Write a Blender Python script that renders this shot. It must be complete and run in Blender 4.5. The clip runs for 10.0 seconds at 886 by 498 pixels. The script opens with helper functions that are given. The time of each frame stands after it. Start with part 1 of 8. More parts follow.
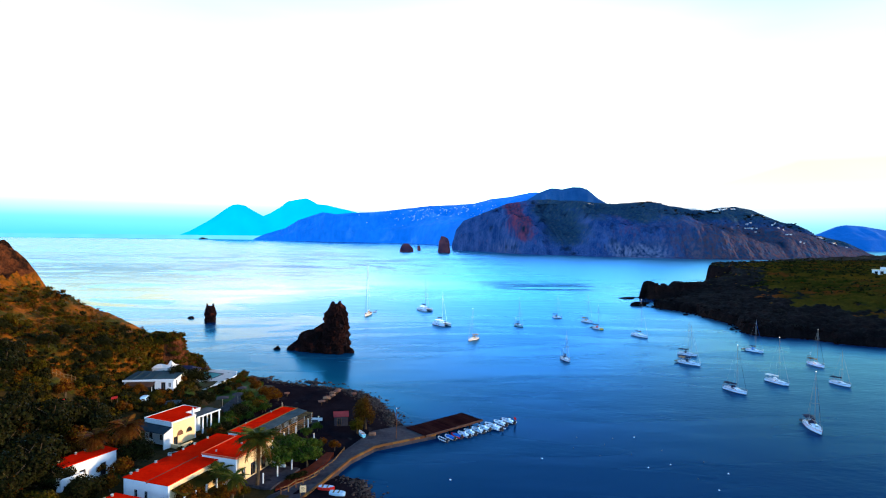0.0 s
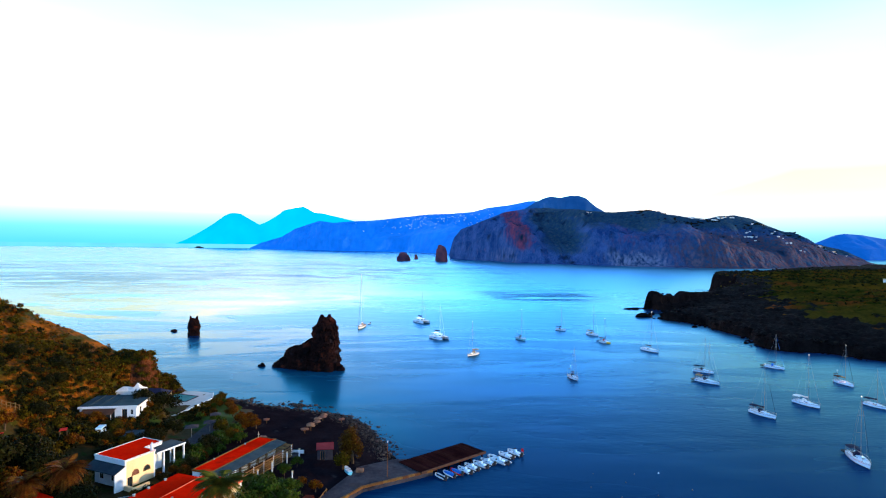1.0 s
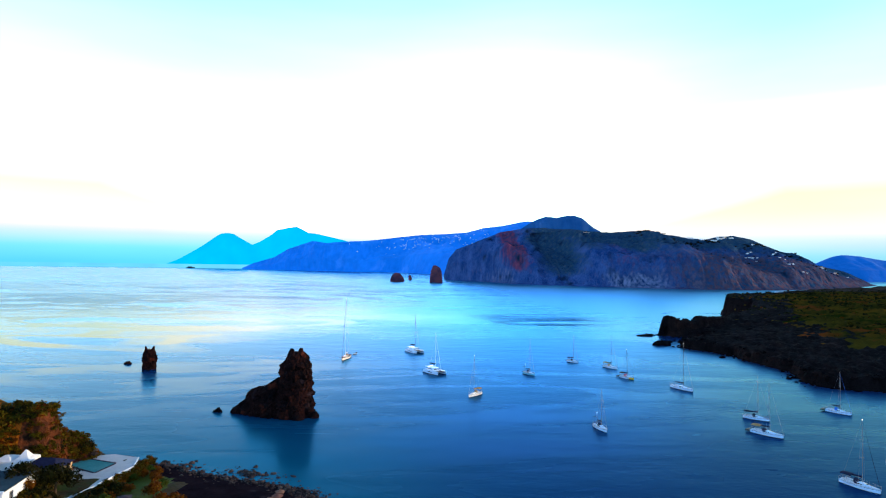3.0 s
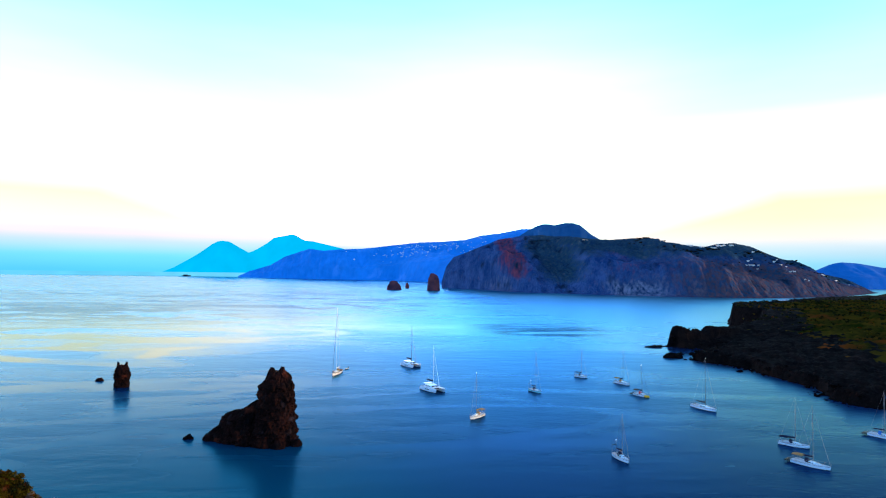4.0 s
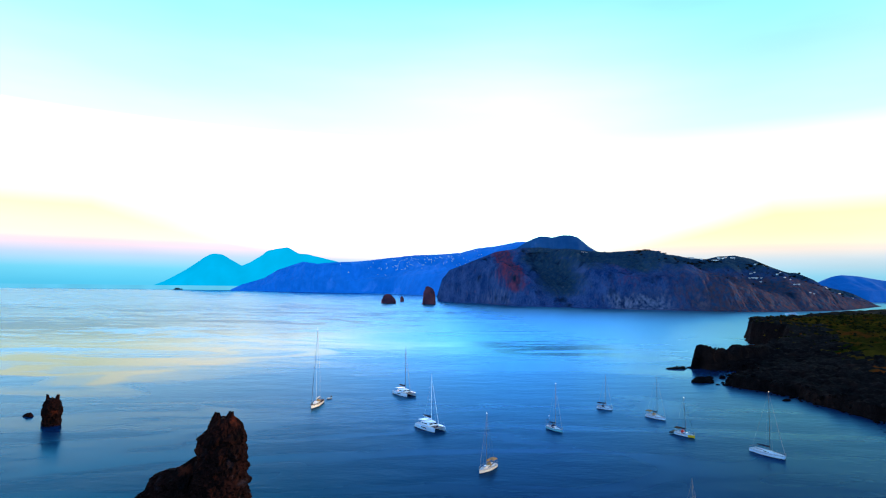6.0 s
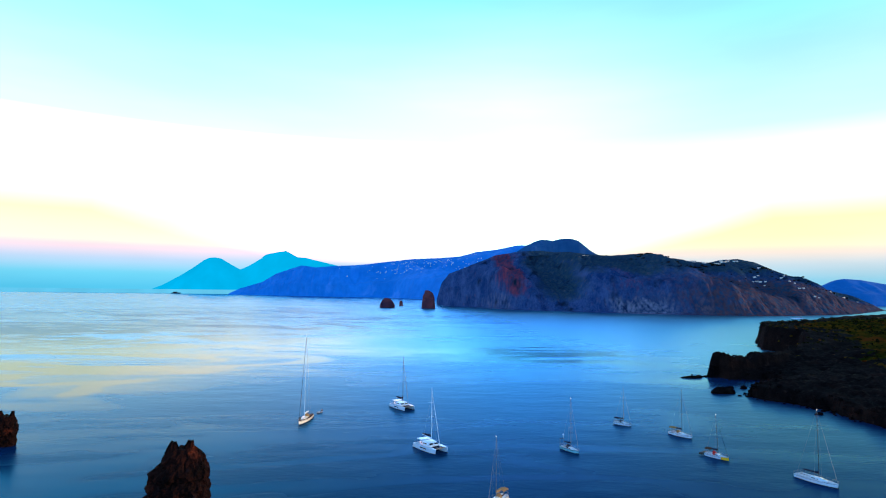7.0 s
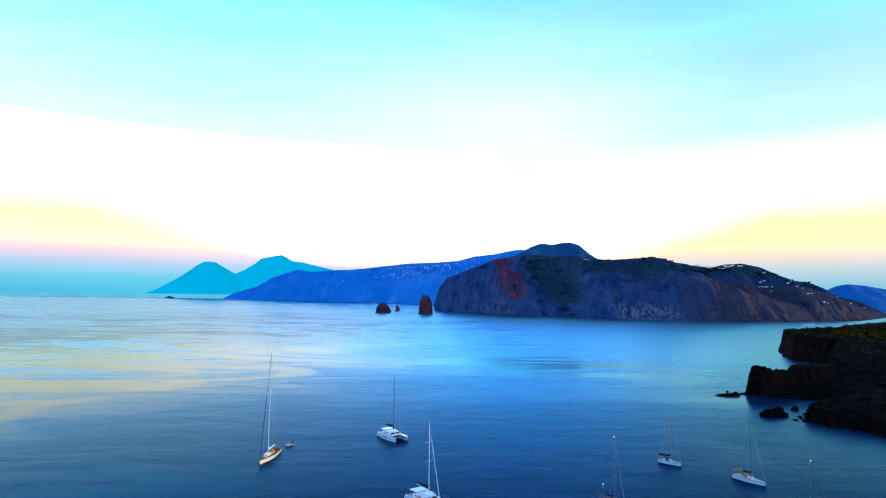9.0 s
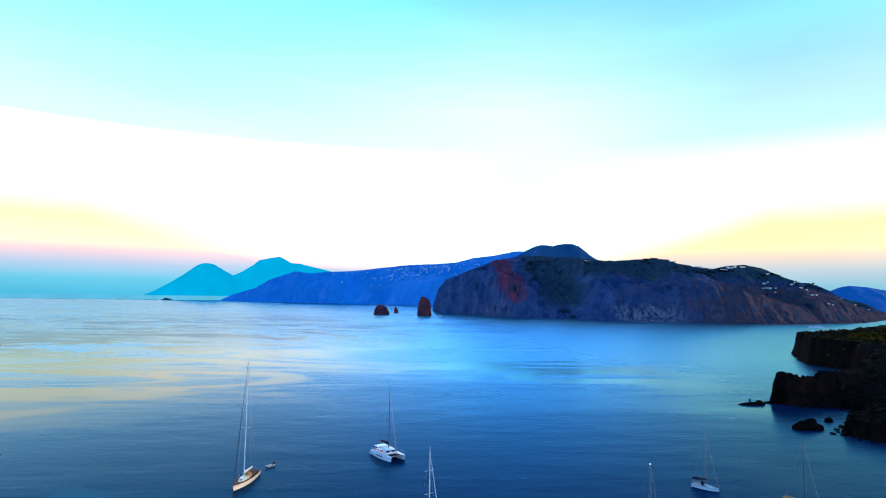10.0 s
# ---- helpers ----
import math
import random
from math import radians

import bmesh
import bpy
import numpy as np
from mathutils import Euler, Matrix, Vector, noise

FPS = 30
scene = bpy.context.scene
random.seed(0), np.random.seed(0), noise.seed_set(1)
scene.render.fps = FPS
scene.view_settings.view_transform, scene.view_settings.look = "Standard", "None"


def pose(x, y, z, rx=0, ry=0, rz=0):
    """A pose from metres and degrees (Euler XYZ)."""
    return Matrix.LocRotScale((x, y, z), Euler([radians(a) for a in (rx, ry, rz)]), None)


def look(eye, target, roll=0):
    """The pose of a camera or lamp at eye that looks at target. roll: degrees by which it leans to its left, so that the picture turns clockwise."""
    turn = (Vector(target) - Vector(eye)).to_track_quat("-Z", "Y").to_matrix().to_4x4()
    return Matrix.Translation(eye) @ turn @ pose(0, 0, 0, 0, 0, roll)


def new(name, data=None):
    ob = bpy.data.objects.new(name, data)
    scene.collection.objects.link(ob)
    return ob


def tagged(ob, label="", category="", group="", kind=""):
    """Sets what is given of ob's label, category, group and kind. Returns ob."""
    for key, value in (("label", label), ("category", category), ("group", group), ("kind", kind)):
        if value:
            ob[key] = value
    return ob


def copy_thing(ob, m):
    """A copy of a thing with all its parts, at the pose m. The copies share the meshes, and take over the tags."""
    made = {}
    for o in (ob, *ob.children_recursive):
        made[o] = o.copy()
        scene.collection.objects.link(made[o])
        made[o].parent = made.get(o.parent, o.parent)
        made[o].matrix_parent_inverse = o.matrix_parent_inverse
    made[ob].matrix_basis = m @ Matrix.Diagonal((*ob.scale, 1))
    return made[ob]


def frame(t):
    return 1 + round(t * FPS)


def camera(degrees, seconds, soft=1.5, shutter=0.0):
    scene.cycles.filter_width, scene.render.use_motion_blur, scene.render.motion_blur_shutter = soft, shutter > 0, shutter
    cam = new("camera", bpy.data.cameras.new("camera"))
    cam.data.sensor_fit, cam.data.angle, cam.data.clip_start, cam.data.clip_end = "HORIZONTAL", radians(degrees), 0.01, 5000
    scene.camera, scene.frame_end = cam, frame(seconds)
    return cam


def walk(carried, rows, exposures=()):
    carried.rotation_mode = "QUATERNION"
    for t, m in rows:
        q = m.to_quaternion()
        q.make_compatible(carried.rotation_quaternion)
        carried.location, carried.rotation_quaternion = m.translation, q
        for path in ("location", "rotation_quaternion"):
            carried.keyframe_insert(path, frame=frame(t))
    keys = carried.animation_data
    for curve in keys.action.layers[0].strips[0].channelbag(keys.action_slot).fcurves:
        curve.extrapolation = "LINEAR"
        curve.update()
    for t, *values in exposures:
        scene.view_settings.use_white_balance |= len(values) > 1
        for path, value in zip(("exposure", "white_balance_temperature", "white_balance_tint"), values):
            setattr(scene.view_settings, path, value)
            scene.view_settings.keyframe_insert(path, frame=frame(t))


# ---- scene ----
cam = camera(74.3, 10.0, soft=1.1)
PATH = [
    (0, (2.066, 4.231, 43.761), (2.041, 6.23, 43.715), 0.6),
    (0.5, (1.879, 11.426, 43.66), (1.858, 13.425, 43.628), 0.5),
    (1, (1.753, 19.412, 43.55), (1.737, 21.412, 43.534), 0.6),
    (1.5, (1.574, 27.955, 43.437), (1.562, 29.955, 43.438), 0.6),
    (2, (1.406, 36.678, 43.338), (1.398, 38.678, 43.357), 0.6),
    (2.5, (1.164, 45.814, 43.299), (1.16, 47.813, 43.331), 0.7),
    (3, (0.819, 54.753, 43.003), (0.821, 56.752, 43.058), 0.7),
    (3.2, (0.746, 58.392, 42.976), (0.751, 60.391, 43.036), 0.7),
    (4.5, (0.187, 81.565, 43.141), (0.2, 83.563, 43.237), 0.6),
    (5, (-0.139, 90.68, 43.141), (-0.122, 92.677, 43.249), 0.6),
    (5.5, (-0.473, 99.879, 43.103), (-0.45, 101.875, 43.221), 0.6),
    (7, (-1.15, 127.947, 42.797), (-1.121, 129.942, 42.937), 0.6),
    (7.5, (-1.254, 137.591, 42.742), (-1.223, 139.585, 42.887), 0.6),
    (8, (-1.393, 147.226, 42.668), (-1.358, 149.221, 42.818), 0.7),
    (8.5, (-1.327, 157.05, 42.518), (-1.29, 159.044, 42.671), 0.7),
    (9, (-1.413, 166.919, 42.314), (-1.375, 168.912, 42.471), 0.7),
    (9.5, (-1.533, 176.638, 42.097), (-1.494, 178.631, 42.257), 0.7),
    (10, (-1.743, 186.238, 41.953), (-1.701, 188.231, 42.116), 0.7),
]
walk(cam, [(t, look(eye, target, roll)) for t, eye, target, roll in PATH],
     exposures=[(0, 0.54), (3.0, 0.30), (5.0, 0.07), (7.5, -0.08), (10, -0.19)])


# ---------- light ----------
world = bpy.data.worlds.new("dawn_sky")
scene.world = world
world.use_nodes = True
wn, wl = world.node_tree.nodes, world.node_tree.links
wn.clear()


def wnode(kind, **kw):
    n = wn.new(kind)
    for k, v in kw.items():
        if k == "op":
            n.operation = v
        elif k == "blend":
            n.data_type, n.blend_type = "RGBA", v
    return n


def stops(node, rows):
    """Colour stops of a ramp: (place, (r, g, b))."""
    el = node.color_ramp.elements
    while len(el) < len(rows):
        el.new(0.5)
    for e, (p, c) in zip(el, rows):
        e.position, e.color = p, (*c, 1)


SUN_ELEV, SUN_AZ = 7.0, 92.0          # degrees; azimuth clockwise from +y
sky = wn.new("ShaderNodeTexSky")
sky.sky_type = "NISHITA"
sky.sun_disc = False
sky.sun_elevation, sky.sun_rotation = radians(SUN_ELEV), radians(SUN_AZ)
sky.dust_density, sky.ozone_density = 3.0, 2.0
tc = wn.new("ShaderNodeTexCoord")
sep = wn.new("ShaderNodeSeparateXYZ")
wl.new(tc.outputs["Generated"], sep.inputs[0])
# clear dawn air: bright veil over the horizon, blue above
cool = wn.new("ShaderNodeValToRGB")
stops(cool, [(0.0, (0.20, 0.80, 1.05)), (0.012, (0.34, 1.00, 1.20)), (0.035, (1.00, 1.90, 1.80)), (0.075, (1.40, 3.10, 2.90)),
             (0.14, (1.30, 3.30, 4.30)), (0.21, (1.20, 3.10, 7.20)), (0.31, (1.12, 2.00, 5.20)), (0.37, (0.74, 1.30, 2.00)), (0.46, (0.34, 1.04, 1.32)), (0.60, (0.03, 0.22, 0.58)), (1.0, (0.004, 0.03, 0.14))])
cool_w = wn.new("ShaderNodeValToRGB")
stops(cool_w, [(0.0, (0.20, 0.80, 1.05)), (0.012, (0.40, 0.98, 1.15)), (0.035, (3.00, 1.60, 1.45)), (0.075, (8.40, 2.70, 1.80)),
               (0.14, (11.5, 3.55, 1.70)), (0.19, (6.60, 3.30, 2.30)), (0.25, (1.02, 3.20, 4.30)), (0.31, (0.74, 2.80, 4.10)), (0.41, (0.42, 2.00, 2.80)), (0.60, (0.03, 0.22, 0.58)), (1.0, (0.004, 0.03, 0.14))])
cool_e = wn.new("ShaderNodeValToRGB")
stops(cool_e, [(0.0, (0.20, 0.80, 1.05)), (0.012, (0.34, 1.00, 1.15)), (0.035, (1.00, 1.60, 1.40)), (0.075, (1.70, 2.60, 1.55)),
               (0.14, (7.50, 4.00, 1.70)), (0.185, (1.70, 3.10, 2.50)), (0.25, (0.76, 1.35, 1.95)), (0.30, (0.62, 1.05, 1.35)), (0.40, (0.34, 1.04, 1.32)), (0.58, (0.03, 0.22, 0.58)), (1.0, (0.004, 0.03, 0.14))])
base_sky = cool.outputs[0]
north = wn.new("ShaderNodeMapRange")       # the tinted veils lie over the northern half of the sky
north.inputs["From Min"].default_value, north.inputs["From Max"].default_value = 0.0, 0.5
wl.new(sep.outputs["Y"], north.inputs["Value"])
south = wn.new("ShaderNodeValToRGB")       # plainer sky behind
stops(south, [(0.0, (0.30, 0.80, 1.05)), (0.05, (1.10, 1.70, 2.00)), (0.20, (1.15, 2.00, 3.00)), (0.42, (0.55, 1.15, 2.20)), (0.65, (0.04, 0.20, 0.55)), (1.0, (0.004, 0.03, 0.14))])
wl.new(sep.outputs["Z"], south.inputs[0])
halfsky = wnode("ShaderNodeMix", blend="MIX")
wl.new(north.outputs[0], halfsky.inputs[0])
wl.new(south.outputs[0], halfsky.inputs[6])
wl.new(cool.outputs[0], halfsky.inputs[7])
base_sky = halfsky.outputs[2]
for ramp, lo, hi in ((cool_w, 0.16, -0.42), (cool_e, 0.12, 0.52)):
    wl.new(sep.outputs["Z"], ramp.inputs[0])
    toward = wn.new("ShaderNodeMapRange")
    toward.interpolation_type = "SMOOTHSTEP"
    toward.inputs["From Min"].default_value, toward.inputs["From Max"].default_value = lo, hi
    wl.new(sep.outputs["X"], toward.inputs["Value"])
    blend_n = wnode("ShaderNodeMix", blend="MIX")
    ahead = wnode("ShaderNodeMath", op="MULTIPLY")
    wl.new(toward.outputs[0], ahead.inputs[0])
    wl.new(north.outputs[0], ahead.inputs[1])
    wl.new(ahead.outputs[0], blend_n.inputs[0])
    wl.new(base_sky, blend_n.inputs[6])
    wl.new(ramp.outputs[0], blend_n.inputs[7])
    base_sky = blend_n.outputs[2]
warm = wn.new("ShaderNodeValToRGB")
stops(warm, [(0.0, (0.10, 0.66, 1.00)), (0.022, (0.17, 0.76, 1.06)), (0.044, (0.60, 0.80, 1.10)), (0.062, (1.25, 0.92, 1.04)), (0.082, (3.20, 1.55, 0.92)),
             (0.115, (5.20, 2.05, 0.66)), (0.21, (4.00, 2.00, 0.72)), (0.30, (1.15, 1.60, 1.50)), (0.43, (0.30, 0.90, 1.25)), (1.0, (0.004, 0.03, 0.14))])
east = wn.new("ShaderNodeValToRGB")
stops(east, [(0.0, (0.13, 0.62, 0.96)), (0.020, (0.28, 0.74, 1.00)), (0.045, (0.66, 0.84, 0.98)), (0.064, (1.20, 0.98, 0.86)), (0.085, (1.50, 1.40, 0.68)),
             (0.12, (1.80, 2.00, 0.58)), (0.22, (1.60, 1.90, 0.70)), (0.30, (1.05, 1.60, 1.50)), (0.43, (0.30, 0.90, 1.25)), (1.0, (0.004, 0.03, 0.14))])
wl.new(sep.outputs["Z"], cool.inputs[0])
wl.new(sep.outputs["Z"], warm.inputs[0])
wl.new(sep.outputs["Z"], east.inputs[0])
halves = wn.new("ShaderNodeMapRange")      # 0 west, 1 east
halves.inputs["From Min"].default_value, halves.inputs["From Max"].default_value = -0.3, 0.3
wl.new(sep.outputs["X"], halves.inputs["Value"])
sides = wnode("ShaderNodeMix", blend="MIX")
wl.new(halves.outputs[0], sides.inputs[0])
wl.new(warm.outputs[0], sides.inputs[6])
wl.new(east.outputs[0], sides.inputs[7])
side = wn.new("ShaderNodeMapRange")        # 0 straight to the north, 1 well to the east and west
side.inputs["From Min"].default_value, side.inputs["From Max"].default_value = 0.998, 0.90
side.inputs["To Max"].default_value = 1.0
side.clamp = False
wl.new(sep.outputs["Y"], side.inputs["Value"])
lift = wnode("ShaderNodeMath", op="MULTIPLY_ADD")   # the warm veil thins with height
lift.inputs[1].default_value, lift.inputs[2].default_value = -18.0, 1.55
wl.new(sep.outputs["Z"], lift.inputs[0])
wedge = wnode("ShaderNodeMath", op="ADD")
wedge.use_clamp = True
broad = wnode("ShaderNodeMath", op="MINIMUM")
broad.inputs[1].default_value = 1.45
wl.new(side.outputs[0], broad.inputs[0])
wl.new(broad.outputs[0], wedge.inputs[0])
wl.new(lift.outputs[0], wedge.inputs[1])
mixw = wnode("ShaderNodeMix", blend="MIX")
wedge_n = wnode("ShaderNodeMath", op="MULTIPLY")
wl.new(wedge.outputs[0], wedge_n.inputs[0])
wl.new(north.outputs[0], wedge_n.inputs[1])
wl.new(wedge_n.outputs[0], mixw.inputs[0])
wl.new(base_sky, mixw.inputs[6])
wl.new(sides.outputs[2], mixw.inputs[7])
# faint high cloud veils
wmap = wn.new("ShaderNodeMapping")
wmap.inputs["Scale"].default_value = (1.2, 1.2, 7.0)
wl.new(tc.outputs["Generated"], wmap.inputs[0])
wnoise = wn.new("ShaderNodeTexNoise")
wnoise.inputs["Scale"].default_value, wnoise.inputs["Detail"].default_value = 2.2, 5
wl.new(wmap.outputs[0], wnoise.inputs["Vector"])
wveil = wn.new("ShaderNodeMapRange")
wveil.inputs["From Min"].default_value, wveil.inputs["From Max"].default_value = 0.35, 0.7
wveil.inputs["To Min"].default_value, wveil.inputs["To Max"].default_value = 0.94, 1.07
wl.new(wnoise.outputs[0], wveil.inputs["Value"])
veil = wnode("ShaderNodeVectorMath", op="SCALE")
wl.new(mixw.outputs[2], veil.inputs[0])
wl.new(wveil.outputs[0], veil.inputs["Scale"])
bg_a, bg_b, add = wn.new("ShaderNodeBackground"), wn.new("ShaderNodeBackground"), wn.new("ShaderNodeAddShader")
bg_a.inputs["Strength"].default_value = 0.90
bg_b.inputs["Strength"].default_value = 0.05
wl.new(veil.outputs[0], bg_a.inputs["Color"])
wl.new(sky.outputs[0], bg_b.inputs["Color"])
wl.new(bg_a.outputs[0], add.inputs[0])
wl.new(bg_b.outputs[0], add.inputs[1])
wout = wn.new("ShaderNodeOutputWorld")
wl.new(add.outputs[0], wout.inputs[0])

sun = new("sun", bpy.data.lights.new("sun", "SUN"))
sun.data.energy, sun.data.angle, sun.data.color = 4.2, radians(3.0), (1.0, 0.66, 0.33)
_az, _el = radians(SUN_AZ), radians(SUN_ELEV)
_to = Vector((math.sin(_az) * math.cos(_el), math.cos(_az) * math.cos(_el), math.sin(_el)))
sun.matrix_world = look((0, 0, 300), Vector((0, 0, 300)) - _to)


# ---------- materials ----------
def material(name, dark, light, scale=1.0, rough=0.8, metal=0.0, bump=0.0, bump_scale=6.0, detail=6, vary=0.0, spots=None, coat=0.0, coord="Object", spec=None, stretch=None, ends=(0.30, 0.70), zones=()):
    """A surface whose colour wanders between two tones at two scales, with fine relief.
    vary: how far single pieces differ; spots: (colour, scale, threshold) of patches."""
    m = bpy.data.materials.new(name)
    m.use_nodes = True
    n, l = m.node_tree.nodes, m.node_tree.links
    b = n["Principled BSDF"]
    b.inputs["Roughness"].default_value, b.inputs["Metallic"].default_value = rough, metal
    b.inputs["Coat Weight"].default_value = coat
    b.inputs["Specular IOR Level"].default_value = (0.5 if rough < 0.6 else 0.08) if spec is None else spec
    co = n.new("ShaderNodeTexCoord")
    at_ = co.outputs[coord]
    if stretch:
        smap = n.new("ShaderNodeMapping")
        smap.inputs["Scale"].default_value = stretch
        l.new(at_, smap.inputs[0])
        at_ = smap.outputs[0]
    t1, t2 = n.new("ShaderNodeTexNoise"), n.new("ShaderNodeTexNoise")
    for t, s, d in ((t1, scale, detail), (t2, scale * 7.3, 4)):
        t.inputs["Scale"].default_value, t.inputs["Detail"].default_value = s, d
        l.new(at_, t.inputs["Vector"])
    mx = n.new("ShaderNodeMath")
    mx.operation = "MULTIPLY_ADD"
    mx.inputs[1].default_value = 0.45
    l.new(t2.outputs[0], mx.inputs[0])
    half = n.new("ShaderNodeMath")
    half.operation = "MULTIPLY_ADD"
    half.inputs[1].default_value, half.inputs[2].default_value = 0.75, -0.1
    l.new(t1.outputs[0], half.inputs[0])
    l.new(half.outputs[0], mx.inputs[2])
    rp = n.new("ShaderNodeValToRGB")
    rp.color_ramp.elements[0].position, rp.color_ramp.elements[1].position = ends
    rp.color_ramp.elements[0].color, rp.color_ramp.elements[1].color = (*dark, 1), (*light, 1)
    l.new(mx.outputs[0], rp.inputs[0])
    out = rp.outputs[0]
    for key, c1, c2 in zones:          # other rock or cover where the mesh says so, with ragged edges and its own grain
        za, zn, zs, zr, zm, zc = (n.new("ShaderNode" + k) for k in ("Attribute", "TexNoise", "MapRange", "ValToRGB", "Mix", "Math"))
        za.attribute_name = key
        zn.inputs["Scale"].default_value, zn.inputs["Detail"].default_value = scale * 3.0, 9
        l.new(at_, zn.inputs["Vector"])
        zr.color_ramp.elements[0].position, zr.color_ramp.elements[1].position = 0.36, 0.62
        zr.color_ramp.elements[0].color, zr.color_ramp.elements[1].color = (*c2, 1), (*c1, 1)
        l.new(zn.outputs[0], zr.inputs[0])
        zc.operation = "MULTIPLY_ADD"
        zc.inputs[1].default_value = 1.5
        l.new(za.outputs["Fac"], zc.inputs[0])
        l.new(zn.outputs[0], zc.inputs[2])
        zs.inputs["From Min"].default_value, zs.inputs["From Max"].default_value = 0.60, 1.90
        zs.inputs["To Max"].default_value = 0.9
        l.new(zc.outputs[0], zs.inputs["Value"])
        zm.data_type = "RGBA"
        l.new(zs.outputs[0], zm.inputs[0])
        l.new(out, zm.inputs[6])
        l.new(zr.outputs[0], zm.inputs[7])
        out = zm.outputs[2]
    if spots:
        for col, sc, th in spots:
            t3 = n.new("ShaderNodeTexNoise")
            t3.inputs["Scale"].default_value, t3.inputs["Detail"].default_value = sc, 7
            l.new(at_, t3.inputs["Vector"])
            mr = n.new("ShaderNodeMapRange")
            mr.inputs["From Min"].default_value, mr.inputs["From Max"].default_value = th, th + 0.1
            l.new(t3.outputs[0], mr.inputs["Value"])
            mm = n.new("ShaderNodeMix")
            mm.data_type = "RGBA"
            mm.inputs[7].default_value = (*col, 1)
            l.new(mr.outputs[0], mm.inputs[0])
            l.new(out, mm.inputs[6])
            out = mm.outputs[2]
    if vary:
        geo, hsv = n.new("ShaderNodeNewGeometry"), n.new("ShaderNodeHueSaturation")
        oi = n.new("ShaderNodeObjectInfo")
        ad = n.new("ShaderNodeMath")
        ad.operation = "ADD"
        l.new(geo.outputs["Random Per Island"], ad.inputs[0])
        l.new(oi.outputs["Random"], ad.inputs[1])
        fr = n.new("ShaderNodeMath")
        fr.operation = "FRACT"
        l.new(ad.outputs[0], fr.inputs[0])
        mr = n.new("ShaderNodeMapRange")
        mr.inputs["To Min"].default_value, mr.inputs["To Max"].default_value = 1 - vary, 1 + vary
        l.new(fr.outputs[0], mr.inputs["Value"])
        l.new(mr.outputs[0], hsv.inputs["Value"])
        hu = n.new("ShaderNodeMapRange")
        hu.inputs["To Min"].default_value, hu.inputs["To Max"].default_value = 0.5 - vary * 0.06, 0.5 + vary * 0.06
        l.new(fr.outputs[0], hu.inputs["Value"])
        l.new(hu.outputs[0], hsv.inputs["Hue"])
        l.new(out, hsv.inputs["Color"])
        out = hsv.outputs[0]
    l.new(out, b.inputs["Base Color"])
    if bump:
        bp, t4 = n.new("ShaderNodeBump"), n.new("ShaderNodeTexNoise")
        t4.inputs["Scale"].default_value, t4.inputs["Detail"].default_value = bump_scale, 8
        l.new(at_, t4.inputs["Vector"])
        l.new(t4.outputs[0], bp.inputs["Height"])
        bp.inputs["Strength"].default_value, bp.inputs["Distance"].default_value = 1.0, bump
        l.new(bp.outputs[0], b.inputs["Normal"])
    return m


M = {}
M["scrub"] = material("dry_scrub_soil", (0.060, 0.022, 0.002), (0.24, 0.066, 0.003), 0.25, 0.95, bump=1.0, bump_scale=0.9, ends=(0.36, 0.62), spots=[((0.040, 0.028, 0.002), 0.55, 0.53), ((0.036, 0.034, 0.003), 0.13, 0.50), ((0.26, 0.075, 0.004), 0.06, 0.60)])
M["garden"] = material("garden_soil", (0.014, 0.014, 0.004), (0.050, 0.028, 0.007), 0.15, 0.95, bump=0.2, bump_scale=1.5, spots=[((0.018, 0.034, 0.004), 0.22, 0.52)])
M["sand"] = material("black_volcanic_sand", (0.006, 0.004, 0.006), (0.014, 0.010, 0.013), 0.25, 0.95, bump=0.08, bump_scale=3.0, spots=[((0.026, 0.020, 0.021), 0.35, 0.64)], spec=0.0)
M["lawn"] = material("lawn", (0.014, 0.034, 0.003), (0.040, 0.072, 0.008), 0.4, 0.95, bump=0.06, bump_scale=8)
M["rock"] = material("dark_lava_rock", (0.003, 0.0025, 0.003), (0.020, 0.007, 0.006), 0.28, 0.9, ends=(0.36, 0.64), bump=1.3, bump_scale=1.1, spots=[((0.085, 0.020, 0.011), 0.22, 0.60), ((0.030, 0.020, 0.024), 0.35, 0.62), ((0.004, 0.004, 0.005), 0.5, 0.58)], spec=0.03)
M["lava"] = material("black_lava_shore", (0.0018, 0.0017, 0.0023), (0.0095, 0.0068, 0.0070), 0.12, 0.95, bump=0.9, bump_scale=0.7, spots=[((0.014, 0.008, 0.007), 0.05, 0.58), ((0.020, 0.013, 0.012), 0.3, 0.64), ((0.002, 0.002, 0.003), 0.16, 0.60)], spec=0.02)
M["crag"] = material("bare_reddish_crag", (0.032, 0.013, 0.007), (0.15, 0.045, 0.017), 0.20, 0.95, bump=3.0, bump_scale=0.5, spots=[((0.020, 0.010, 0.006), 0.30, 0.54), ((0.030, 0.026, 0.005), 0.12, 0.60)], spec=0.0)
M["stone"] = material("beach_stone", (0.008, 0.007, 0.008), (0.060, 0.044, 0.040), 0.9, 0.85, vary=0.5, bump=0.05)
M["red_roof"] = material("red_painted_roof", (0.62, 0.006, 0.001), (0.85, 0.014, 0.002), 0.25, 1.0, bump=0.01, bump_scale=12, spots=[((0.42, 0.008, 0.003), 0.18, 0.63)], spec=0.0)
M["red_edge"] = material("pale_red_mortar_ridge", (0.75, 0.10, 0.05), (0.85, 0.2, 0.10), 1.0, 0.8)
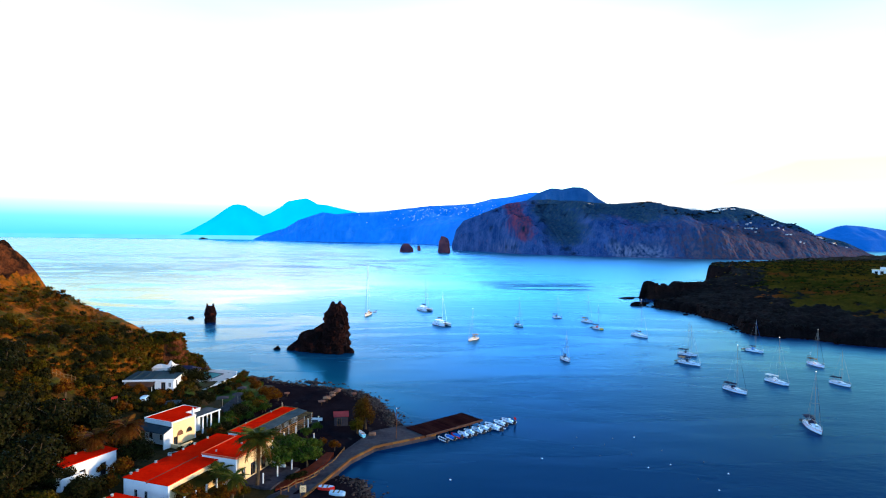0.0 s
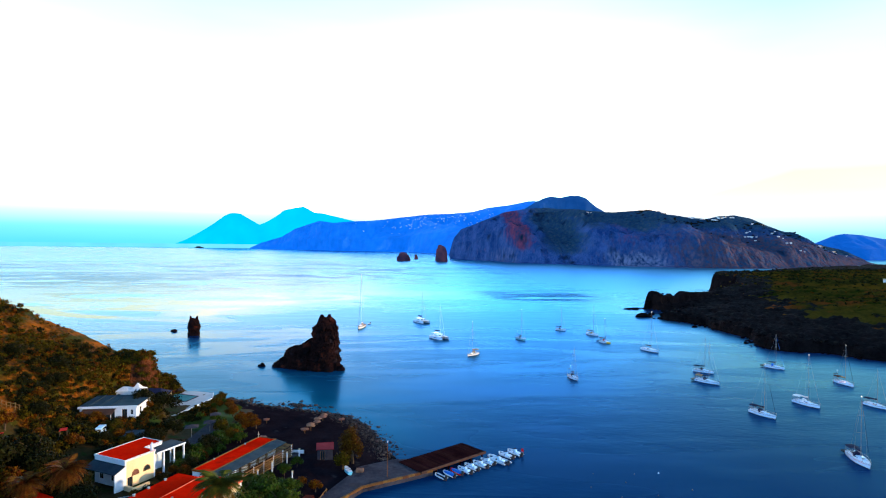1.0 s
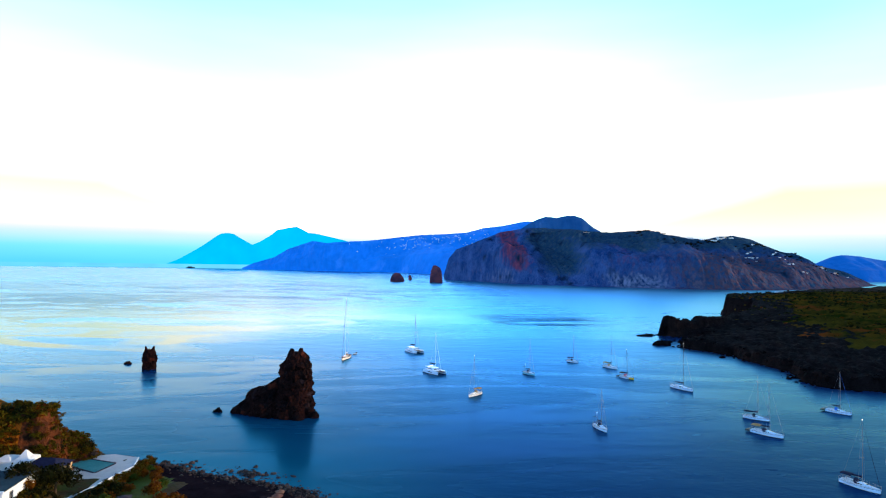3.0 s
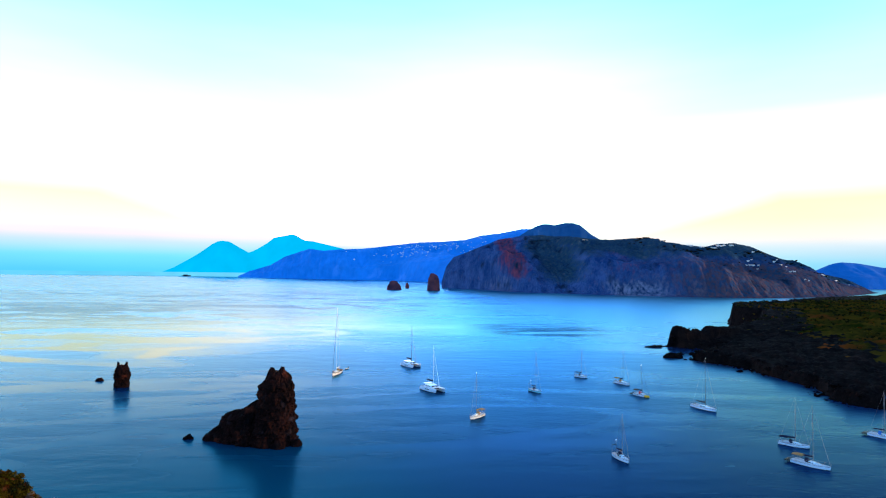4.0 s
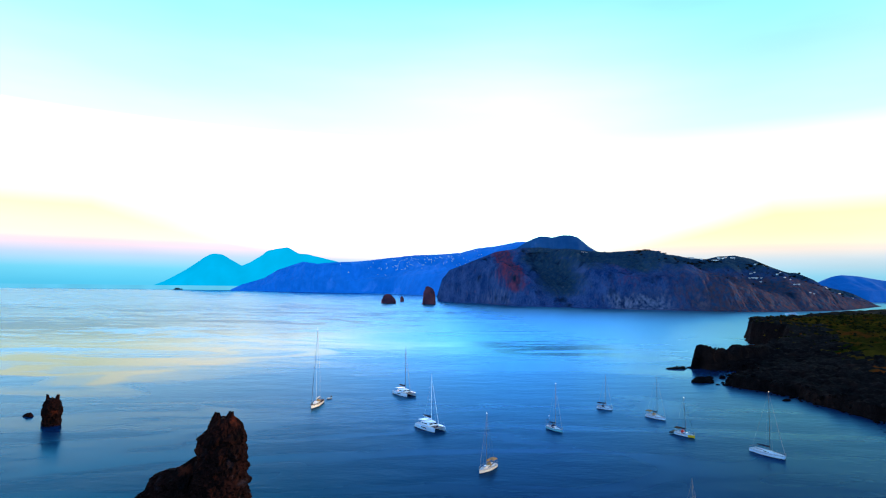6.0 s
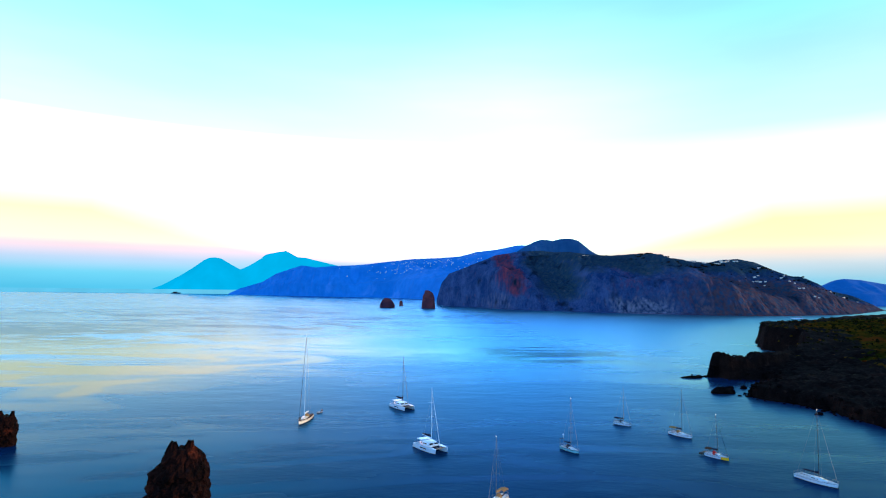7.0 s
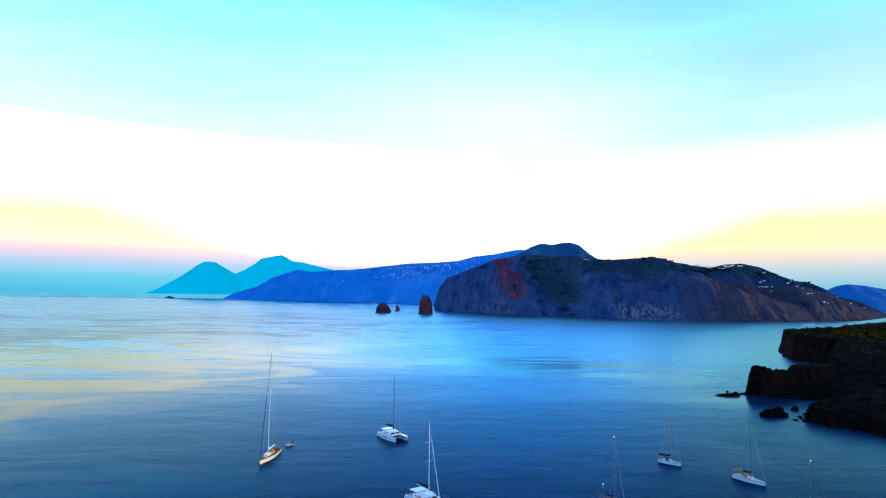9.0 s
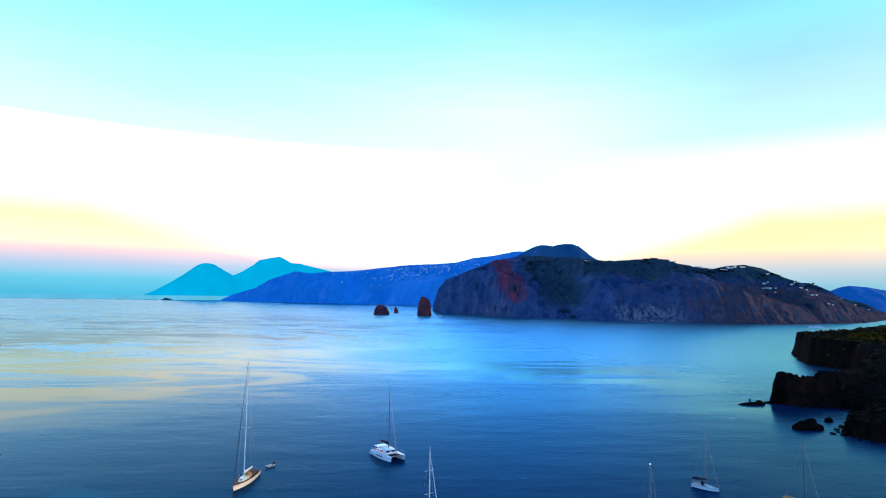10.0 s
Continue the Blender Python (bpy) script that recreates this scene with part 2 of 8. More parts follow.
M["white"] = material("white_plaster", (0.56, 0.61, 0.66), (0.70, 0.74, 0.78), 0.5, 0.85, bump=0.006, bump_scale=15, spots=[((0.45, 0.45, 0.44), 0.7, 0.68)])
# also paints low warm sunlight onto east walls of white houses
M["cream"] = material("cream_and_sunlit_plaster", (0.70, 0.50, 0.27), (0.82, 0.62, 0.36), 0.4, 0.85, bump=0.006, bump_scale=15)
M["grey_roof"] = material("slate_grey_roof", (0.014, 0.026, 0.036), (0.034, 0.052, 0.066), 0.5, 0.8, bump=0.02, bump_scale=6)
M["awning"] = material("brown_awning_cloth", (0.05, 0.025, 0.018), (0.09, 0.045, 0.03), 1.0, 0.9)
M["concrete"] = material("weathered_concrete", (0.024, 0.023, 0.031), (0.062, 0.057, 0.068), 0.22, 0.9, bump=0.03, bump_scale=4, spots=[((0.020, 0.018, 0.023), 0.35, 0.58), ((0.060, 0.040, 0.032), 0.08, 0.60)], spec=0.02)
M["kerb"] = material("tan_quay_stone", (0.09, 0.036, 0.010), (0.18, 0.075, 0.022), 0.6, 0.8, vary=0.25, bump=0.03, bump_scale=5)
M["plank"] = material("dark_brown_planks", (0.012, 0.0035, 0.004), (0.030, 0.009, 0.009), 0.5, 0.9, vary=0.3, bump=0.01, bump_scale=9, spec=0.0)
M["timber"] = material("sunbleached_timber", (0.10, 0.050, 0.018), (0.24, 0.13, 0.055), 2.0, 0.8, vary=0.25, bump=0.006)
M["thatch"] = material("straw_thatch", (0.13, 0.055, 0.035), (0.26, 0.13, 0.085), 1.6, 0.9, vary=0.2, bump=0.06, bump_scale=14)
M["shed_roof"] = material("dull_red_sheet_roof", (0.16, 0.010, 0.016), (0.24, 0.018, 0.024), 0.6, 0.8)
M["pale_paving"] = material("pale_terrace_paving", (0.32, 0.35, 0.36), (0.44, 0.47, 0.48), 0.4, 0.8, bump=0.01)
M["glass"] = material("dark_window_glass", (0.010, 0.014, 0.020), (0.02, 0.028, 0.036), 0.3, 0.08)
M["gel"] = material("white_gelcoat", (0.45, 0.68, 0.90), (0.53, 0.76, 0.95), 0.4, 0.22, coat=0.3, bump=0.0)
M["gel_cream"] = material("cream_gelcoat", (0.84, 0.76, 0.62), (0.90, 0.82, 0.70), 0.4, 0.22, coat=0.3)
M["deck"] = material("grey_white_nonskid_deck", (0.48, 0.58, 0.68), (0.58, 0.68, 0.78), 0.8, 0.7, bump=0.002, bump_scale=40)
M["teak"] = material("teak_deck", (0.045, 0.018, 0.012), (0.09, 0.035, 0.022), 1.5, 0.6)
# also paints the shade along hull waterlines
M["bottom"] = material("blue_black_and_hull_shade", (0.010, 0.014, 0.028), (0.02, 0.026, 0.045), 1.0, 0.6)
M["alu"] = material("anodised_mast", (0.16, 0.16, 0.17), (0.26, 0.26, 0.27), 1.0, 0.45, metal=0.3)
M["black_mast"] = material("dark_carbon_mast", (0.03, 0.026, 0.026), (0.06, 0.05, 0.05), 1.0, 0.4)
M["rope"] = material("rigging_wire", (0.25, 0.25, 0.26), (0.4, 0.4, 0.42), 1.0, 0.4, metal=0.5)
M["navy"] = material("navy_canvas", (0.008, 0.010, 0.030), (0.018, 0.020, 0.050), 1.5, 0.85, bump=0.01)
M["tan"] = material("tan_canvas", (0.30, 0.16, 0.06), (0.46, 0.26, 0.11), 1.5, 0.85, bump=0.01)
M["sail"] = material("white_sailcloth", (0.62, 0.62, 0.62), (0.76, 0.76, 0.75), 1.5, 0.8)
M["furled"] = material("grey_furled_sailcloth", (0.24, 0.25, 0.27), (0.36, 0.37, 0.39), 1.5, 0.8)
M["blue"] = material("bright_blue_cover", (0.01, 0.10, 0.42), (0.02, 0.16, 0.55), 1.0, 0.6)
M["teal"] = material("turquoise_gelcoat", (0.10, 0.42, 0.58), (0.16, 0.52, 0.66), 0.6, 0.3)
M["yellow"] = material("yellow_gelcoat", (0.70, 0.42, 0.01), (0.80, 0.52, 0.02), 0.6, 0.35)
M["red"] = material("red_cloth", (0.50, 0.015, 0.012), (0.66, 0.03, 0.02), 1.0, 0.8)
M["hypalon"] = material("pale_grey_inflatable", (0.40, 0.50, 0.60), (0.52, 0.62, 0.72), 0.8, 0.5, bump=0.003)
M["black"] = material("black_plastic", (0.010, 0.010, 0.012), (0.02, 0.02, 0.022), 1.0, 0.45)
M["bark"] = material("grey_brown_bark", (0.035, 0.024, 0.016), (0.11, 0.075, 0.045), 1.8, 0.95, bump=0.05, bump_scale=7)
M["steel"] = material("galvanised_steel", (0.30, 0.26, 0.22), (0.45, 0.38, 0.30), 0.9, 0.5, metal=0.4)
M["pool"] = material("pale_teal_pool_water", (0.03, 0.16, 0.17), (0.05, 0.24, 0.25), 0.3, 0.85, spec=0.02)
M["hedge"] = material("reddish_groundcover", (0.055, 0.008, 0.003), (0.12, 0.018, 0.006), 0.6, 0.9, bump=0.1, bump_scale=5)
# blue of distance haze put into the rock and zone colours
M["hazed_island_rock"] = material("haze_blue_island_rock", (0.009, 0.042, 0.150), (0.046, 0.098, 0.255), 0.045, 0.95, bump=10.0, bump_scale=0.14, ends=(0.36, 0.64), detail=10, spec=0.0, stretch=(1.0, 0.8, 0.40),
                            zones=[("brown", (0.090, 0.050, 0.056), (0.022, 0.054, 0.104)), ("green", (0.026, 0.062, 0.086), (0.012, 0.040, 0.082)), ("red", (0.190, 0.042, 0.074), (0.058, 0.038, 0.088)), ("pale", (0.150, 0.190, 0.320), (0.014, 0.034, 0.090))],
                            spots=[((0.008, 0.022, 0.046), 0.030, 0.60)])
M["islet"] = material("reddish_islet_rock", (0.045, 0.026, 0.052), (0.20, 0.060, 0.062), 0.05, 0.95, bump=3.0, bump_scale=0.12, spec=0.0)


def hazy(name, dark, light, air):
    """A hillside kilometres off: rock and scrub, haze painted into its colour and emission."""
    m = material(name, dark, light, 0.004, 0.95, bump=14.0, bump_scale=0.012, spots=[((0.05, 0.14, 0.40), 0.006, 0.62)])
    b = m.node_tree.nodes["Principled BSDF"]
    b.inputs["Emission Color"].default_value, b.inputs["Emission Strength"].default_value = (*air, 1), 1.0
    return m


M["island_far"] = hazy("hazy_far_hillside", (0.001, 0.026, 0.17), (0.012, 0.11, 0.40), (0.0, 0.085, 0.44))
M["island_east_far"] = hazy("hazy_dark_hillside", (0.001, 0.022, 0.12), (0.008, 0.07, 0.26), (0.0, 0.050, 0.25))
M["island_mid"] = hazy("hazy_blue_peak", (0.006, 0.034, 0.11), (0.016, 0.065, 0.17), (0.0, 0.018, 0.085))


def foliage(name, dark, light, vary=0.45):
    return material(name, dark, light, 0.7, 0.75, vary=vary, bump=0.0, spec=0.05)


M["leaf_olive"] = foliage("olive_green_leaves", (0.022, 0.017, 0.0006), (0.062, 0.040, 0.0012))
M["leaf_green"] = foliage("fresh_green_leaves", (0.012, 0.028, 0.003), (0.050, 0.072, 0.006))
M["leaf_rust"] = foliage("rusty_dry_leaves", (0.040, 0.014, 0.0006), (0.120, 0.036, 0.0010))
M["leaf_tamarisk"] = foliage("rusty_tamarisk_sprays", (0.030, 0.014, 0.001), (0.085, 0.032, 0.002))
M["leaf_dark"] = foliage("dark_evergreen_leaves", (0.004, 0.006, 0.001), (0.016, 0.014, 0.002))
M["leaf_palm"] = foliage("palm_fronds", (0.018, 0.030, 0.004), (0.075, 0.075, 0.009))
M["leaf_dead"] = foliage("dead_palm_skirt", (0.045, 0.014, 0.002), (0.13, 0.040, 0.006))


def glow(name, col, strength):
    """Emission only: haze painted on far mountains and sea rim; also mast lamps."""
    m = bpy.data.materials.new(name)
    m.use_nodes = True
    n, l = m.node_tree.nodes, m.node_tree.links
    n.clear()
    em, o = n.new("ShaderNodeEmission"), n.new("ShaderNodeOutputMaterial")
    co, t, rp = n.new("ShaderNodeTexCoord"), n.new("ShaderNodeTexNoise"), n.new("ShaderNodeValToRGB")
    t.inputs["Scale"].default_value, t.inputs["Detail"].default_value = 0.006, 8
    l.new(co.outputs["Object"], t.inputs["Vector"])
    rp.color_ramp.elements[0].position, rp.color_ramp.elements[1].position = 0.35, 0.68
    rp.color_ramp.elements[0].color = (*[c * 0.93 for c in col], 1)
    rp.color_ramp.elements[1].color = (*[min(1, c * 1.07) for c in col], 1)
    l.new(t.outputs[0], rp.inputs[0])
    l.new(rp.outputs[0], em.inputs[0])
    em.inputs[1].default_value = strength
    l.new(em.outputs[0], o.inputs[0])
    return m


M["far_haze_glow"] = glow("distant_mountain_haze_glow", (0.0, 0.48, 0.90), 1.0)
M["far_sea_haze"] = glow("distant_sea_haze_glow", (0.13, 0.60, 0.90), 1.0)
M["mast_lamp"] = glow("lit_masthead_lamp", (1.0, 0.95, 0.85), 2.0)


def water_material():
    m = bpy.data.materials.new("sea_water")
    m.use_nodes = True
    n, l = m.node_tree.nodes, m.node_tree.links
    n.clear()
    co = n.new("ShaderNodeTexCoord")

    def tex(sx, sy, scale, detail, rot=0.0, dist=0.0):
        mp, t = n.new("ShaderNodeMapping"), n.new("ShaderNodeTexNoise")
        mp.inputs["Scale"].default_value, mp.inputs["Rotation"].default_value = (sx, sy, 1), (0, 0, radians(rot))
        t.inputs["Scale"].default_value, t.inputs["Detail"].default_value, t.inputs["Distortion"].default_value = scale, detail, dist
        l.new(co.outputs["Object"], mp.inputs[0])
        l.new(mp.outputs[0], t.inputs["Vector"])
        return t.outputs[0]

    def ranged(v, a, b, c, d):
        r = n.new("ShaderNodeMapRange")
        r.interpolation_type = "SMOOTHSTEP"
        r.inputs["From Min"].default_value, r.inputs["From Max"].default_value = a, b
        r.inputs["To Min"].default_value, r.inputs["To Max"].default_value = c, d
        l.new(v, r.inputs["Value"])
        return r.outputs[0]
    def op(kind, a, b=None, c=None):
        q = n.new("ShaderNodeMath")
        q.operation = kind
        for k, w in enumerate((a, b, c)):
            if isinstance(w, (int, float)):
                q.inputs[k].default_value = w
            elif w is not None:
                l.new(w, q.inputs[k])
        return q.outputs[0]
    # calm slicks: broad soft patches, and thin winding threads between ruffled water
    place_xyz = n.new("ShaderNodeSeparateXYZ")
    l.new(co.outputs["Object"], place_xyz.inputs[0])
    px_, py_ = place_xyz.outputs["X"], place_xyz.outputs["Y"]
    wob = tex(1.0, 1.0, 0.018, 4, 0, 0.6)
    # the gust line runs from (-60, 397) to (60, 395) and bends towards the hill in the west
    line_y = op("MULTIPLY_ADD", op("MINIMUM", op("ADD", px_, 60.0), 0.0), 0.32, 391.0)
    beyond = ranged(op("MULTIPLY_ADD", wob, 34.0, op("SUBTRACT", py_, op("ADD", line_y, 17.0))), -5.0, 6.0, 0.0, 1.0)
    broad_patch = ranged(tex(0.45, 1.1, 0.0050, 4, 14, 1.6), 0.42, 0.66, 0.04, 0.44)
    thread = ranged(op("ABSOLUTE", op("SUBTRACT", tex(0.34, 1.0, 0.0085, 3, 12, 1.7), 0.5)), 0.014, 0.060, 1.0, 0.0)
    wisp = ranged(op("ABSOLUTE", op("SUBTRACT", tex(0.26, 1.0, 0.020, 4, 5, 1.4), 0.52)), 0.008, 0.060, 0.55, 0.0)
    where = op("MULTIPLY", ranged(tex(0.5, 1.0, 0.0046, 2, 40), 0.36, 0.52, 0.0, 1.0), ranged(px_, 70.0, 170.0, 1.0, 0.15))
    gust = ranged(tex(0.6, 1.6, 0.040, 3, 10, 0.8), 0.35, 0.70, 0.0, 0.14)
    calm = op("ADD", op("MULTIPLY_ADD", broad_patch, 0.8, 0.06), op("MULTIPLY", op("MAXIMUM", thread, wisp), where))
    calm = op("MAXIMUM", calm, op("MULTIPLY", ranged(px_, -150.0, -20.0, 0.56, 0.0), ranged(tex(0.45, 1.0, 0.0085, 5, 8, 1.5), 0.42, 0.54, 0.0, 1.0)))
    lanes = op("MINIMUM", op("ADD", gust, op("MULTIPLY", calm, op("MULTIPLY_ADD", beyond, 0.52, 0.44))), 1.0)
    # far out the slicks run together
    near_by = ranged(py_, 700.0, 1500.0, 1.0, 0.40)
    lanes = op("ADD", op("MULTIPLY", lanes, near_by), op("MULTIPLY_ADD", near_by, -0.30, 0.30))
    open_east = op("MULTIPLY", ranged(px_, -30.0, 130.0, 0.0, 1.0), ranged(py_, 450.0, 700.0, 0.0, 0.85))
    lanes = op("MULTIPLY_ADD", open_east, op("SUBTRACT", 0.20, lanes), lanes)
    rip, swell = tex(0.8, 1.5, 0.55, 3, 20), tex(0.7, 1.6, 0.07, 3, -12)
    hs = n.new("ShaderNodeMath")
    hs.operation = "MULTIPLY_ADD"
    hs.inputs[1].default_value = 2.4
    l.new(swell, hs.inputs[0])
    l.new(op("MULTIPLY", rip, 0.6), hs.inputs[2])
    bp = n.new("ShaderNodeBump")
    bp.inputs["Distance"].default_value = 0.075
    l.new(hs.outputs[0], bp.inputs["Height"])
    l.new(ranged(lanes, 0, 1, 1.0, 0.06), bp.inputs["Strength"])
    # body colour: deep blue, teal over the shallows
    at = n.new("ShaderNodeAttribute")
    at.attribute_name = "shallow"
    body = n.new("ShaderNodeMix")
    body.data_type = "RGBA"
    body.inputs[6].default_value, body.inputs[7].default_value = (0.0001, 0.0150, 0.076, 1), (0.0020, 0.12, 0.17, 1)
    l.new(at.outputs["Fac"], body.inputs[0])
    df, gl, mx, fr, o = (n.new("ShaderNode" + k) for k in ("BsdfDiffuse", "BsdfGlossy", "MixShader", "Fresnel", "OutputMaterial"))
    l.new(body.outputs[2], df.inputs["Color"])
    gl.inputs["Color"].default_value = (0.25, 0.705, 1.0, 1)
    l.new(ranged(lanes, 0, 1, 0.31, 0.12), gl.inputs["Roughness"])
    for s in (gl, fr):
        l.new(bp.outputs[0], s.inputs["Normal"])
    fr.inputs["IOR"].default_value = 1.33
    pw = n.new("ShaderNodeMath")
    pw.operation = "POWER"
    pw.inputs[1].default_value = 1.90
    l.new(fr.outputs[0], pw.inputs[0])
    l.new(op("MINIMUM", op("MULTIPLY", pw.outputs[0], 1.52), 0.52), mx.inputs[0])
    l.new(df.outputs[0], mx.inputs[1])
    l.new(gl.outputs[0], mx.inputs[2])
    l.new(mx.outputs[0], o.inputs[0])
    return m


M["water"] = water_material()


# ---------- building helpers ----------
class Build:
    """Collects faces of one mesh."""

    def __init__(self):
        self.v, self.f = [], []

    def add(self, verts, faces, m=None):
        k = len(self.v)
        self.v += [tuple(m @ Vector(p)) for p in verts] if m is not None else [tuple(p) for p in verts]
        self.f += [tuple(i + k for i in q) for q in faces]
        return self

    def box(self, x0, x1, y0, y1, z0, z1, m=None, chamfer=0.0):
        c = chamfer
        if c <= 0:
            vs = [(x, y, z) for z in (z0, z1) for x, y in ((x0, y0), (x1, y0), (x1, y1), (x0, y1))]
            return self.add(vs, [(3, 2, 1, 0), (4, 5, 6, 7), (0, 1, 5, 4), (1, 2, 6, 5), (2, 3, 7, 6), (3, 0, 4, 7)], m)
        def oct_(i, z):
            a = [(x0 + i, y0), (x1 - i, y0), (x1, y0 + i), (x1, y1 - i), (x1 - i, y1), (x0 + i, y1), (x0, y1 - i), (x0, y0 + i)]
            return [(p, q, z) for p, q in a]
        def ins(z):
            a = [(x0 + 2 * c, y0 + c), (x1 - 2 * c, y0 + c), (x1 - c, y0 + 2 * c), (x1 - c, y1 - 2 * c), (x1 - 2 * c, y1 - c), (x0 + 2 * c, y1 - c), (x0 + c, y1 - 2 * c), (x0 + c, y0 + 2 * c)]
            return [(p, q, z) for p, q in a]
        vs = ins(z0) + oct_(c, z0 + c) + oct_(c, z1 - c) + ins(z1)
        fs = [tuple(range(7, -1, -1)), tuple(range(24, 32))]
        for k in range(3):
            fs += [(8 * k + i, 8 * k + (i + 1) % 8, 8 * k + 8 + (i + 1) % 8, 8 * k + 8 + i) for i in range(8)]
        return self.add(vs, fs, m)

    def tube(self, pts, radii, n=8, m=None, cap=True):
        """A round bar along points."""
        if not hasattr(radii, "__len__"):
            radii = [radii] * len(pts)
        pts = [Vector(p) for p in pts]
        vs, fs = [], []
        for i, (p, r) in enumerate(zip(pts, radii)):
            d = (pts[min(i + 1, len(pts) - 1)] - pts[max(i - 1, 0)]).normalized()
            a = d.orthogonal().normalized() if abs(d.z) < 0.95 else Vector((1, 0, 0)).cross(d).normalized()
            b = d.cross(a)
            vs += [p + (a * math.cos(2 * math.pi * k / n) + b * math.sin(2 * math.pi * k / n)) * r for k in range(n)]
        for i in range(len(pts) - 1):
            fs += [(i * n + k, i * n + (k + 1) % n, (i + 1) * n + (k + 1) % n, (i + 1) * n + k) for k in range(n)]
        if cap:
            fs += [tuple(range(n - 1, -1, -1)), tuple(range((len(pts) - 1) * n, len(pts) * n))]
        return self.add(vs, fs, m)

    def slab(self, poly, z0, z1, m=None):
        """A flat plate with an outline given counter-clockwise."""
        n = len(poly)
        vs = [(x, y, z0) for x, y in poly] + [(x, y, z1) for x, y in poly]
        fs = [tuple(range(n - 1, -1, -1)), tuple(range(n, 2 * n))] + [(i, (i + 1) % n, n + (i + 1) % n, n + i) for i in range(n)]
        return self.add(vs, fs, m)

    def loft(self, rings, m=None, cap=True, closed=True):
        n = len(rings[0])
        vs = [p for r in rings for p in r]
        fs = []
        for i in range(len(rings) - 1):
            fs += [(i * n + k, i * n + (k + 1) % n, (i + 1) * n + (k + 1) % n, (i + 1) * n + k) for k in range(n if closed else n - 1)]
        if cap:
            fs += [tuple(range(n - 1, -1, -1)), tuple(range((len(rings) - 1) * n, len(rings) * n))]
        return self.add(vs, fs, m)


def part(name, b, mat, parent=None, label="", smooth=False):
    me = bpy.data.meshes.new(name)
    me.from_pydata(b.v, [], b.f)
    me.materials.append(M[mat] if isinstance(mat, str) else mat)
    if smooth:
        me.polygons.foreach_set("use_smooth", [True] * len(me.polygons))
    me.update()
    ob = new(name, me)
    ob.parent = parent
    if label:
        ob["label"] = label
    return ob


def thing(name, m, label, category, group=""):
    e = new(name)
    e.matrix_world = m
    return tagged(e, label, category, group)


# smooth lattice noise on arrays
_tab = np.random.RandomState(7).rand(256, 256)


def vnoise(x, y):
    xi, yi = np.floor(x).astype(int), np.floor(y).astype(int)
    u, v = x - xi, y - yi
    u, v = u * u * (3 - 2 * u), v * v * (3 - 2 * v)
    a, b = _tab[xi % 256, yi % 256], _tab[(xi + 1) % 256, yi % 256]
    c, d = _tab[xi % 256, (yi + 1) % 256], _tab[(xi + 1) % 256, (yi + 1) % 256]
    return (a * (1 - u) + b * u) * (1 - v) + (c * (1 - u) + d * u) * v


def fbm(x, y, octaves=5, ridge=False):
    s, a, t = 0.0, 1.0, 0.0
    for k in range(octaves):
        w = vnoise(x * 2 ** k + 17.3 * k, y * 2 ** k + 9.1 * k)
        s, t, a = s + a * ((1 - np.abs(2 * w - 1)) if ridge else w), t + a, a * 0.5
    return s / t - 0.5


def smooth01(t):
    t = np.clip(t, 0, 1)
    return t * t * (3 - 2 * t)


def edge_distance(x, y, line, closed=False):
    """Distance of points to a broken line."""
    best = np.full(np.shape(x), 1e9)
    pts = list(line) + ([line[0]] if closed else [])
    for (ax, ay), (bx, by) in zip(pts, pts[1:]):
        dx, dy = bx - ax, by - ay
        t = np.clip(((x - ax) * dx + (y - ay) * dy) / (dx * dx + dy * dy + 1e-9), 0, 1)
        best = np.minimum(best, np.hypot(x - ax - t * dx, y - ay - t * dy))
    return best


def inside(x, y, poly):
    r = np.zeros(np.shape(x), bool)
    for (ax, ay), (bx, by) in zip(poly, poly[1:] + poly[:1]):
        c = (ay > y) != (by > y)
        r ^= c & (x < (bx - ax) * (y - ay) / (by - ay + 1e-12) + ax)
    return r


def signed(x, y, poly):
    d = edge_distance(x, y, poly, True)
    return np.where(inside(x, y, poly), d, -d)


def sheet(name, xs, ys, height, mat, keep=-1.6, mats=None, pick=None):
    """Ground over a grid; faces that lie deep under the sea are left out."""
    X, Y = np.meshgrid(xs, ys)
    Z = height(X, Y)
    nx, ny = len(xs), len(ys)
    idx = np.arange(nx * ny).reshape(ny, nx)
    q = np.stack([idx[:-1, :-1], idx[:-1, 1:], idx[1:, 1:], idx[1:, :-1]], -1).reshape(-1, 4)
    zf = Z.reshape(-1)
    q = q[zf[q].max(1) > keep]
    used, inv = np.unique(q, return_inverse=True)
    v = np.stack([X.reshape(-1), Y.reshape(-1), zf], -1)[used]
    me = bpy.data.meshes.new(name)
    me.from_pydata(v.tolist(), [], inv.reshape(-1, 4).tolist())
    for k in mats or [mat]:
        me.materials.append(M[k])
    if pick is not None:
        c = v[inv.reshape(-1, 4)].mean(1)
        me.polygons.foreach_set("material_index", pick(c[:, 0], c[:, 1], c[:, 2]).astype(np.int32))
    me.polygons.foreach_set("use_smooth", [True] * len(me.polygons))
    me.update()
    return new(name, me)


def steps(*rows):
    """Grid lines: (start, end, spacing), ..."""
    out = []
    for a, b, s in rows:
        out += list(np.arange(a, b, s))
    return np.array(out + [rows[-1][1]])


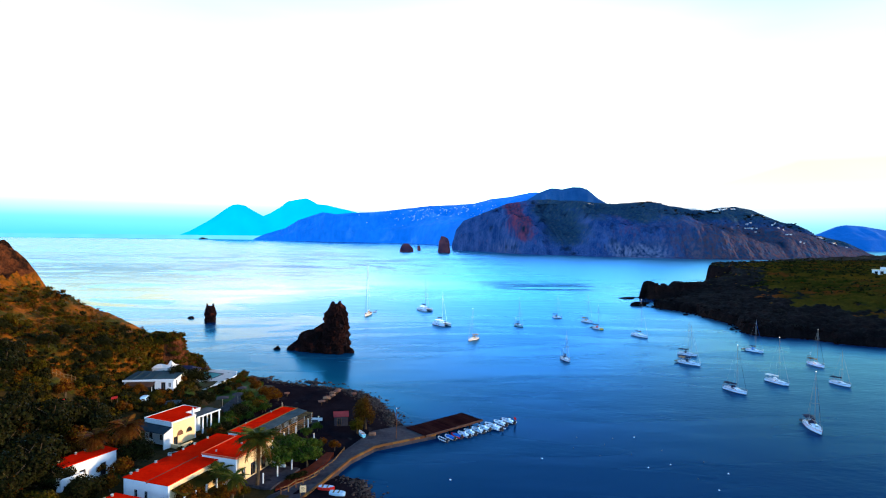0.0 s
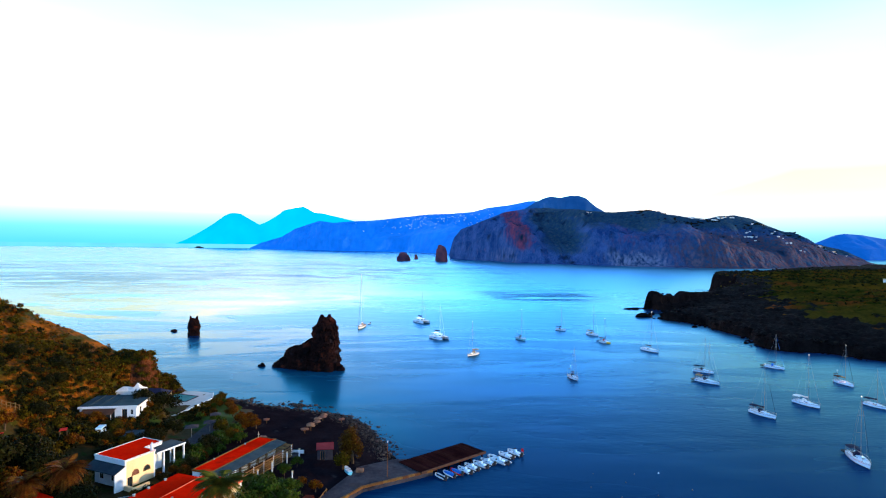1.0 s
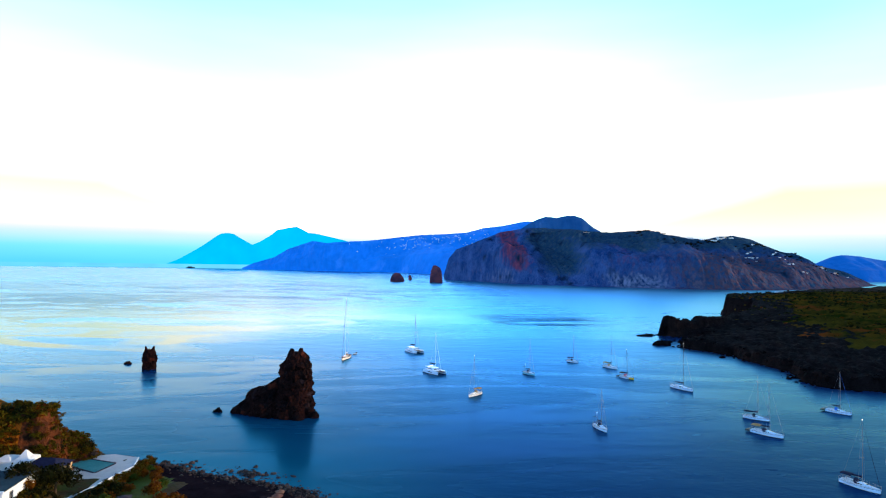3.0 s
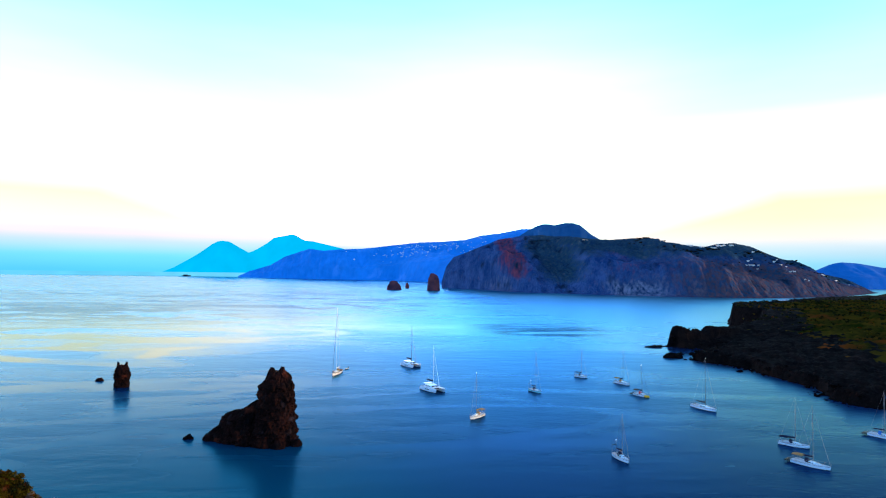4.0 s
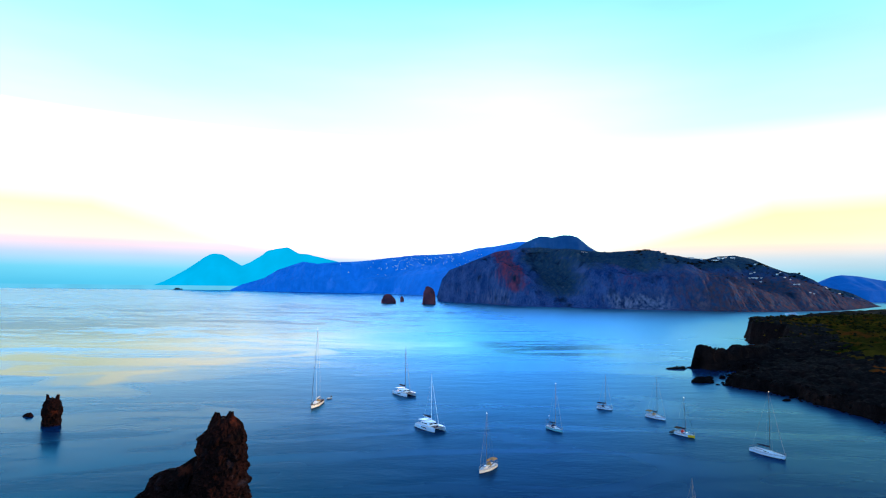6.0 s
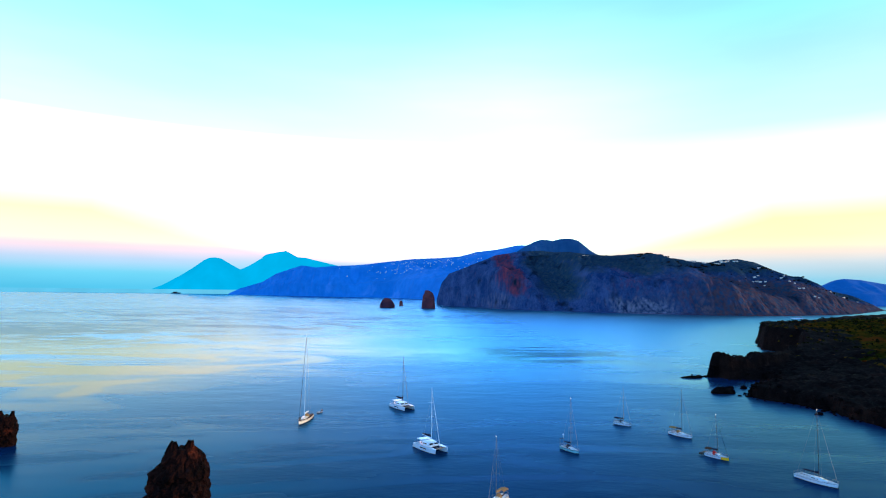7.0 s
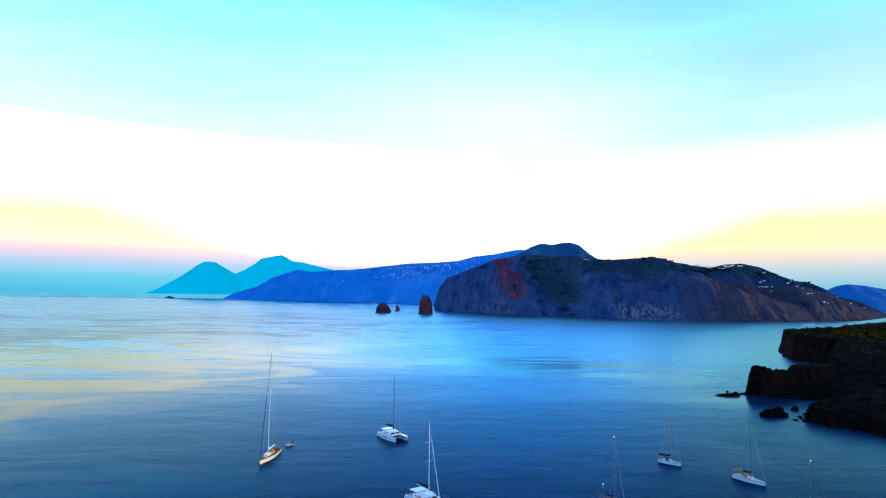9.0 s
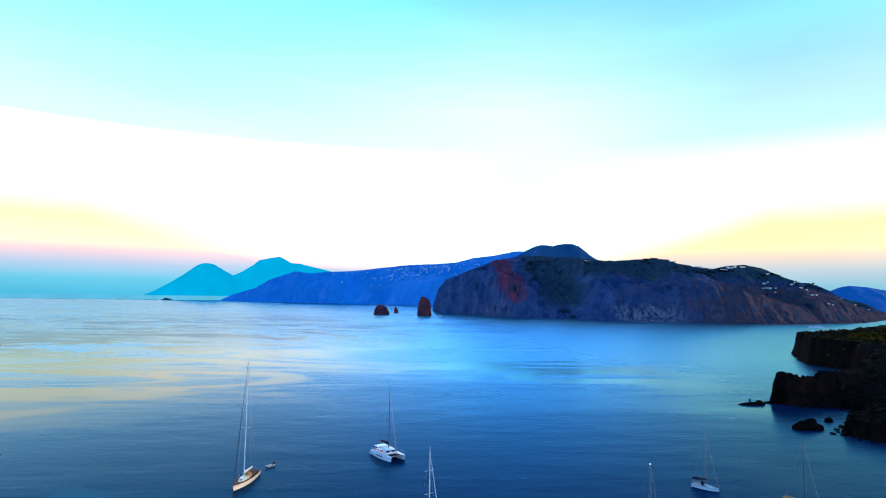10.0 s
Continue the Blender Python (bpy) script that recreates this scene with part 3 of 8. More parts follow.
# ---------- land, sea and distance ----------
SHORE = [(-8, 135.5), (-11.5, 146), (-14.5, 153), (-18.5, 161), (-24, 166.5), (-30, 169.5), (-42, 173), (-50, 176), (-57, 180), (-64, 180), (-70, 178.5),
         (-74.5, 177), (-79, 175.5), (-90, 175), (-110, 177), (-135, 180), (-200, 170), (-400, 120), (-400, -250), (-30, -250), (-26, 40), (-16, 80), (-11.5, 92),
         (-10.3, 99), (-11.5, 105), (-14, 108.5), (-18, 109), (-18.5, 114), (-14.5, 121.5), (-6, 128)]
HEAD_NEAR = [(140.5, 428.5), (148, 422.5), (155, 420), (165, 418), (165, 409), (159, 401), (150, 392), (141, 384), (133.5, 378), (131.5, 372), (133.5, 364), (140, 357), (145.5, 345), (144, 333), (146, 315), (146.5, 300), (141, 284),
             (139, 272), (145, 266), (160, 264), (168, 250), (180, 243), (230, 228), (330, 200), (600, 180), (1000, 300)]
HEAD_FAR = [(1000, 980), (760, 985), (662, 907), (563, 837), (444, 768), (350, 690), (291, 655), (262, 600), (250, 575), (258, 545), (240, 505), (205, 475), (168, 448), (147, 438)]
HEAD = HEAD_NEAR + HEAD_FAR


PADS = [(-73.6, 158.2, 4.6, 5.4), (-68.5, 146, 8.5, 6.3), (-53.5, 121, 8, 2.5), (-57.5, 101, 7, 3.5), (-62.5, 166, 6.5, 2.9), (-67.6, 170, 4.2, 2.7), (-65.5, 177.5, 4.0, 1.4), (-62.0, 158, 5, 3.4), (-56.0, 160, 3.6, 2.7), (-55.0, 168, 3.6, 2.6), (-58.0, 153, 3.5, 3.0)]   # levelled terraces: x, y, radius, height


def land_height(x, y):
    wob = 1.2 * fbm(x * 0.35, y * 0.35, 3)
    d = signed(x, y, SHORE) + wob * 2.0
    kx = [-400, -150, -131, -124, -120, -117.5, -113, -104, -99, -92, -85, -79, -74.5, -66, -58, -50, -44, -35, -20, 0]
    kz = [62, 50, 45.5, 39.5, 33.5, 30.0, 28.0, 24.8, 22.2, 19.2, 15.6, 12.0, 8.0, 5.2, 3.4, 2.4, 1.6, 1.2, 0.85, 0.8]
    z = np.interp(x, kx, kz)
    z = z + np.where(x < -76, 1, np.clip((-60 - x) / 16, 0, 1)) * (2.2 * fbm(x * 0.08, y * 0.08, 4) + 1.1 * fbm(x * 0.4, y * 0.4, 3))
    # bluff above the sea at the hill's end
    bl = edge_distance(x, y, [(-92, 168), (-75.6, 167.5)])
    z = np.maximum(z, 13.6 * smooth01(1.55 - (bl + 3.0 * fbm(x * 0.3, y * 0.3, 3)) / 4.6) + 3.4 * fbm(x * 0.45, y * 0.45, 4, True))
    for px, py, pr, pz in PADS:
        w = smooth01(1.6 - np.hypot(x - px, y - py) / pr)
        z = z * (1 - w) + pz * w
    # bare crag on the ridge
    z = z + 5.6 * np.exp(-((x + 118.2) / 4.5) ** 4 - ((y - 168) / 10) ** 2) + 3.4 * fbm(x * 0.45, y * 0.45, 4, True) * np.exp(-((x + 121) / 8) ** 2 - ((y - 168) / 12) ** 2)
    west = smooth01((-60 - x) / 8)
    top = (1 - west) * (0.02 + 0.13 * np.maximum(d, 0)) + west * (0.4 + 3.2 * np.maximum(d, 0))
    z = np.where(d > 0, np.minimum(z, top), -0.25 * np.minimum(-d, 10))
    return z


def land_pick(x, y, z):
    k = np.where((z > 8.5) & (y > 122 + 0.9 * (x + 80)) | (x < -104), 0, 1)
    k = np.where((x > -47) & (y > 118 - 0.6 * (x + 47)), 2, k)
    k = np.where((x > -24) & (y > 80), 2, k)
    k = np.where((z < 1.0) & (y > 80), 2, k)
    k = np.where((x < -46.5 - 0.22 * (y - 150)) & (x > -58) & (y > 146) & (y < 174) & (z > 0.8), 3, k)
    k = np.where(((x < -68) & (y > 170 - 0.02 * x)) | (np.exp(-((x + 72.5) / 3.5) ** 2 - ((y - 167) / 5) ** 2) > 0.15), 4, k)
    k = np.where((np.exp(-((x + 121) / 7.0) ** 2 - ((y - 166) / 13) ** 2) > 0.45) & (x > -135), 5, k)
    k = np.where((k == 4) & (z > 4.5), 5, k)
    return k


ground = sheet("ground", steps((-400, -140, 8.0), (-140, -82, 1.1), (-82, -66, 0.6), (-66, -4, 0.8)), steps((-250, 60, 8.0), (60, 90, 2.0), (90, 158, 0.8), (158, 178, 0.6), (178, 186, 0.8)), land_height, "scrub", -1.2,
               ["scrub", "garden", "sand", "lawn", "rock", "crag"], land_pick)
tagged(ground, "brown scrub hillside with gardens and black sand", "ground", kind="structure")


def ground_z(x, y):
    return float(land_height(np.array([x], float), np.array([y], float))[0])


def head_height(x, y):
    d = signed(x, y, HEAD) + 5.0 * fbm(x * 0.07, y * 0.07, 4) + 3.0 * fbm(x * 0.3, y * 0.3, 3, True)
    dn = edge_distance(x, y, HEAD_NEAR)
    bumpy = 2.2 * fbm(x * 0.03, y * 0.03, 4) + 3.4 * fbm(x * 0.16, y * 0.16, 4, True) + 1.6 * fbm(x * 0.5, y * 0.5, 3, True)
    z = np.minimum(3.4 + 0.088 * dn, 16.3 + 0.012 * np.clip(x - 300, 0, 500)) + bumpy
    # the blocky wall that runs out to the point
    ridge = edge_distance(x, y, [(146, 429), (160, 433), (175, 440), (205, 468)])
    crest = np.interp(x, [141, 143.5, 146, 150, 154.5, 157, 158.6, 160.5, 164, 168, 171, 176, 190, 205], [10.2, 11.4, 11.8, 10.6, 8.4, 8.0, 9.9, 7.8, 8.0, 10.6, 11.2, 10.0, 9.2, 9.0])
    z = np.maximum(z, (crest + 2.8 * fbm(x * 0.42, y * 0.42, 4, True)) * smooth01((7.4 - ridge + 2.0 * fbm(x * 0.35, y * 0.35, 3)) / 2.6))
    z = np.minimum(z, 0.2 + 4.6 * np.maximum(d, 0))
    return np.where(d > 0, z, -0.3 * np.minimum(-d, 8))


def head_pick(x, y, z):
    dn = edge_distance(x, y, HEAD_NEAR)
    w = 62 + 60 * fbm(x * 0.02, y * 0.02, 4) + 70 * fbm(x * 0.12, y * 0.12, 4) - 0.12 * (x - 200)
    rim = edge_distance(x, y, HEAD_FAR) < 34 + 30 * fbm(x * 0.03, y * 0.03, 3)
    g = (dn > w) & (z > 5) & (y < 700) & ~rim
    return np.where(g, 1, 0)


M["heath"] = material("green_brown_heath", (0.014, 0.014, 0.003), (0.070, 0.046, 0.006), 0.04, 0.95, bump=0.8, bump_scale=0.5, spots=[((0.085, 0.042, 0.005), 0.022, 0.54), ((0.10, 0.028, 0.006), 0.034, 0.55), ((0.012, 0.018, 0.002), 0.06, 0.55)], spec=0.0)
headland = sheet("headland", steps((112, 136, 1.6), (136, 180, 0.75), (180, 260, 1.6), (260, 420, 3.0), (420, 1000, 9.0)), steps((176, 240, 4.0), (240, 416, 1.6), (416, 446, 0.75), (446, 470, 1.6), (470, 700, 3.0), (700, 990, 8.0)), head_height, "lava", -1.2, ["lava", "heath"], head_pick)
tagged(headland, "low black lava headland with green and rusty heath", "headland", kind="structure")



# the headland's volcanic hill, east of the bay, which keeps the low sun off the anchorage
def cone_height(x, y):
    crest = np.interp(y, [-160, -40, 60, 620, 760, 900], [0, 60, 106, 106, 60, 0])
    return crest * smooth01(1.25 - np.abs(x - 930) / 240) + 8 * fbm(x * 0.02, y * 0.02, 4) - 3


cone = sheet("volcanic_hill", steps((640, 1220, 14.0)), steps((-180, 920, 14.0)), cone_height, "heath", -2.5)
tagged(cone, "broad brown volcanic hill behind the headland", "hill", kind="structure")

def head_z(x, y):
    return float(head_height(np.array([x], float), np.array([y], float))[0])


# the sea: one sheet round the bay out to the horizon
def build_sea():
    rad = list(np.arange(4, 420, 6.0)) + list(420 * 1.09 ** np.arange(0, 29))
    rad = [r for r in rad if r < 4850] + [4850.0]
    seg = 150
    a = np.linspace(0, 2 * math.pi, seg, endpoint=False)
    R, A = np.meshgrid(rad, a, indexing="ij")
    X, Y = R * np.cos(A), 130 + R * np.sin(A)
    v = [(0.0, 130.0, 0.0)] + np.stack([X.ravel(), Y.ravel(), np.zeros(X.size)], -1).tolist()
    f = [(0, 1 + k, 1 + (k + 1) % seg) for k in range(seg)]
    for i in range(len(rad) - 1):
        b = 1 + i * seg
        f += [(b + k, b + seg + k, b + seg + (k + 1) % seg, b + (k + 1) % seg) for k in range(seg)]
    me = bpy.data.meshes.new("sea")
    me.from_pydata(v, [], f)
    xy = np.array(v)
    near = np.minimum(-signed(xy[:, 0], xy[:, 1], SHORE), -signed(xy[:, 0], xy[:, 1], HEAD))
    rockd = np.hypot(xy[:, 0] + 45, xy[:, 1] - 205)
    shallow = np.clip(np.exp(-np.maximum(near, 0) / 30) * 0.42 * np.exp(-np.maximum(xy[:, 0] + 9, 0) / 18) * smooth01((xy[:, 1] - 132) / 25) + 0.08 * np.exp(-np.maximum(near, 0) / 110) + 0.12 * np.exp(-(rockd / 60) ** 2), 0, 1) * np.where(xy[:, 0] > 60, 0.12, 1)
    at = me.attributes.new("shallow", "FLOAT", "POINT")
    at.data.foreach_set("value", shallow.astype(np.float32))
    me.materials.append(M["water"])
    me.update()
    return tagged(new("sea", me), "calm blue sea with pale slick lanes", "sea", kind="structure")


build_sea()
floor_b = Build()
floor_b.add([(-4900, -4700, -9), (4900, -4700, -9), (4900, 4900, -9), (-4900, 4900, -9)], [(0, 1, 2, 3)])
tagged(part("seabed", floor_b, "sand"), "dark sea floor under the water", "sea floor", kind="structure")


def island(name, coast, ridge, mat, label, nx=260, ny=70, back=500, rough=1.0, cliff=0.35, gully=1.0, marks=None):
    """A mountainous island. coast: (x, y) of the near shore; ridge: (x, y, height) of the skyline, both from west to east."""
    cx, cy = zip(*coast)
    rx, ry, rz = zip(*ridge)
    xs = np.linspace(min(cx[0], rx[0]), max(cx[-1], rx[-1]), nx)
    t = np.concatenate([np.linspace(-0.04, 0.35, ny // 2), np.linspace(0.37, 1.0, ny // 2), np.linspace(1.08, 2.0, 14)])
    X, T = np.meshgrid(xs, t)
    YC, YR, ZR = np.interp(X, cx, cy), np.interp(X, rx, ry), np.interp(X, rx, rz)
    YR = np.maximum(YR, YC + 30)
    span = YR - YC
    Y = np.where(T <= 1, YC + T * span, YR + (T - 1) * back)
    up = np.clip(T, 0, 1)
    cliff = cliff(X) if callable(cliff) else cliff
    prof = cliff * smooth01(up / 0.16) + (1 - cliff) * (0.75 * up ** 1.15 + 0.25 * np.sin(up * math.pi / 2) ** 1.25)
    prof = np.where(T > 1, 1 - smooth01(T - 1), prof)
    g = fbm(X * 0.010 + Y * 0.002, Y * 0.003, 5, True) * gully
    n2 = fbm(X * 0.02, Y * 0.02, 4)
    amp = np.clip(4 * up * (1.02 - up), 0, 1)
    amp = np.where(T > 1, 0, amp * np.clip((1.0 - up) * 3.2, 0, 1))
    Z = ZR * prof * (1 + 0.5 * amp * (g - 0.22)) + rough * 12 * amp * (n2 - 0.12) * np.clip(ZR / 80, 0.2, 1.5)
    Z = Z + rough * np.clip(ZR / 60, 0, 1) * 3.0 * fbm(X * 0.05, Y * 0.05, 3) * (up > 0.93)
    Y = Y + rough * 26 * (fbm(X * 0.012, X * 0 + 3.3, 4)) * (T < 0.9) + rough * (18 * fbm(X * 0.035, Z * 0.01, 3, True) + 12 * fbm(X * 0.10, Z * 0.03, 4, True)) * (up > 0.01) * (T < 0.9)
    Z = np.where(T <= 1, np.minimum(Z, ZR * (0.80 + 0.20 * up) + 1.5), Z)
    Z = np.where(T < 0, -6, np.maximum(Z, -2))
    n = len(xs)
    idx = np.arange(X.size).reshape(X.shape)
    q = np.stack([idx[:-1, :-1], idx[:-1, 1:], idx[1:, 1:], idx[1:, :-1]], -1).reshape(-1, 4)
    me = bpy.data.meshes.new(name)
    me.from_pydata(np.stack([X.ravel(), Y.ravel(), Z.ravel()], -1).tolist(), [], q.tolist())
    me.materials.append(M[mat])
    for key, field in (marks(X, Z / np.maximum(ZR, 20), T) if marks else {}).items():
        me.attributes.new(key, "FLOAT", "POINT").data.foreach_set("value", np.clip(field, 0, 1).astype(np.float32).ravel())
    me.polygons.foreach_set("use_smooth", [True] * len(me.polygons))
    me.update()
    ob = tagged(new(name, me), label, "island", kind="structure")
    return ob, (X, Y, Z)


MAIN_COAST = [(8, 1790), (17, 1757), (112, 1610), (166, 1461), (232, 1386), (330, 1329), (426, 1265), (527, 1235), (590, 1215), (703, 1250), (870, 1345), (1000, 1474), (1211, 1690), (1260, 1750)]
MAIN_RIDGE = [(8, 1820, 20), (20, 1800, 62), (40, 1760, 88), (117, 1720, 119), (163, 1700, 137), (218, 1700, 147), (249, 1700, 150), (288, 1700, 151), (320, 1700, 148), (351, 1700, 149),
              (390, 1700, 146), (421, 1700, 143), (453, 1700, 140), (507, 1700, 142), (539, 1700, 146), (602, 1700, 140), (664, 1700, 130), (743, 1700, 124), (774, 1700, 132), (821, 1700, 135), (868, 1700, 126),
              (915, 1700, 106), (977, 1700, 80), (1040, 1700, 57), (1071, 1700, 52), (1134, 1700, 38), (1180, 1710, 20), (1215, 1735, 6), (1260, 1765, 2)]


def main_cliff(x):
    """How much of the height stands as sea cliff: high walls west and in the middle, a bowl between them, easy slopes east."""
    return np.interp(x, [0, 160, 205, 235, 310, 345, 480, 560, 640, 800, 1200], [0.62, 0.58, 0.40, 0.10, 0.10, 0.44, 0.46, 0.40, 0.30, 0.24, 0.15])


def main_marks(x, h, t):
    """Where the island's rock changes: pale tuff walls, red lava, grassed slopes, brown scrub."""
    w = fbm(x * 0.02, h * 5.0, 6)

    def span(a, b, soft=60):
        return smooth01((x + 60 * w - a) / soft) * smooth01((b - x - 60 * w) / soft)
    hh = h + 0.35 * w
    pale = (span(335, 490) + 0.8 * span(500, 560) + 0.35 * span(90, 200)) * smooth01((0.30 - hh) / 0.12)
    red = 1.2 * span(150, 225, 35) * smooth01((hh - 0.15) / 0.2) + 0.75 * span(375, 440) * smooth01((hh - 0.30) / 0.12) * smooth01((0.75 - hh) / 0.2) + 0.55 * span(220, 265) * smooth01((hh - 0.6) / 0.1)
    green = span(215, 345, 40) * smooth01((hh - 0.12) / 0.2) + smooth01((hh - 0.52) / 0.2) * smooth01((x - 300) / 60)
    brown = smooth01((x + 240 * w - 330) / 300) * smooth01((0.72 - hh) / 0.3)
    return {"pale": pale, "red": red, "green": green, "brown": brown}


_, GRID_MAIN = island("island_east", MAIN_COAST, MAIN_RIDGE, "hazed_island_rock", "steep volcanic island with rust red cliffs", 680, 130, 420, 0.8, main_cliff, 1.5, main_marks)
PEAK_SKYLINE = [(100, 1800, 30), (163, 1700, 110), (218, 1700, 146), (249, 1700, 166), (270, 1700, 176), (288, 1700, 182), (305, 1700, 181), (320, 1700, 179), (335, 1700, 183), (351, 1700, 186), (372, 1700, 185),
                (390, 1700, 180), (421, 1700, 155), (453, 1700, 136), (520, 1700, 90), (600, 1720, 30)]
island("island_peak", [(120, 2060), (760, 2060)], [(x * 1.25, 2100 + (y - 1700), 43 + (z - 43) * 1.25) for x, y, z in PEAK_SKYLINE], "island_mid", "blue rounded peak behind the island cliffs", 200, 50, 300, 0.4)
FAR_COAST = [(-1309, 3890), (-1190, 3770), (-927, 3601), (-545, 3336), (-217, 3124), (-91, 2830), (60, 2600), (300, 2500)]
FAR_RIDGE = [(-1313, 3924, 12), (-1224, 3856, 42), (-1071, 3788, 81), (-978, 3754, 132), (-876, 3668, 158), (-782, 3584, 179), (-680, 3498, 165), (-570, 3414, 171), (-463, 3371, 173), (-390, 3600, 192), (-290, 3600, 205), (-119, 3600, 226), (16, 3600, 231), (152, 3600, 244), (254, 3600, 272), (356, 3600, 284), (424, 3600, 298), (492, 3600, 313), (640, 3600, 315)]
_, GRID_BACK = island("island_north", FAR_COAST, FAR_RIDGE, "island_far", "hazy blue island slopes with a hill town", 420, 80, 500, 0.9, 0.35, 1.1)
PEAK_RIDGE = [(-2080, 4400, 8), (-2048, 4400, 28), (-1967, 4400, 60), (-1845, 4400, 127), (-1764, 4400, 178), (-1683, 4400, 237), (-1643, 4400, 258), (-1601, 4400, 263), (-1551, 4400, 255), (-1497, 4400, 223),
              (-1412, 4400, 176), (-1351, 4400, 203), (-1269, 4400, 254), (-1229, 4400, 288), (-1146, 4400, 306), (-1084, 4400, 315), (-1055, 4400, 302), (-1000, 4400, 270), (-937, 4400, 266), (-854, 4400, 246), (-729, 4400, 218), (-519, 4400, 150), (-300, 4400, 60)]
island("backdrop_twin_peaks", [(-2080, 4340), (-1600, 4250), (-1400, 4300), (-1100, 4250), (-300, 4330)], PEAK_RIDGE, "far_haze_glow", "pale blue twin volcanic peaks in haze", 200, 24, 300, 0.35)
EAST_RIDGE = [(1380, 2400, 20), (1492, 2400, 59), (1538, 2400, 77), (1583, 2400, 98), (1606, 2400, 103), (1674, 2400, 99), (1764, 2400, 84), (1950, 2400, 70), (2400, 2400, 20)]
# upright glowing strip painted as the open sea's hazy far rim, past the islands
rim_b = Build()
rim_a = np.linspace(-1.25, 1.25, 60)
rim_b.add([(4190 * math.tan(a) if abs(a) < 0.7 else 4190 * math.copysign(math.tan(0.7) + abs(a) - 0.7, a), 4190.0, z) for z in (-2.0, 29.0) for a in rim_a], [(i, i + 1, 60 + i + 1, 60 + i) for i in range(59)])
tagged(part("backdrop_sea_rim", rim_b, "far_sea_haze"), "pale blue glowing strip standing in for the hazy sea rim", "sea", kind="structure")
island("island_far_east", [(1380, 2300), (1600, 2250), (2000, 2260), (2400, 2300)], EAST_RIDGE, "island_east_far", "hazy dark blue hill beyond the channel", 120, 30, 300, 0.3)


# ---------- rocks in the sea ----------
def rock_rings(b, levels, seg, amp, seed, squash=1.0):
    """A crag built up of uneven rings: (z, cx, cy, rx, ry)."""
    rings = []
    zs = [l[0] for l in levels]
    for z in np.linspace(zs[0], zs[-1], max(10, int((zs[-1] - zs[0]) * (3.6 if zs[-1] < 25 else 1.2)))):
        cx, cy, rx, ry = (np.interp(z, zs, [l[i] for l in levels]) for i in (1, 2, 3, 4))
        ring = []
        for k in range(seg):
            a = 2 * math.pi * k / seg
            p = Vector((math.cos(a) * 1.3 + seed, math.sin(a) * 1.3, z * 0.16))
            n = noise.fractal(p * 1.1, 0.8, 2.0, 5) * 0.20 + abs(noise.noise(p * 3.7)) * 0.22 - 0.05 + abs(noise.noise(p * 9.0)) * 0.12
            q = Vector((math.cos(a) * rx, math.sin(a) * ry, z)) + Vector((seed * 7.0, 0, 0))
            # broken, blocky faces
            block = noise.cell(q * 0.75 + Vector((noise.noise(q * 0.5), noise.noise(q * 0.5 + Vector((5, 0, 0))), 0)) * 0.8)
            chip = noise.cell(q * 1.9)
            w = 1 + amp * (0.8 * n + 0.075 * block + 0.035 * chip)
            ledge = 0.05 * amp * math.sin(z * 2.3 + 2 * noise.noise(p))
            ring.append((cx + rx * math.cos(a) * (w + ledge), cy + ry * math.sin(a) * (w + ledge), z + 0.5 * amp * noise.noise(p * 2.2 + Vector((9, 0, 0)))))
        rings.append(ring)
    b.loft(rings)
    return b


def crag(name, lumps, label, seg=44, amp=1.0, mat="rock"):
    if len(lumps) == 1:
        return tagged(part(name, rock_rings(Build(), lumps[0], seg, amp, len(name)), mat), label, "sea rock")
    t = thing(name, pose(0, 0, 0), label, "sea rock")
    for i, l in enumerate(lumps):
        part("rock_mass" if i == 0 else "pinnacle", rock_rings(Build(), l, seg, amp, 3.1 * i + len(name)), mat, t)
    return t


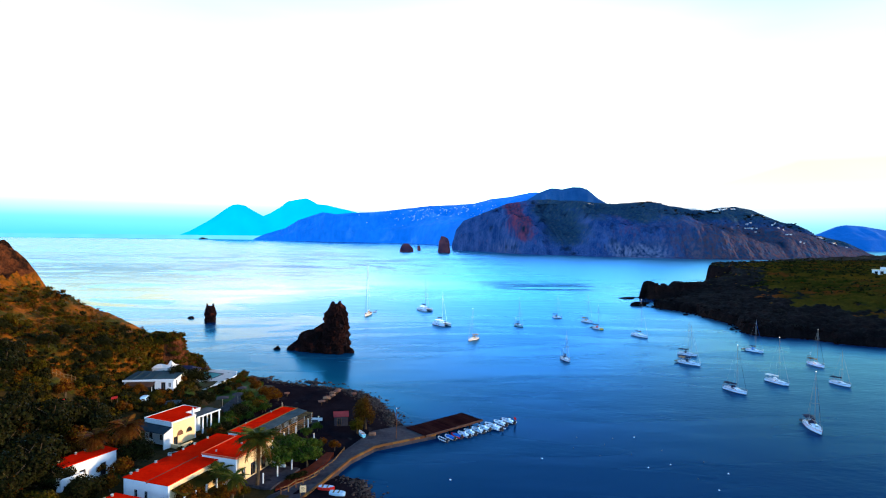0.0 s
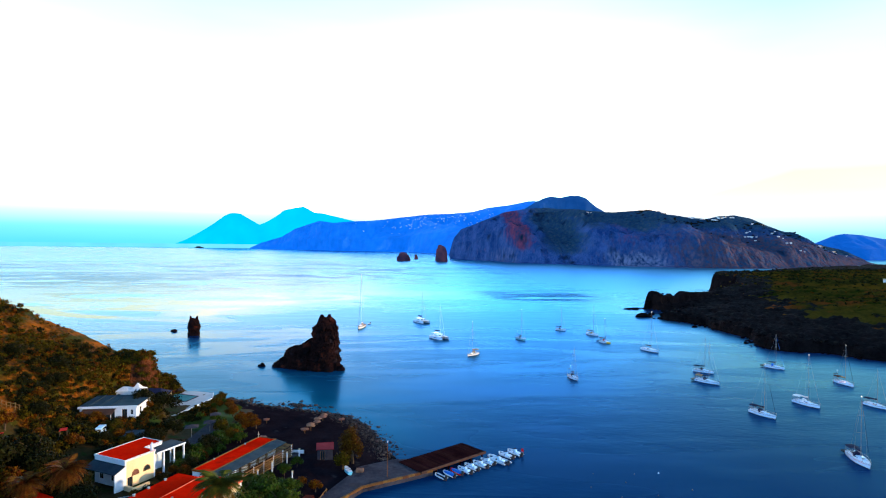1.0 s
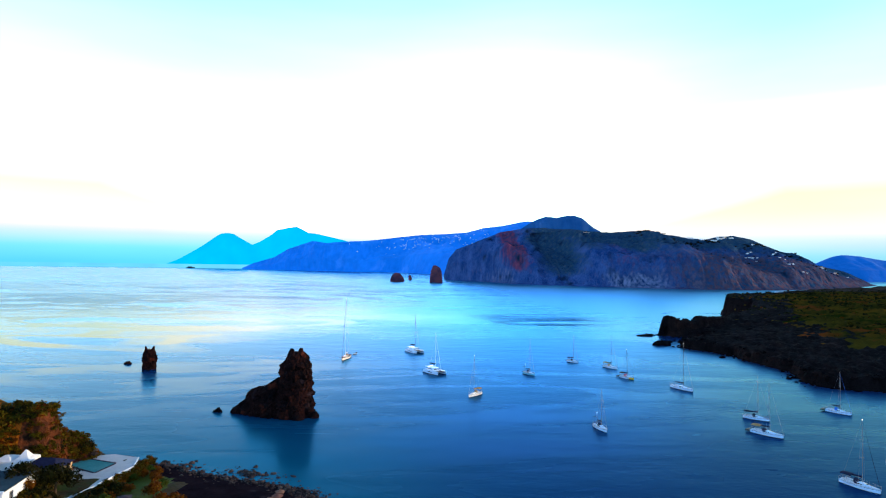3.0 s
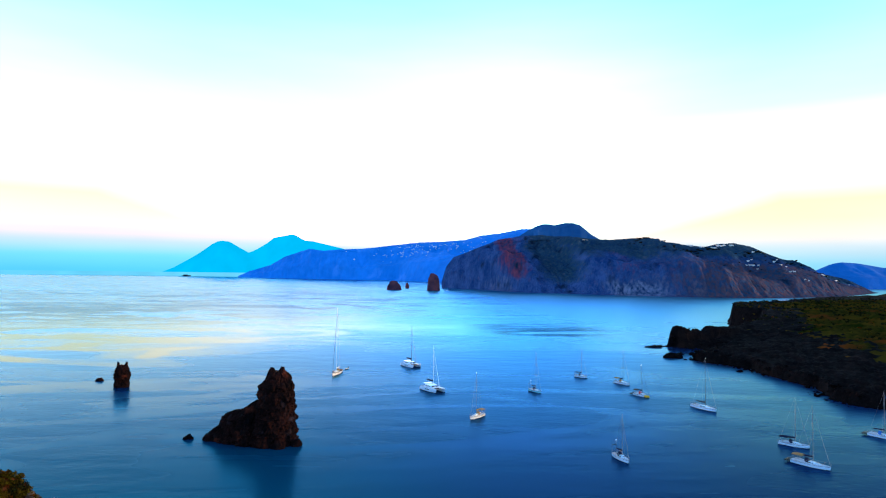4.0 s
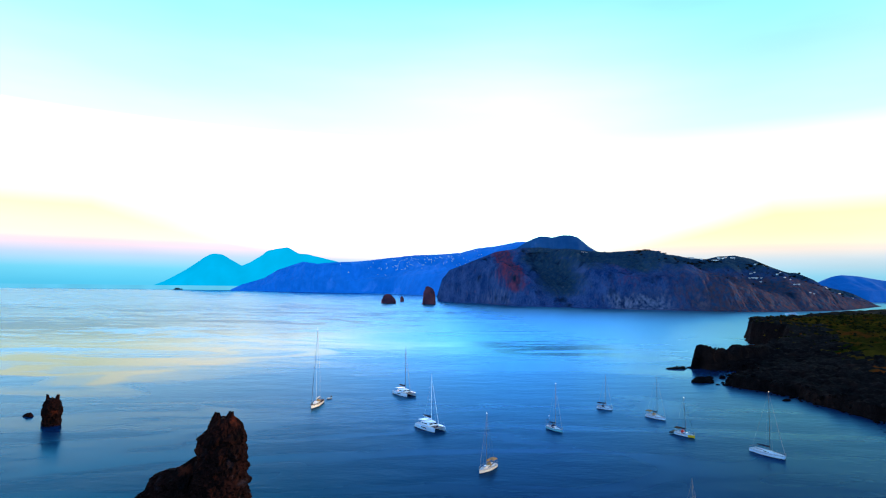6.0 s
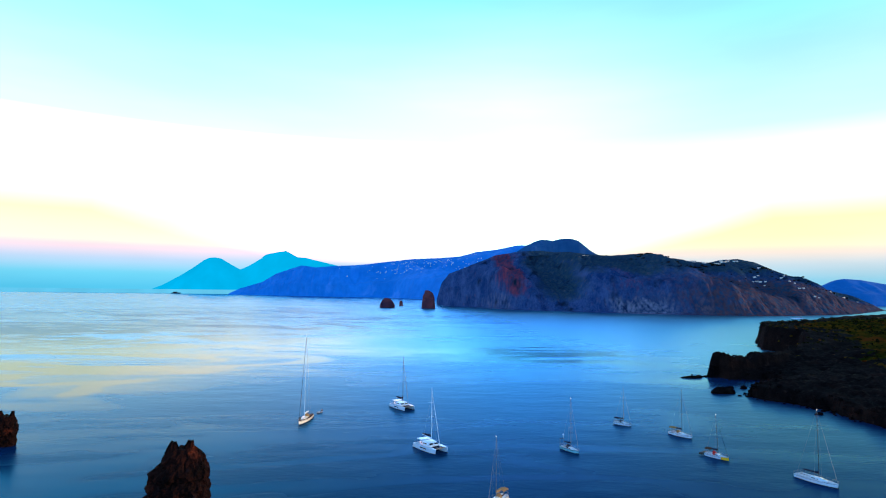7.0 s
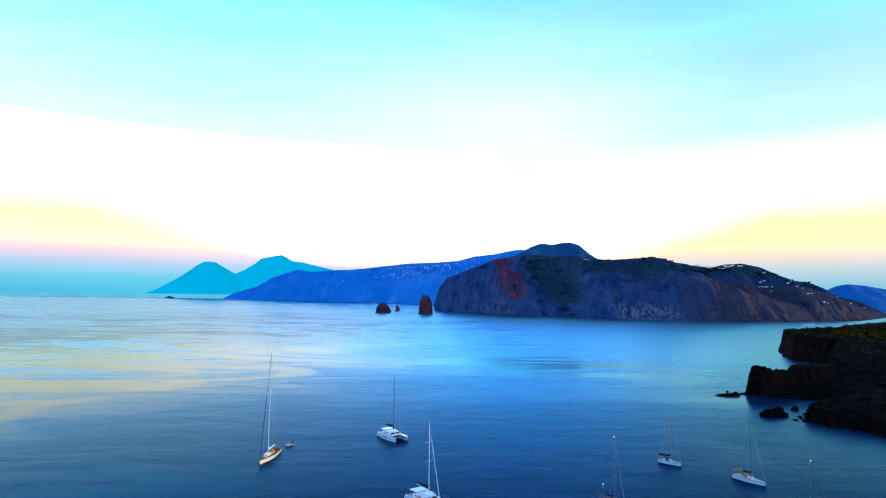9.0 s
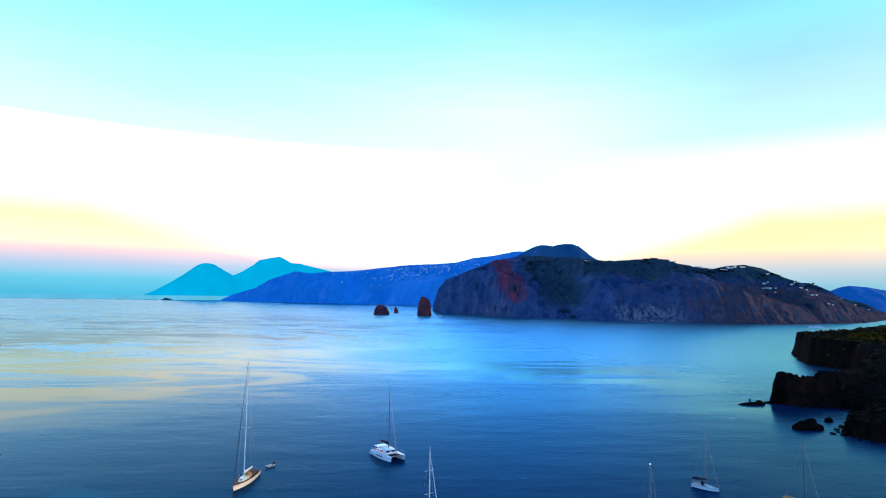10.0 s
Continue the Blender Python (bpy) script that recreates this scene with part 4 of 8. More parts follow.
crag("sea_crag", [
    [(-1.5, -41.2, 222, 6.0, 5.6), (2, -41.0, 222, 5.5, 5.1), (5, -40.7, 222, 5.1, 4.6), (9, -40.5, 222, 4.5, 4.1), (11, -40.3, 222, 4.2, 3.9), (12.2, -40.5, 222, 4.5, 3.9), (13.6, -40.5, 222, 4.2, 3.6), (15.4, -40.2, 222, 3.5, 3.0), (16.8, -40.1, 222, 2.8, 2.2), (17.7, -40.2, 222, 1.9, 1.4)],
    [(15.4, -41.7, 221.7, 1.6, 1.5), (17.6, -41.6, 221.7, 0.95, 0.9), (18.6, -41.5, 221.7, 0.5, 0.4)],
    [(15.4, -39.2, 222.1, 1.5, 1.4), (17.6, -39.2, 222.1, 0.8, 0.8), (18.9, -39.0, 222.1, 0.35, 0.4)],
    [(-1.5, -47.3, 223.2, 6.0, 5.3), (4, -47.2, 223.2, 4.8, 4.3), (6.6, -47.0, 223.2, 3.7, 3.3), (8.0, -46.6, 223, 2.5, 2.2), (9.4, -45.4, 223, 1.3, 1.3), (10.2, -44.8, 223, 0.8, 0.8)],
    [(-1.5, -51.4, 223.8, 4.8, 4.4), (3, -51.4, 223.8, 4.1, 3.6), (5.4, -51.3, 223.8, 3.4, 2.9), (6.9, -50.9, 223.8, 2.3, 2.0), (7.6, -50.4, 223.8, 1.1, 1.1)],
    [(-1.5, -53.8, 224, 3.4, 3.1), (3.2, -53.3, 224, 2.3, 2.1), (4.9, -53.3, 224, 1.8, 1.6), (5.7, -53.1, 224, 0.9, 0.9)],
    [(-1.0, -56.6, 224, 3.1, 2.3), (1.0, -56.6, 224, 2.5, 1.8), (2.2, -56.0, 224, 1.6, 1.2), (2.9, -55.6, 224, 0.8, 0.7)],
    [(-1.0, -34.6, 219.3, 1.6, 1.5), (0.7, -34.4, 219.3, 1.2, 1.0), (1.6, -34.3, 219.3, 0.5, 0.5)],
    [(-1.0, -38.4, 216.8, 1.9, 1.3), (0.8, -38.4, 217.0, 1.3, 1.0), (2.0, -38.6, 217.4, 0.6, 0.6)],
], "jagged dark red lava sea stack with a sloping shoulder", 72, 0.85)
crag("sea_crag", [
    [(-1.5, -115.9, 290, 2.6, 2.5), (1.5, -115.9, 290, 2.45, 2.3), (3.4, -115.8, 290, 2.8, 2.4), (4.8, -115.8, 290, 2.95, 2.5), (5.8, -115.8, 290, 2.35, 2.1), (7.2, -115.8, 290, 2.05, 1.8), (7.8, -115.8, 290, 1.6, 1.3)],
    [(6.2, -117.2, 290, 0.8, 0.8), (8.0, -117.3, 290, 0.5, 0.5), (9.0, -117.5, 290, 0.22, 0.25)], [(6.2, -114.4, 290, 0.8, 0.8), (8.0, -114.4, 290, 0.55, 0.5), (9.1, -114.2, 290, 0.3, 0.3)],
], "stubby dark lava stack with two small horns", 48, 0.8)
crag("reef_rock", [[(-1, -130.5, 301, 2.2, 1.1), (0.3, -130.3, 301, 1.4, 0.7), (1.0, -130.2, 301, 0.5, 0.4)]], "low black rock awash in the sea", 24)
crag("reef_rock", [[(-1, -63.3, 224.0, 2.0, 0.9), (0.25, -63.2, 224.0, 1.2, 0.5), (0.8, -63.0, 224.0, 0.5, 0.35), (1.2, -62.9, 224.0, 0.2, 0.2)]], "low black rock awash beside the stack", 24)
crag("reef_rock", [[(-1, 123.0, 380, 5.6, 3.0), (1.0, 123.0, 380, 4.4, 2.2), (2.1, 122.3, 380, 2.6, 1.2), (2.6, 121.8, 380, 1.0, 0.6)]], "flat black rock awash off the headland", 30, mat="lava")
crag("reef_rock", [[(-1, 131.5, 391.5, 2.6, 1.1), (0.5, 131.5, 391.5, 1.8, 0.7), (1.1, 131.2, 391.5, 0.7, 0.4)]], "flat black rock awash off the headland", 30, mat="lava")
crag("reef_rock", [[(-1, 138.2, 392, 1.9, 1.0), (0.6, 138.2, 392, 1.3, 0.7), (1.4, 138.1, 392, 0.5, 0.4)]], "small black rock awash off the headland", 20, mat="lava")
crag("reef_rock", [[(-1, 136, 337, 2.0, 0.9), (0.4, 136, 337, 1.3, 0.6), (0.8, 136, 337, 0.4, 0.3)]], "small black rock awash off the headland", 20, mat="lava")
crag("reef_rock", [[(-1, 145.5, 341, 3.4, 0.9), (0.3, 145.5, 341, 2.6, 0.5), (0.6, 145.5, 341, 1.0, 0.3)]], "small black rock awash off the headland", 20, mat="lava")
crag("reef_rock", [[(-0.6, 128, 424, 6.0, 1.5), (0.5, 129, 424, 4.5, 0.9), (1.0, 131, 424, 2.0, 0.5)]], "thin black reef running out from the point", 24, mat="lava")
crag("far_rock", [[(-3, -113, 1540, 18, 12), (6, -113, 1540, 17, 11), (13, -113.5, 1540, 14, 9), (19, -114, 1540, 9, 6), (22, -115, 1540, 4, 3)]], "rounded reddish islet before the far cliffs", 36, 0.4, "islet")
crag("far_rock", [[(-3, -89, 1700, 6, 5), (8, -89, 1700, 4.5, 3.5), (14, -90, 1700, 2.2, 2.0)]], "small dark islet before the far cliffs", 24, 0.4, "islet")
crag("far_rock", [[(-3, -14, 1505, 16, 12), (15, -14, 1505, 14.5, 10), (28, -14, 1505, 13, 9), (35, -14, 1505, 10, 7), (39, -16, 1505, 7, 5), (42, -18, 1505, 3, 3)]], "tall square reddish sea stack before the cliffs", 36, 0.4, "islet")


# ---------- plants ----------


def leaf_quads(n, rx, ry, rz, size, lumps=6, hollow=0.55, seed=0):
    """Corner points of n loose leaf sprays filling lumps of a crown about the origin: array (n, 4, 3)."""
    r = np.random.RandomState(seed)
    lc = r.normal(size=(lumps, 3))
    lc /= np.linalg.norm(lc, axis=1)[:, None]
    lc[:, 2] = np.abs(lc[:, 2]) * 0.9 - 0.25
    lc *= r.uniform(0.35, 0.62, (lumps, 1))
    which = r.randint(0, lumps, n)
    d = r.normal(size=(n, 3))
    d /= np.linalg.norm(d, axis=1)[:, None]
    c = lc[which] + d * (hollow + (1 - hollow) * r.rand(n, 1)) * r.uniform(0.30, 0.50, (lumps, 1))[which]
    c = c * np.array([rx, ry, rz])
    nrm = d + r.normal(size=(n, 3)) * 0.6
    nrm /= np.linalg.norm(nrm, axis=1)[:, None]
    a = np.cross(nrm, r.normal(size=(n, 3)))
    a /= np.linalg.norm(a, axis=1)[:, None] + 1e-9
    b = np.cross(nrm, a)
    s = size * r.uniform(0.6, 1.3, (n, 1))
    l = s * r.uniform(0.8, 1.6, (n, 1))
    return np.stack([c - a * s * 0.5, c - b * l * 0.5, c + a * s * 0.5, c + b * l * 0.5], 1)


def quads_build(q):
    b = Build()
    b.v = q.reshape(-1, 3).tolist()
    b.f = np.arange(len(q) * 4).reshape(-1, 4).tolist()
    return b


def make_tree(kind, h, r, label, leaf="leaf_olive", size=0.42, n=900, seed=1, trunk_r=0.16, flat=0.75, group="", low=0.70):
    t = thing(kind, pose(0, 0, 0), label, "tree", group)
    rr = np.random.RandomState(seed)
    b = Build()
    hz = h * 0.48
    lean = rr.uniform(-0.3, 0.3, 2)
    b.tube([(0, 0, -0.6), (lean[0] * 0.3, lean[1] * 0.3, hz * 0.5), (lean[0], lean[1], hz)], [trunk_r * 1.3, trunk_r, trunk_r * 0.75], 8)
    for k in range(5):
        a = k * 1.257 + rr.uniform(-0.4, 0.4)
        e = (lean[0] + math.cos(a) * r * 0.55, lean[1] + math.sin(a) * r * 0.55, h * rr.uniform(0.66, 0.82))
        m = (lean[0] + math.cos(a) * r * 0.2, lean[1] + math.sin(a) * r * 0.2, h * 0.57)
        b.tube([(lean[0], lean[1], hz * 0.92), m, e], [trunk_r * 0.6, trunk_r * 0.4, 0.03], 6)
    part("trunk", b, "bark", t)
    q = leaf_quads(n, r * 1.12, r * 1.12, h * 0.5 * flat, size, 9, 0.45, seed)
    q[..., 2] += h * low
    part("crown", quads_build(q), leaf, t)
    return t


def place(ob, x, y, s=1.0, rz=0.0, z=None):
    z = ground_z(x, y) if z is None else z
    return pose(x, y, z - 0.05, 0, 0, rz) @ Matrix.Scale(s, 4)


def plant_all(ob, spots, group):
    """The first spot takes the thing itself, the others copies of it."""
    ob["group"] = group
    for i, (x, y, s) in enumerate(spots):
        m = place(ob, x, y, s, (i * 77) % 360)
        if i:
            copy_thing(ob, m)
    ob.matrix_world = place(ob, *spots[0], 0)


round_tree = make_tree("round_tree", 5.2, 2.9, "dark green round-crowned garden tree", "leaf_dark", 0.30, 2900, 3, flat=1.15, low=0.50)
plant_all(round_tree, [(-64.0, 154.6, 1.2), (-46.5, 118.6, 0.42), (-44.2, 115.2, 0.45), (-83, 113, 1.0), (-88, 122, 1.1), (-71, 112, 0.95), (-92, 108, 1.1), (-66, 93, 0.95), (-73, 95, 1.1), (-84, 98, 1.0), (-63, 86, 0.9), (-79, 88, 1.05),
                       (-94, 94, 1.1), (-70, 103, 0.9), (-88, 134, 0.8), (-76, 130, 0.75), (-80, 141, 0.7), (-84, 148, 0.7), (-90, 143, 0.75), (-96, 128, 0.9), (-101, 115, 1.0)], "garden trees")
olive = make_tree("olive_tree", 4.4, 2.6, "olive green spreading garden tree", "leaf_olive", 0.29, 2200, 5, flat=1.15, low=0.48)
plant_all(olive, [(-64.5, 136.6, 0.6), (-46.5, 145.5, 0.85), (-62, 111, 0.9), (-66, 118, 0.8), (-59.5, 131.5, 0.7), (-72, 131, 0.7),
                  (-44, 142.5, 0.75), (-95, 100, 1.0), (-56, 86, 0.9), (-68, 108, 1.0), (-75, 107, 0.9), (-81, 105, 1.0), (-98, 135, 0.8)], "garden trees")
rust = make_tree("rust_tree", 4.0, 2.3, "rust brown autumn garden tree", "leaf_rust", 0.28, 2000, 8, flat=1.15, low=0.46)
plant_all(rust, [(-45.2, 153.2, 0.85), (-48.8, 157.5, 0.8), (-43.3, 149.6, 0.75), (-69.6, 137.8, 0.7), (-56.6, 135.0, 0.7), (-62.6, 133.8, 0.65), (-50.5, 133.4, 0.55), (-58.5, 108.5, 1.0), (-55.2, 105.5, 0.8), (-66.5, 125.8, 0.8), (-60.5, 118.6, 0.8),
                 (-79, 134, 0.7), (-86, 117, 0.85), (-38.4, 97.0, 0.8), (-35.5, 93.5, 0.7), (-99, 121, 0.8), (-72, 124, 0.7), (-52.5, 165.5, 0.6), (-20.6, 119.6, 0.62), (-23.2, 120.6, 0.6)], "garden trees")
green = make_tree("green_shrub", 2.6, 1.5, "bright green rounded garden shrub", "leaf_green", 0.26, 900, 9, 0.08, flat=1.1, low=0.52)
plant_all(green, [(-29.3, 121.6, 0.95), (-27.6, 125.5, 1.0), (-26.4, 129.6, 0.95), (-29.8, 118.0, 0.9), (-25.0, 115.6, 0.9), (-47.6, 127.2, 0.9), (-45.8, 123.8, 1.0), (-50.5, 150.8, 1.0), (-48.2, 148.4, 1.1), (-49.4, 161.6, 0.9), (-54.6, 152.5, 0.7), (-44.6, 128.6, 1.1),
                  (-43.0, 133.6, 1.1), (-43.5, 137.2, 1.2), (-46.2, 139.5, 1.0), (-41.3, 141.5, 1.0)], "garden shrubs")


def grove(ob, n, box, lo, hi, seed, keep):
    r = np.random.RandomState(seed)
    k = 0
    while k < n:
        x, y = r.uniform(box[0], box[1]), r.uniform(box[2], box[3])
        if keep(x, y):
            copy_thing(ob, place(ob, x, y, r.uniform(lo, hi), r.uniform(0, 360)))
            k += 1


def open_ground(x, y):
    """Clear of houses, court and parking."""
    for px, py, w, d in ((-57.5, 99.5, 4.6, 8), (-52.8, 120, 7.5, 9), (-68.5, 146, 9, 8), (-42, 104, 9, 14), (-47, 82, 7, 9), (-37, 128, 7, 12), (-50, 143, 4.5, 9), (-62.5, 135, 5, 4), (-62, 164, 6, 14)):
        if abs(x - px) < w and abs(y - py) < d:
            return False
    return True


grove(round_tree, 30, (-103, -58, 84, 117), 0.9, 1.4, 1, open_ground)
for ob_, x_, y_, s_ in ((rust, -51.6, 99.2, 1.15), (round_tree, -51.9, 103.6, 0.95), (rust, -51.3, 95.0, 0.9), (round_tree, -53.2, 91.4, 0.8), (olive, -55.4, 90.4, 0.8), (round_tree, -63.6, 92.0, 1.15), (round_tree, -65.0, 98.0, 1.2), (rust, -62.0, 88.5, 1.2),
                        (rust, -46.2, 121.9, 0.6), (round_tree, -45.1, 124.4, 0.45), (rust, -47.4, 119.2, 0.5), (olive, -44.4, 127.0, 0.55), (olive, -40.3, 89.5, 1.25), (olive, -64.8, 103.5, 1.1), (rust, -60.8, 106.5, 1.0), (round_tree, -56.8, 110.8, 0.9), (rust, -47.8, 111.8, 0.6), (round_tree, -45.5, 113.0, 0.5), (rust, -33.5, 95.2, 1.0), (olive, -31.0, 97.5, 0.8), (round_tree, -66.0, 149.6, 0.8), (rust, -64.4, 148.0, 0.75), (rust, -38.2, 93.0, 1.25), (rust, -39.4, 95.6, 1.0), (rust, -56.2, 99.5, 0.9), (rust, -55.6, 102.8, 1.0), (round_tree, -58.4, 93.4, 0.75), (rust, -62.4, 92.6, 0.85), (round_tree, -66.2, 101.0, 0.9), (rust, -71.8, 136.6, 0.75), (rust, -69.6, 136.0, 0.65), (olive, -67.0, 137.0, 0.6)):
    copy_thing(ob_, place(ob_, x_, y_, s_, x_ * 40))
# thick bushes where the bluff runs down behind the pool
for ob_, x_, y_, z_, s_ in ((olive, -73.8, 169.6, 5.2, 1.1), (olive, -72.8, 172.2, 4.0, 1.15), (round_tree, -74.2, 166.6, 5.0, 0.85), (olive, -72.8, 165.0, 4.2, 0.95), (round_tree, -72.4, 174.4, 2.8, 0.8), (olive, -70.9, 175.6, 2.2, 0.8), (olive, -69.0, 176.6, 1.8, 0.6), (rust, -72.6, 168.0, 4.4, 0.9), (olive, -73.2, 162.8, 4.8, 0.8)):
    copy_thing(ob_, pose(x_, y_, z_, 0, 0, x_ * 53) @ Matrix.Scale(s_, 4))
grove(rust, 16, (-100, -56, 84, 124), 0.9, 1.5, 2, open_ground)
grove(olive, 16, (-100, -56, 84, 126), 0.9, 1.4, 3, open_ground)
grove(round_tree, 8, (-64, -44, 124, 142), 0.45, 0.75, 4, open_ground)
grove(rust, 12, (-60, -44, 108, 142), 0.45, 0.85, 5, open_ground)
grove(green, 8, (-48, -41, 122, 145), 0.8, 1.5, 6, open_ground)
grove(rust, 4, (-44, -41, 142, 158), 0.7, 1.1, 7, open_ground)
grove(green, 5, (-58.5, -56.5, 150, 173), 0.5, 0.8, 8, lambda x, y: True)
grove(rust, 8, (-58, -54, 158, 174), 0.35, 0.6, 9, lambda x, y: True)
lush = make_tree("lush_tree", 4.8, 3.3, "lush green spreading tree by the terrace", "leaf_green", 0.32, 2600, 31, 0.18, 1.0, low=0.56)
plant_all(lush, [(-31.0, 111.3, 1.1), (-27.0, 113.4, 1.15), (-23.9, 110.8, 0.95), (-28.6, 108.4, 1.0), (-32.6, 115.0, 0.9), (-30.0, 117.5, 0.8), (-25.0, 117.5, 0.75)], "terrace trees")
tamarisk = make_tree("tamarisk_tree", 7.2, 2.7, "tall rusty brown tamarisk beside the beach shed", "leaf_tamarisk", 0.26, 4600, 21, 0.2, 1.7, low=0.42)
tamarisk.matrix_world = place(tamarisk, -16.2, 132.4, 1.0)
tam2 = make_tree("tamarisk_tree", 4.2, 1.9, "low olive tamarisk beside the beach shed", "leaf_olive", 0.34, 1500, 22, 0.16, 1.3, low=0.42)
tam2.matrix_world = place(tam2, -17.6, 129.4)


def make_palm(x, y, h, r, fronds, label, dead=0, s=5, leaf="leaf_palm"):
    t = thing("palm_tree", pose(x, y, ground_z(x, y) - 0.1), label, "palm tree", "palms by the hotel")
    rr = np.random.RandomState(s)
    b = Build()
    zs = np.linspace(0, h, 14)
    b.tube([(0.25 * math.sin(z * 0.3), 0.12 * z / h, z) for z in zs], [0.30 - 0.08 * (z / h) + 0.03 * (i % 2) for i, z in enumerate(zs)], 9)
    part("trunk", b, "bark", t)
    f = Build()
    pts = [(r * u, 0, r * (0.55 * u - 0.85 * u * u)) for u in np.linspace(0, 1, 9)]
    f.tube(pts, [0.05 - 0.005 * i for i in range(9)], 4)
    for k in range(3, 34):
        u = k / 34
        p = Vector((r * u, 0, r * (0.55 * u - 0.85 * u * u)))
        l = r * 0.26 * math.sin(math.pi * min(1, u * 0.9 + 0.12))
        for sgn in (-1, 1):
            w = 0.055
            tip = p + Vector((l * 0.5, sgn * l, -l * 0.35))
            f.add([p + Vector((-w, 0, 0)), p + Vector((w, 0, 0.01)), tip + Vector((w * 0.3, 0, 0)), tip], [(0, 1, 2, 3)])
    top = Vector((0.25 * math.sin(h * 0.3), 0.12, h))
    first = None
    for k in range(fronds + dead):
        is_dead = k >= fronds
        m = Matrix.Translation(top) @ pose(0, 0, 0, 0, rr.uniform(38, 62) if is_dead else rr.uniform(-42, 28), k * 137.5)
        if first is None or (is_dead and k == fronds):
            o = part("frond", f, "leaf_dead" if is_dead else leaf, t, "dry brown hanging frond" if is_dead else "")
            first = o
        else:
            o = new("frond", first.data)
            o.parent = t
        o.matrix_local = m
    return t


make_palm(-30.0, 101.2, 8.2, 4.2, 52, "tall date palm with a full olive crown", 8, 5)
make_palm(-32.4, 96.2, 3.4, 2.6, 26, "short green palm before the large white house", 10, 6)
make_palm(-54.0, 104.0, 6.6, 3.3, 54, "large date palm with rust brown fronds", 16, 7, "leaf_dead")
make_palm(-58.0, 101.5, 5.6, 2.9, 46, "large date palm with rust brown fronds", 12, 9, "leaf_dead")
make_palm(-35.8, 99.5, 3.0, 2.4, 22, "short palm with dry hanging fronds", 14, 10)


def thicket(name, label, leaf, where, count, size, quads, lo, hi, seed, zfun, flat=0.8):
    """Undergrowth that nobody could count: loose leaf sprays over the ground."""
    r = np.random.RandomState(seed)
    base = [leaf_quads(quads, 1, 1, flat, size, 5, 0.5, seed + k) for k in range(4)]
    out = []
    tries = 0
    while len(out) < count and tries < count * 12:
        tries += 1
        x, y = r.uniform(where[0], where[1]), r.uniform(where[2], where[3])
        z = zfun(x, y, r)
        if z is None:
            continue
        s = r.uniform(lo, hi) * (0.7 + 0.6 * r.rand())
        a = r.uniform(0, 6.28)
        q = base[r.randint(4)].copy()
        q[..., 2] += 0.30
        R = np.array([[math.cos(a), -math.sin(a), 0], [math.sin(a), math.cos(a), 0], [0, 0, 1]])
        out.append((q @ R.T) * s + np.array([x, y, z]))
    return tagged(part(name, quads_build(np.concatenate(out)), leaf), label, "undergrowth", kind="stuff")


HX, HY = np.meshgrid(np.arange(-140, -40, 1.0), np.arange(80, 182, 1.0))
HZ = land_height(HX, HY)


def steep(x, y):
    """Cliff edges carry no bushes."""
    iy, ix = int(np.clip(y - 80, 1, 99)), int(np.clip(x + 140, 1, 97))
    w = HZ[iy - 1:iy + 3, ix - 1:ix + 3]
    return w.max() - w.min() > 8.5


def hill_at(x, y, r):
    if x > -66 and not (x < -50 and (y < 95 or (150 < y < 176 and x > -58 and x < -54)) or (x < -60 and 128 < y < 136)):
        return None
    if -76 < x < -58 and 137 < y < 163 and not (y > 158 and x < -69):
        return None
    if any(abs(x - px) < w and abs(y - py) < d for px, py, w, d in ((-57.5, 99.5, 4.5, 8.5), (-54, 121, 7, 9))):
        return None
    if min(math.hypot(x + 77.6 - k * 0.6, y - 151.6 + k * 0.8) for k in (-2, 0, 2, 4)) < 2.3 or min(math.hypot(x + 78.4 - k * 0.6, y - 124.8 + k * 0.8) for k in (-2, 0, 2, 4)) < 2.5:
        return None
    z = HZ[int(np.clip(y - 80, 0, 101)), int(np.clip(x + 140, 0, 99))]
    if x < -113 and 150 < y or (x > -73.5 and y > 162):
        return None
    if steep(x, y) or (x < -98 and y > 140 and r.rand() < 0.45):
        return None
    if z < 1.5 or vnoise(np.array([x * 0.09]), np.array([y * 0.09]))[0] < r.uniform(0.1, 0.75):
        return None
    return z


thicket("hill_scrub", "olive green scrub bushes on the hillside", "leaf_olive", (-136, -50, 84, 178), 1300, 0.20, 100, 0.6, 1.5, 1, hill_at)
thicket("hill_scrub", "rust brown dry bushes on the hillside", "leaf_rust", (-136, -50, 84, 178), 1100, 0.19, 90, 0.5, 1.3, 2, hill_at)
thicket("hill_scrub", "low brown-green tufts between the bushes", "leaf_olive", (-136, -50, 84, 178), 2600, 0.24, 30, 0.3, 0.7, 14, hill_at)
thicket("hill_scrub", "dark evergreen bushes on the hillside", "leaf_dark", (-136, -50, 84, 178), 260, 0.28, 90, 0.8, 1.6, 3, hill_at)



def low_hill_at(x, y, r):
    z = hill_at(x, y, r)
    return z if z is not None and z < 17 - 0.05 * (y - 120) + 5 * r.rand() else None


thicket("hill_scrub", "dark green bushes on the lower hillside", "leaf_dark", (-110, -52, 84, 166), 900, 0.24, 90, 0.7, 1.5, 21, low_hill_at)
thicket("hill_scrub", "olive bushes on the lower hillside", "leaf_olive", (-110, -52, 84, 166), 500, 0.22, 90, 0.6, 1.3, 22, low_hill_at)


def court_at(x, y, r):
    return ground_z(x, y) if (x + 64) ** 2 / 30 + (y - 141) ** 2 / 26 < 1 and y < 139.0 + 0.16 * (x + 74) * 2.2 + 4 else None


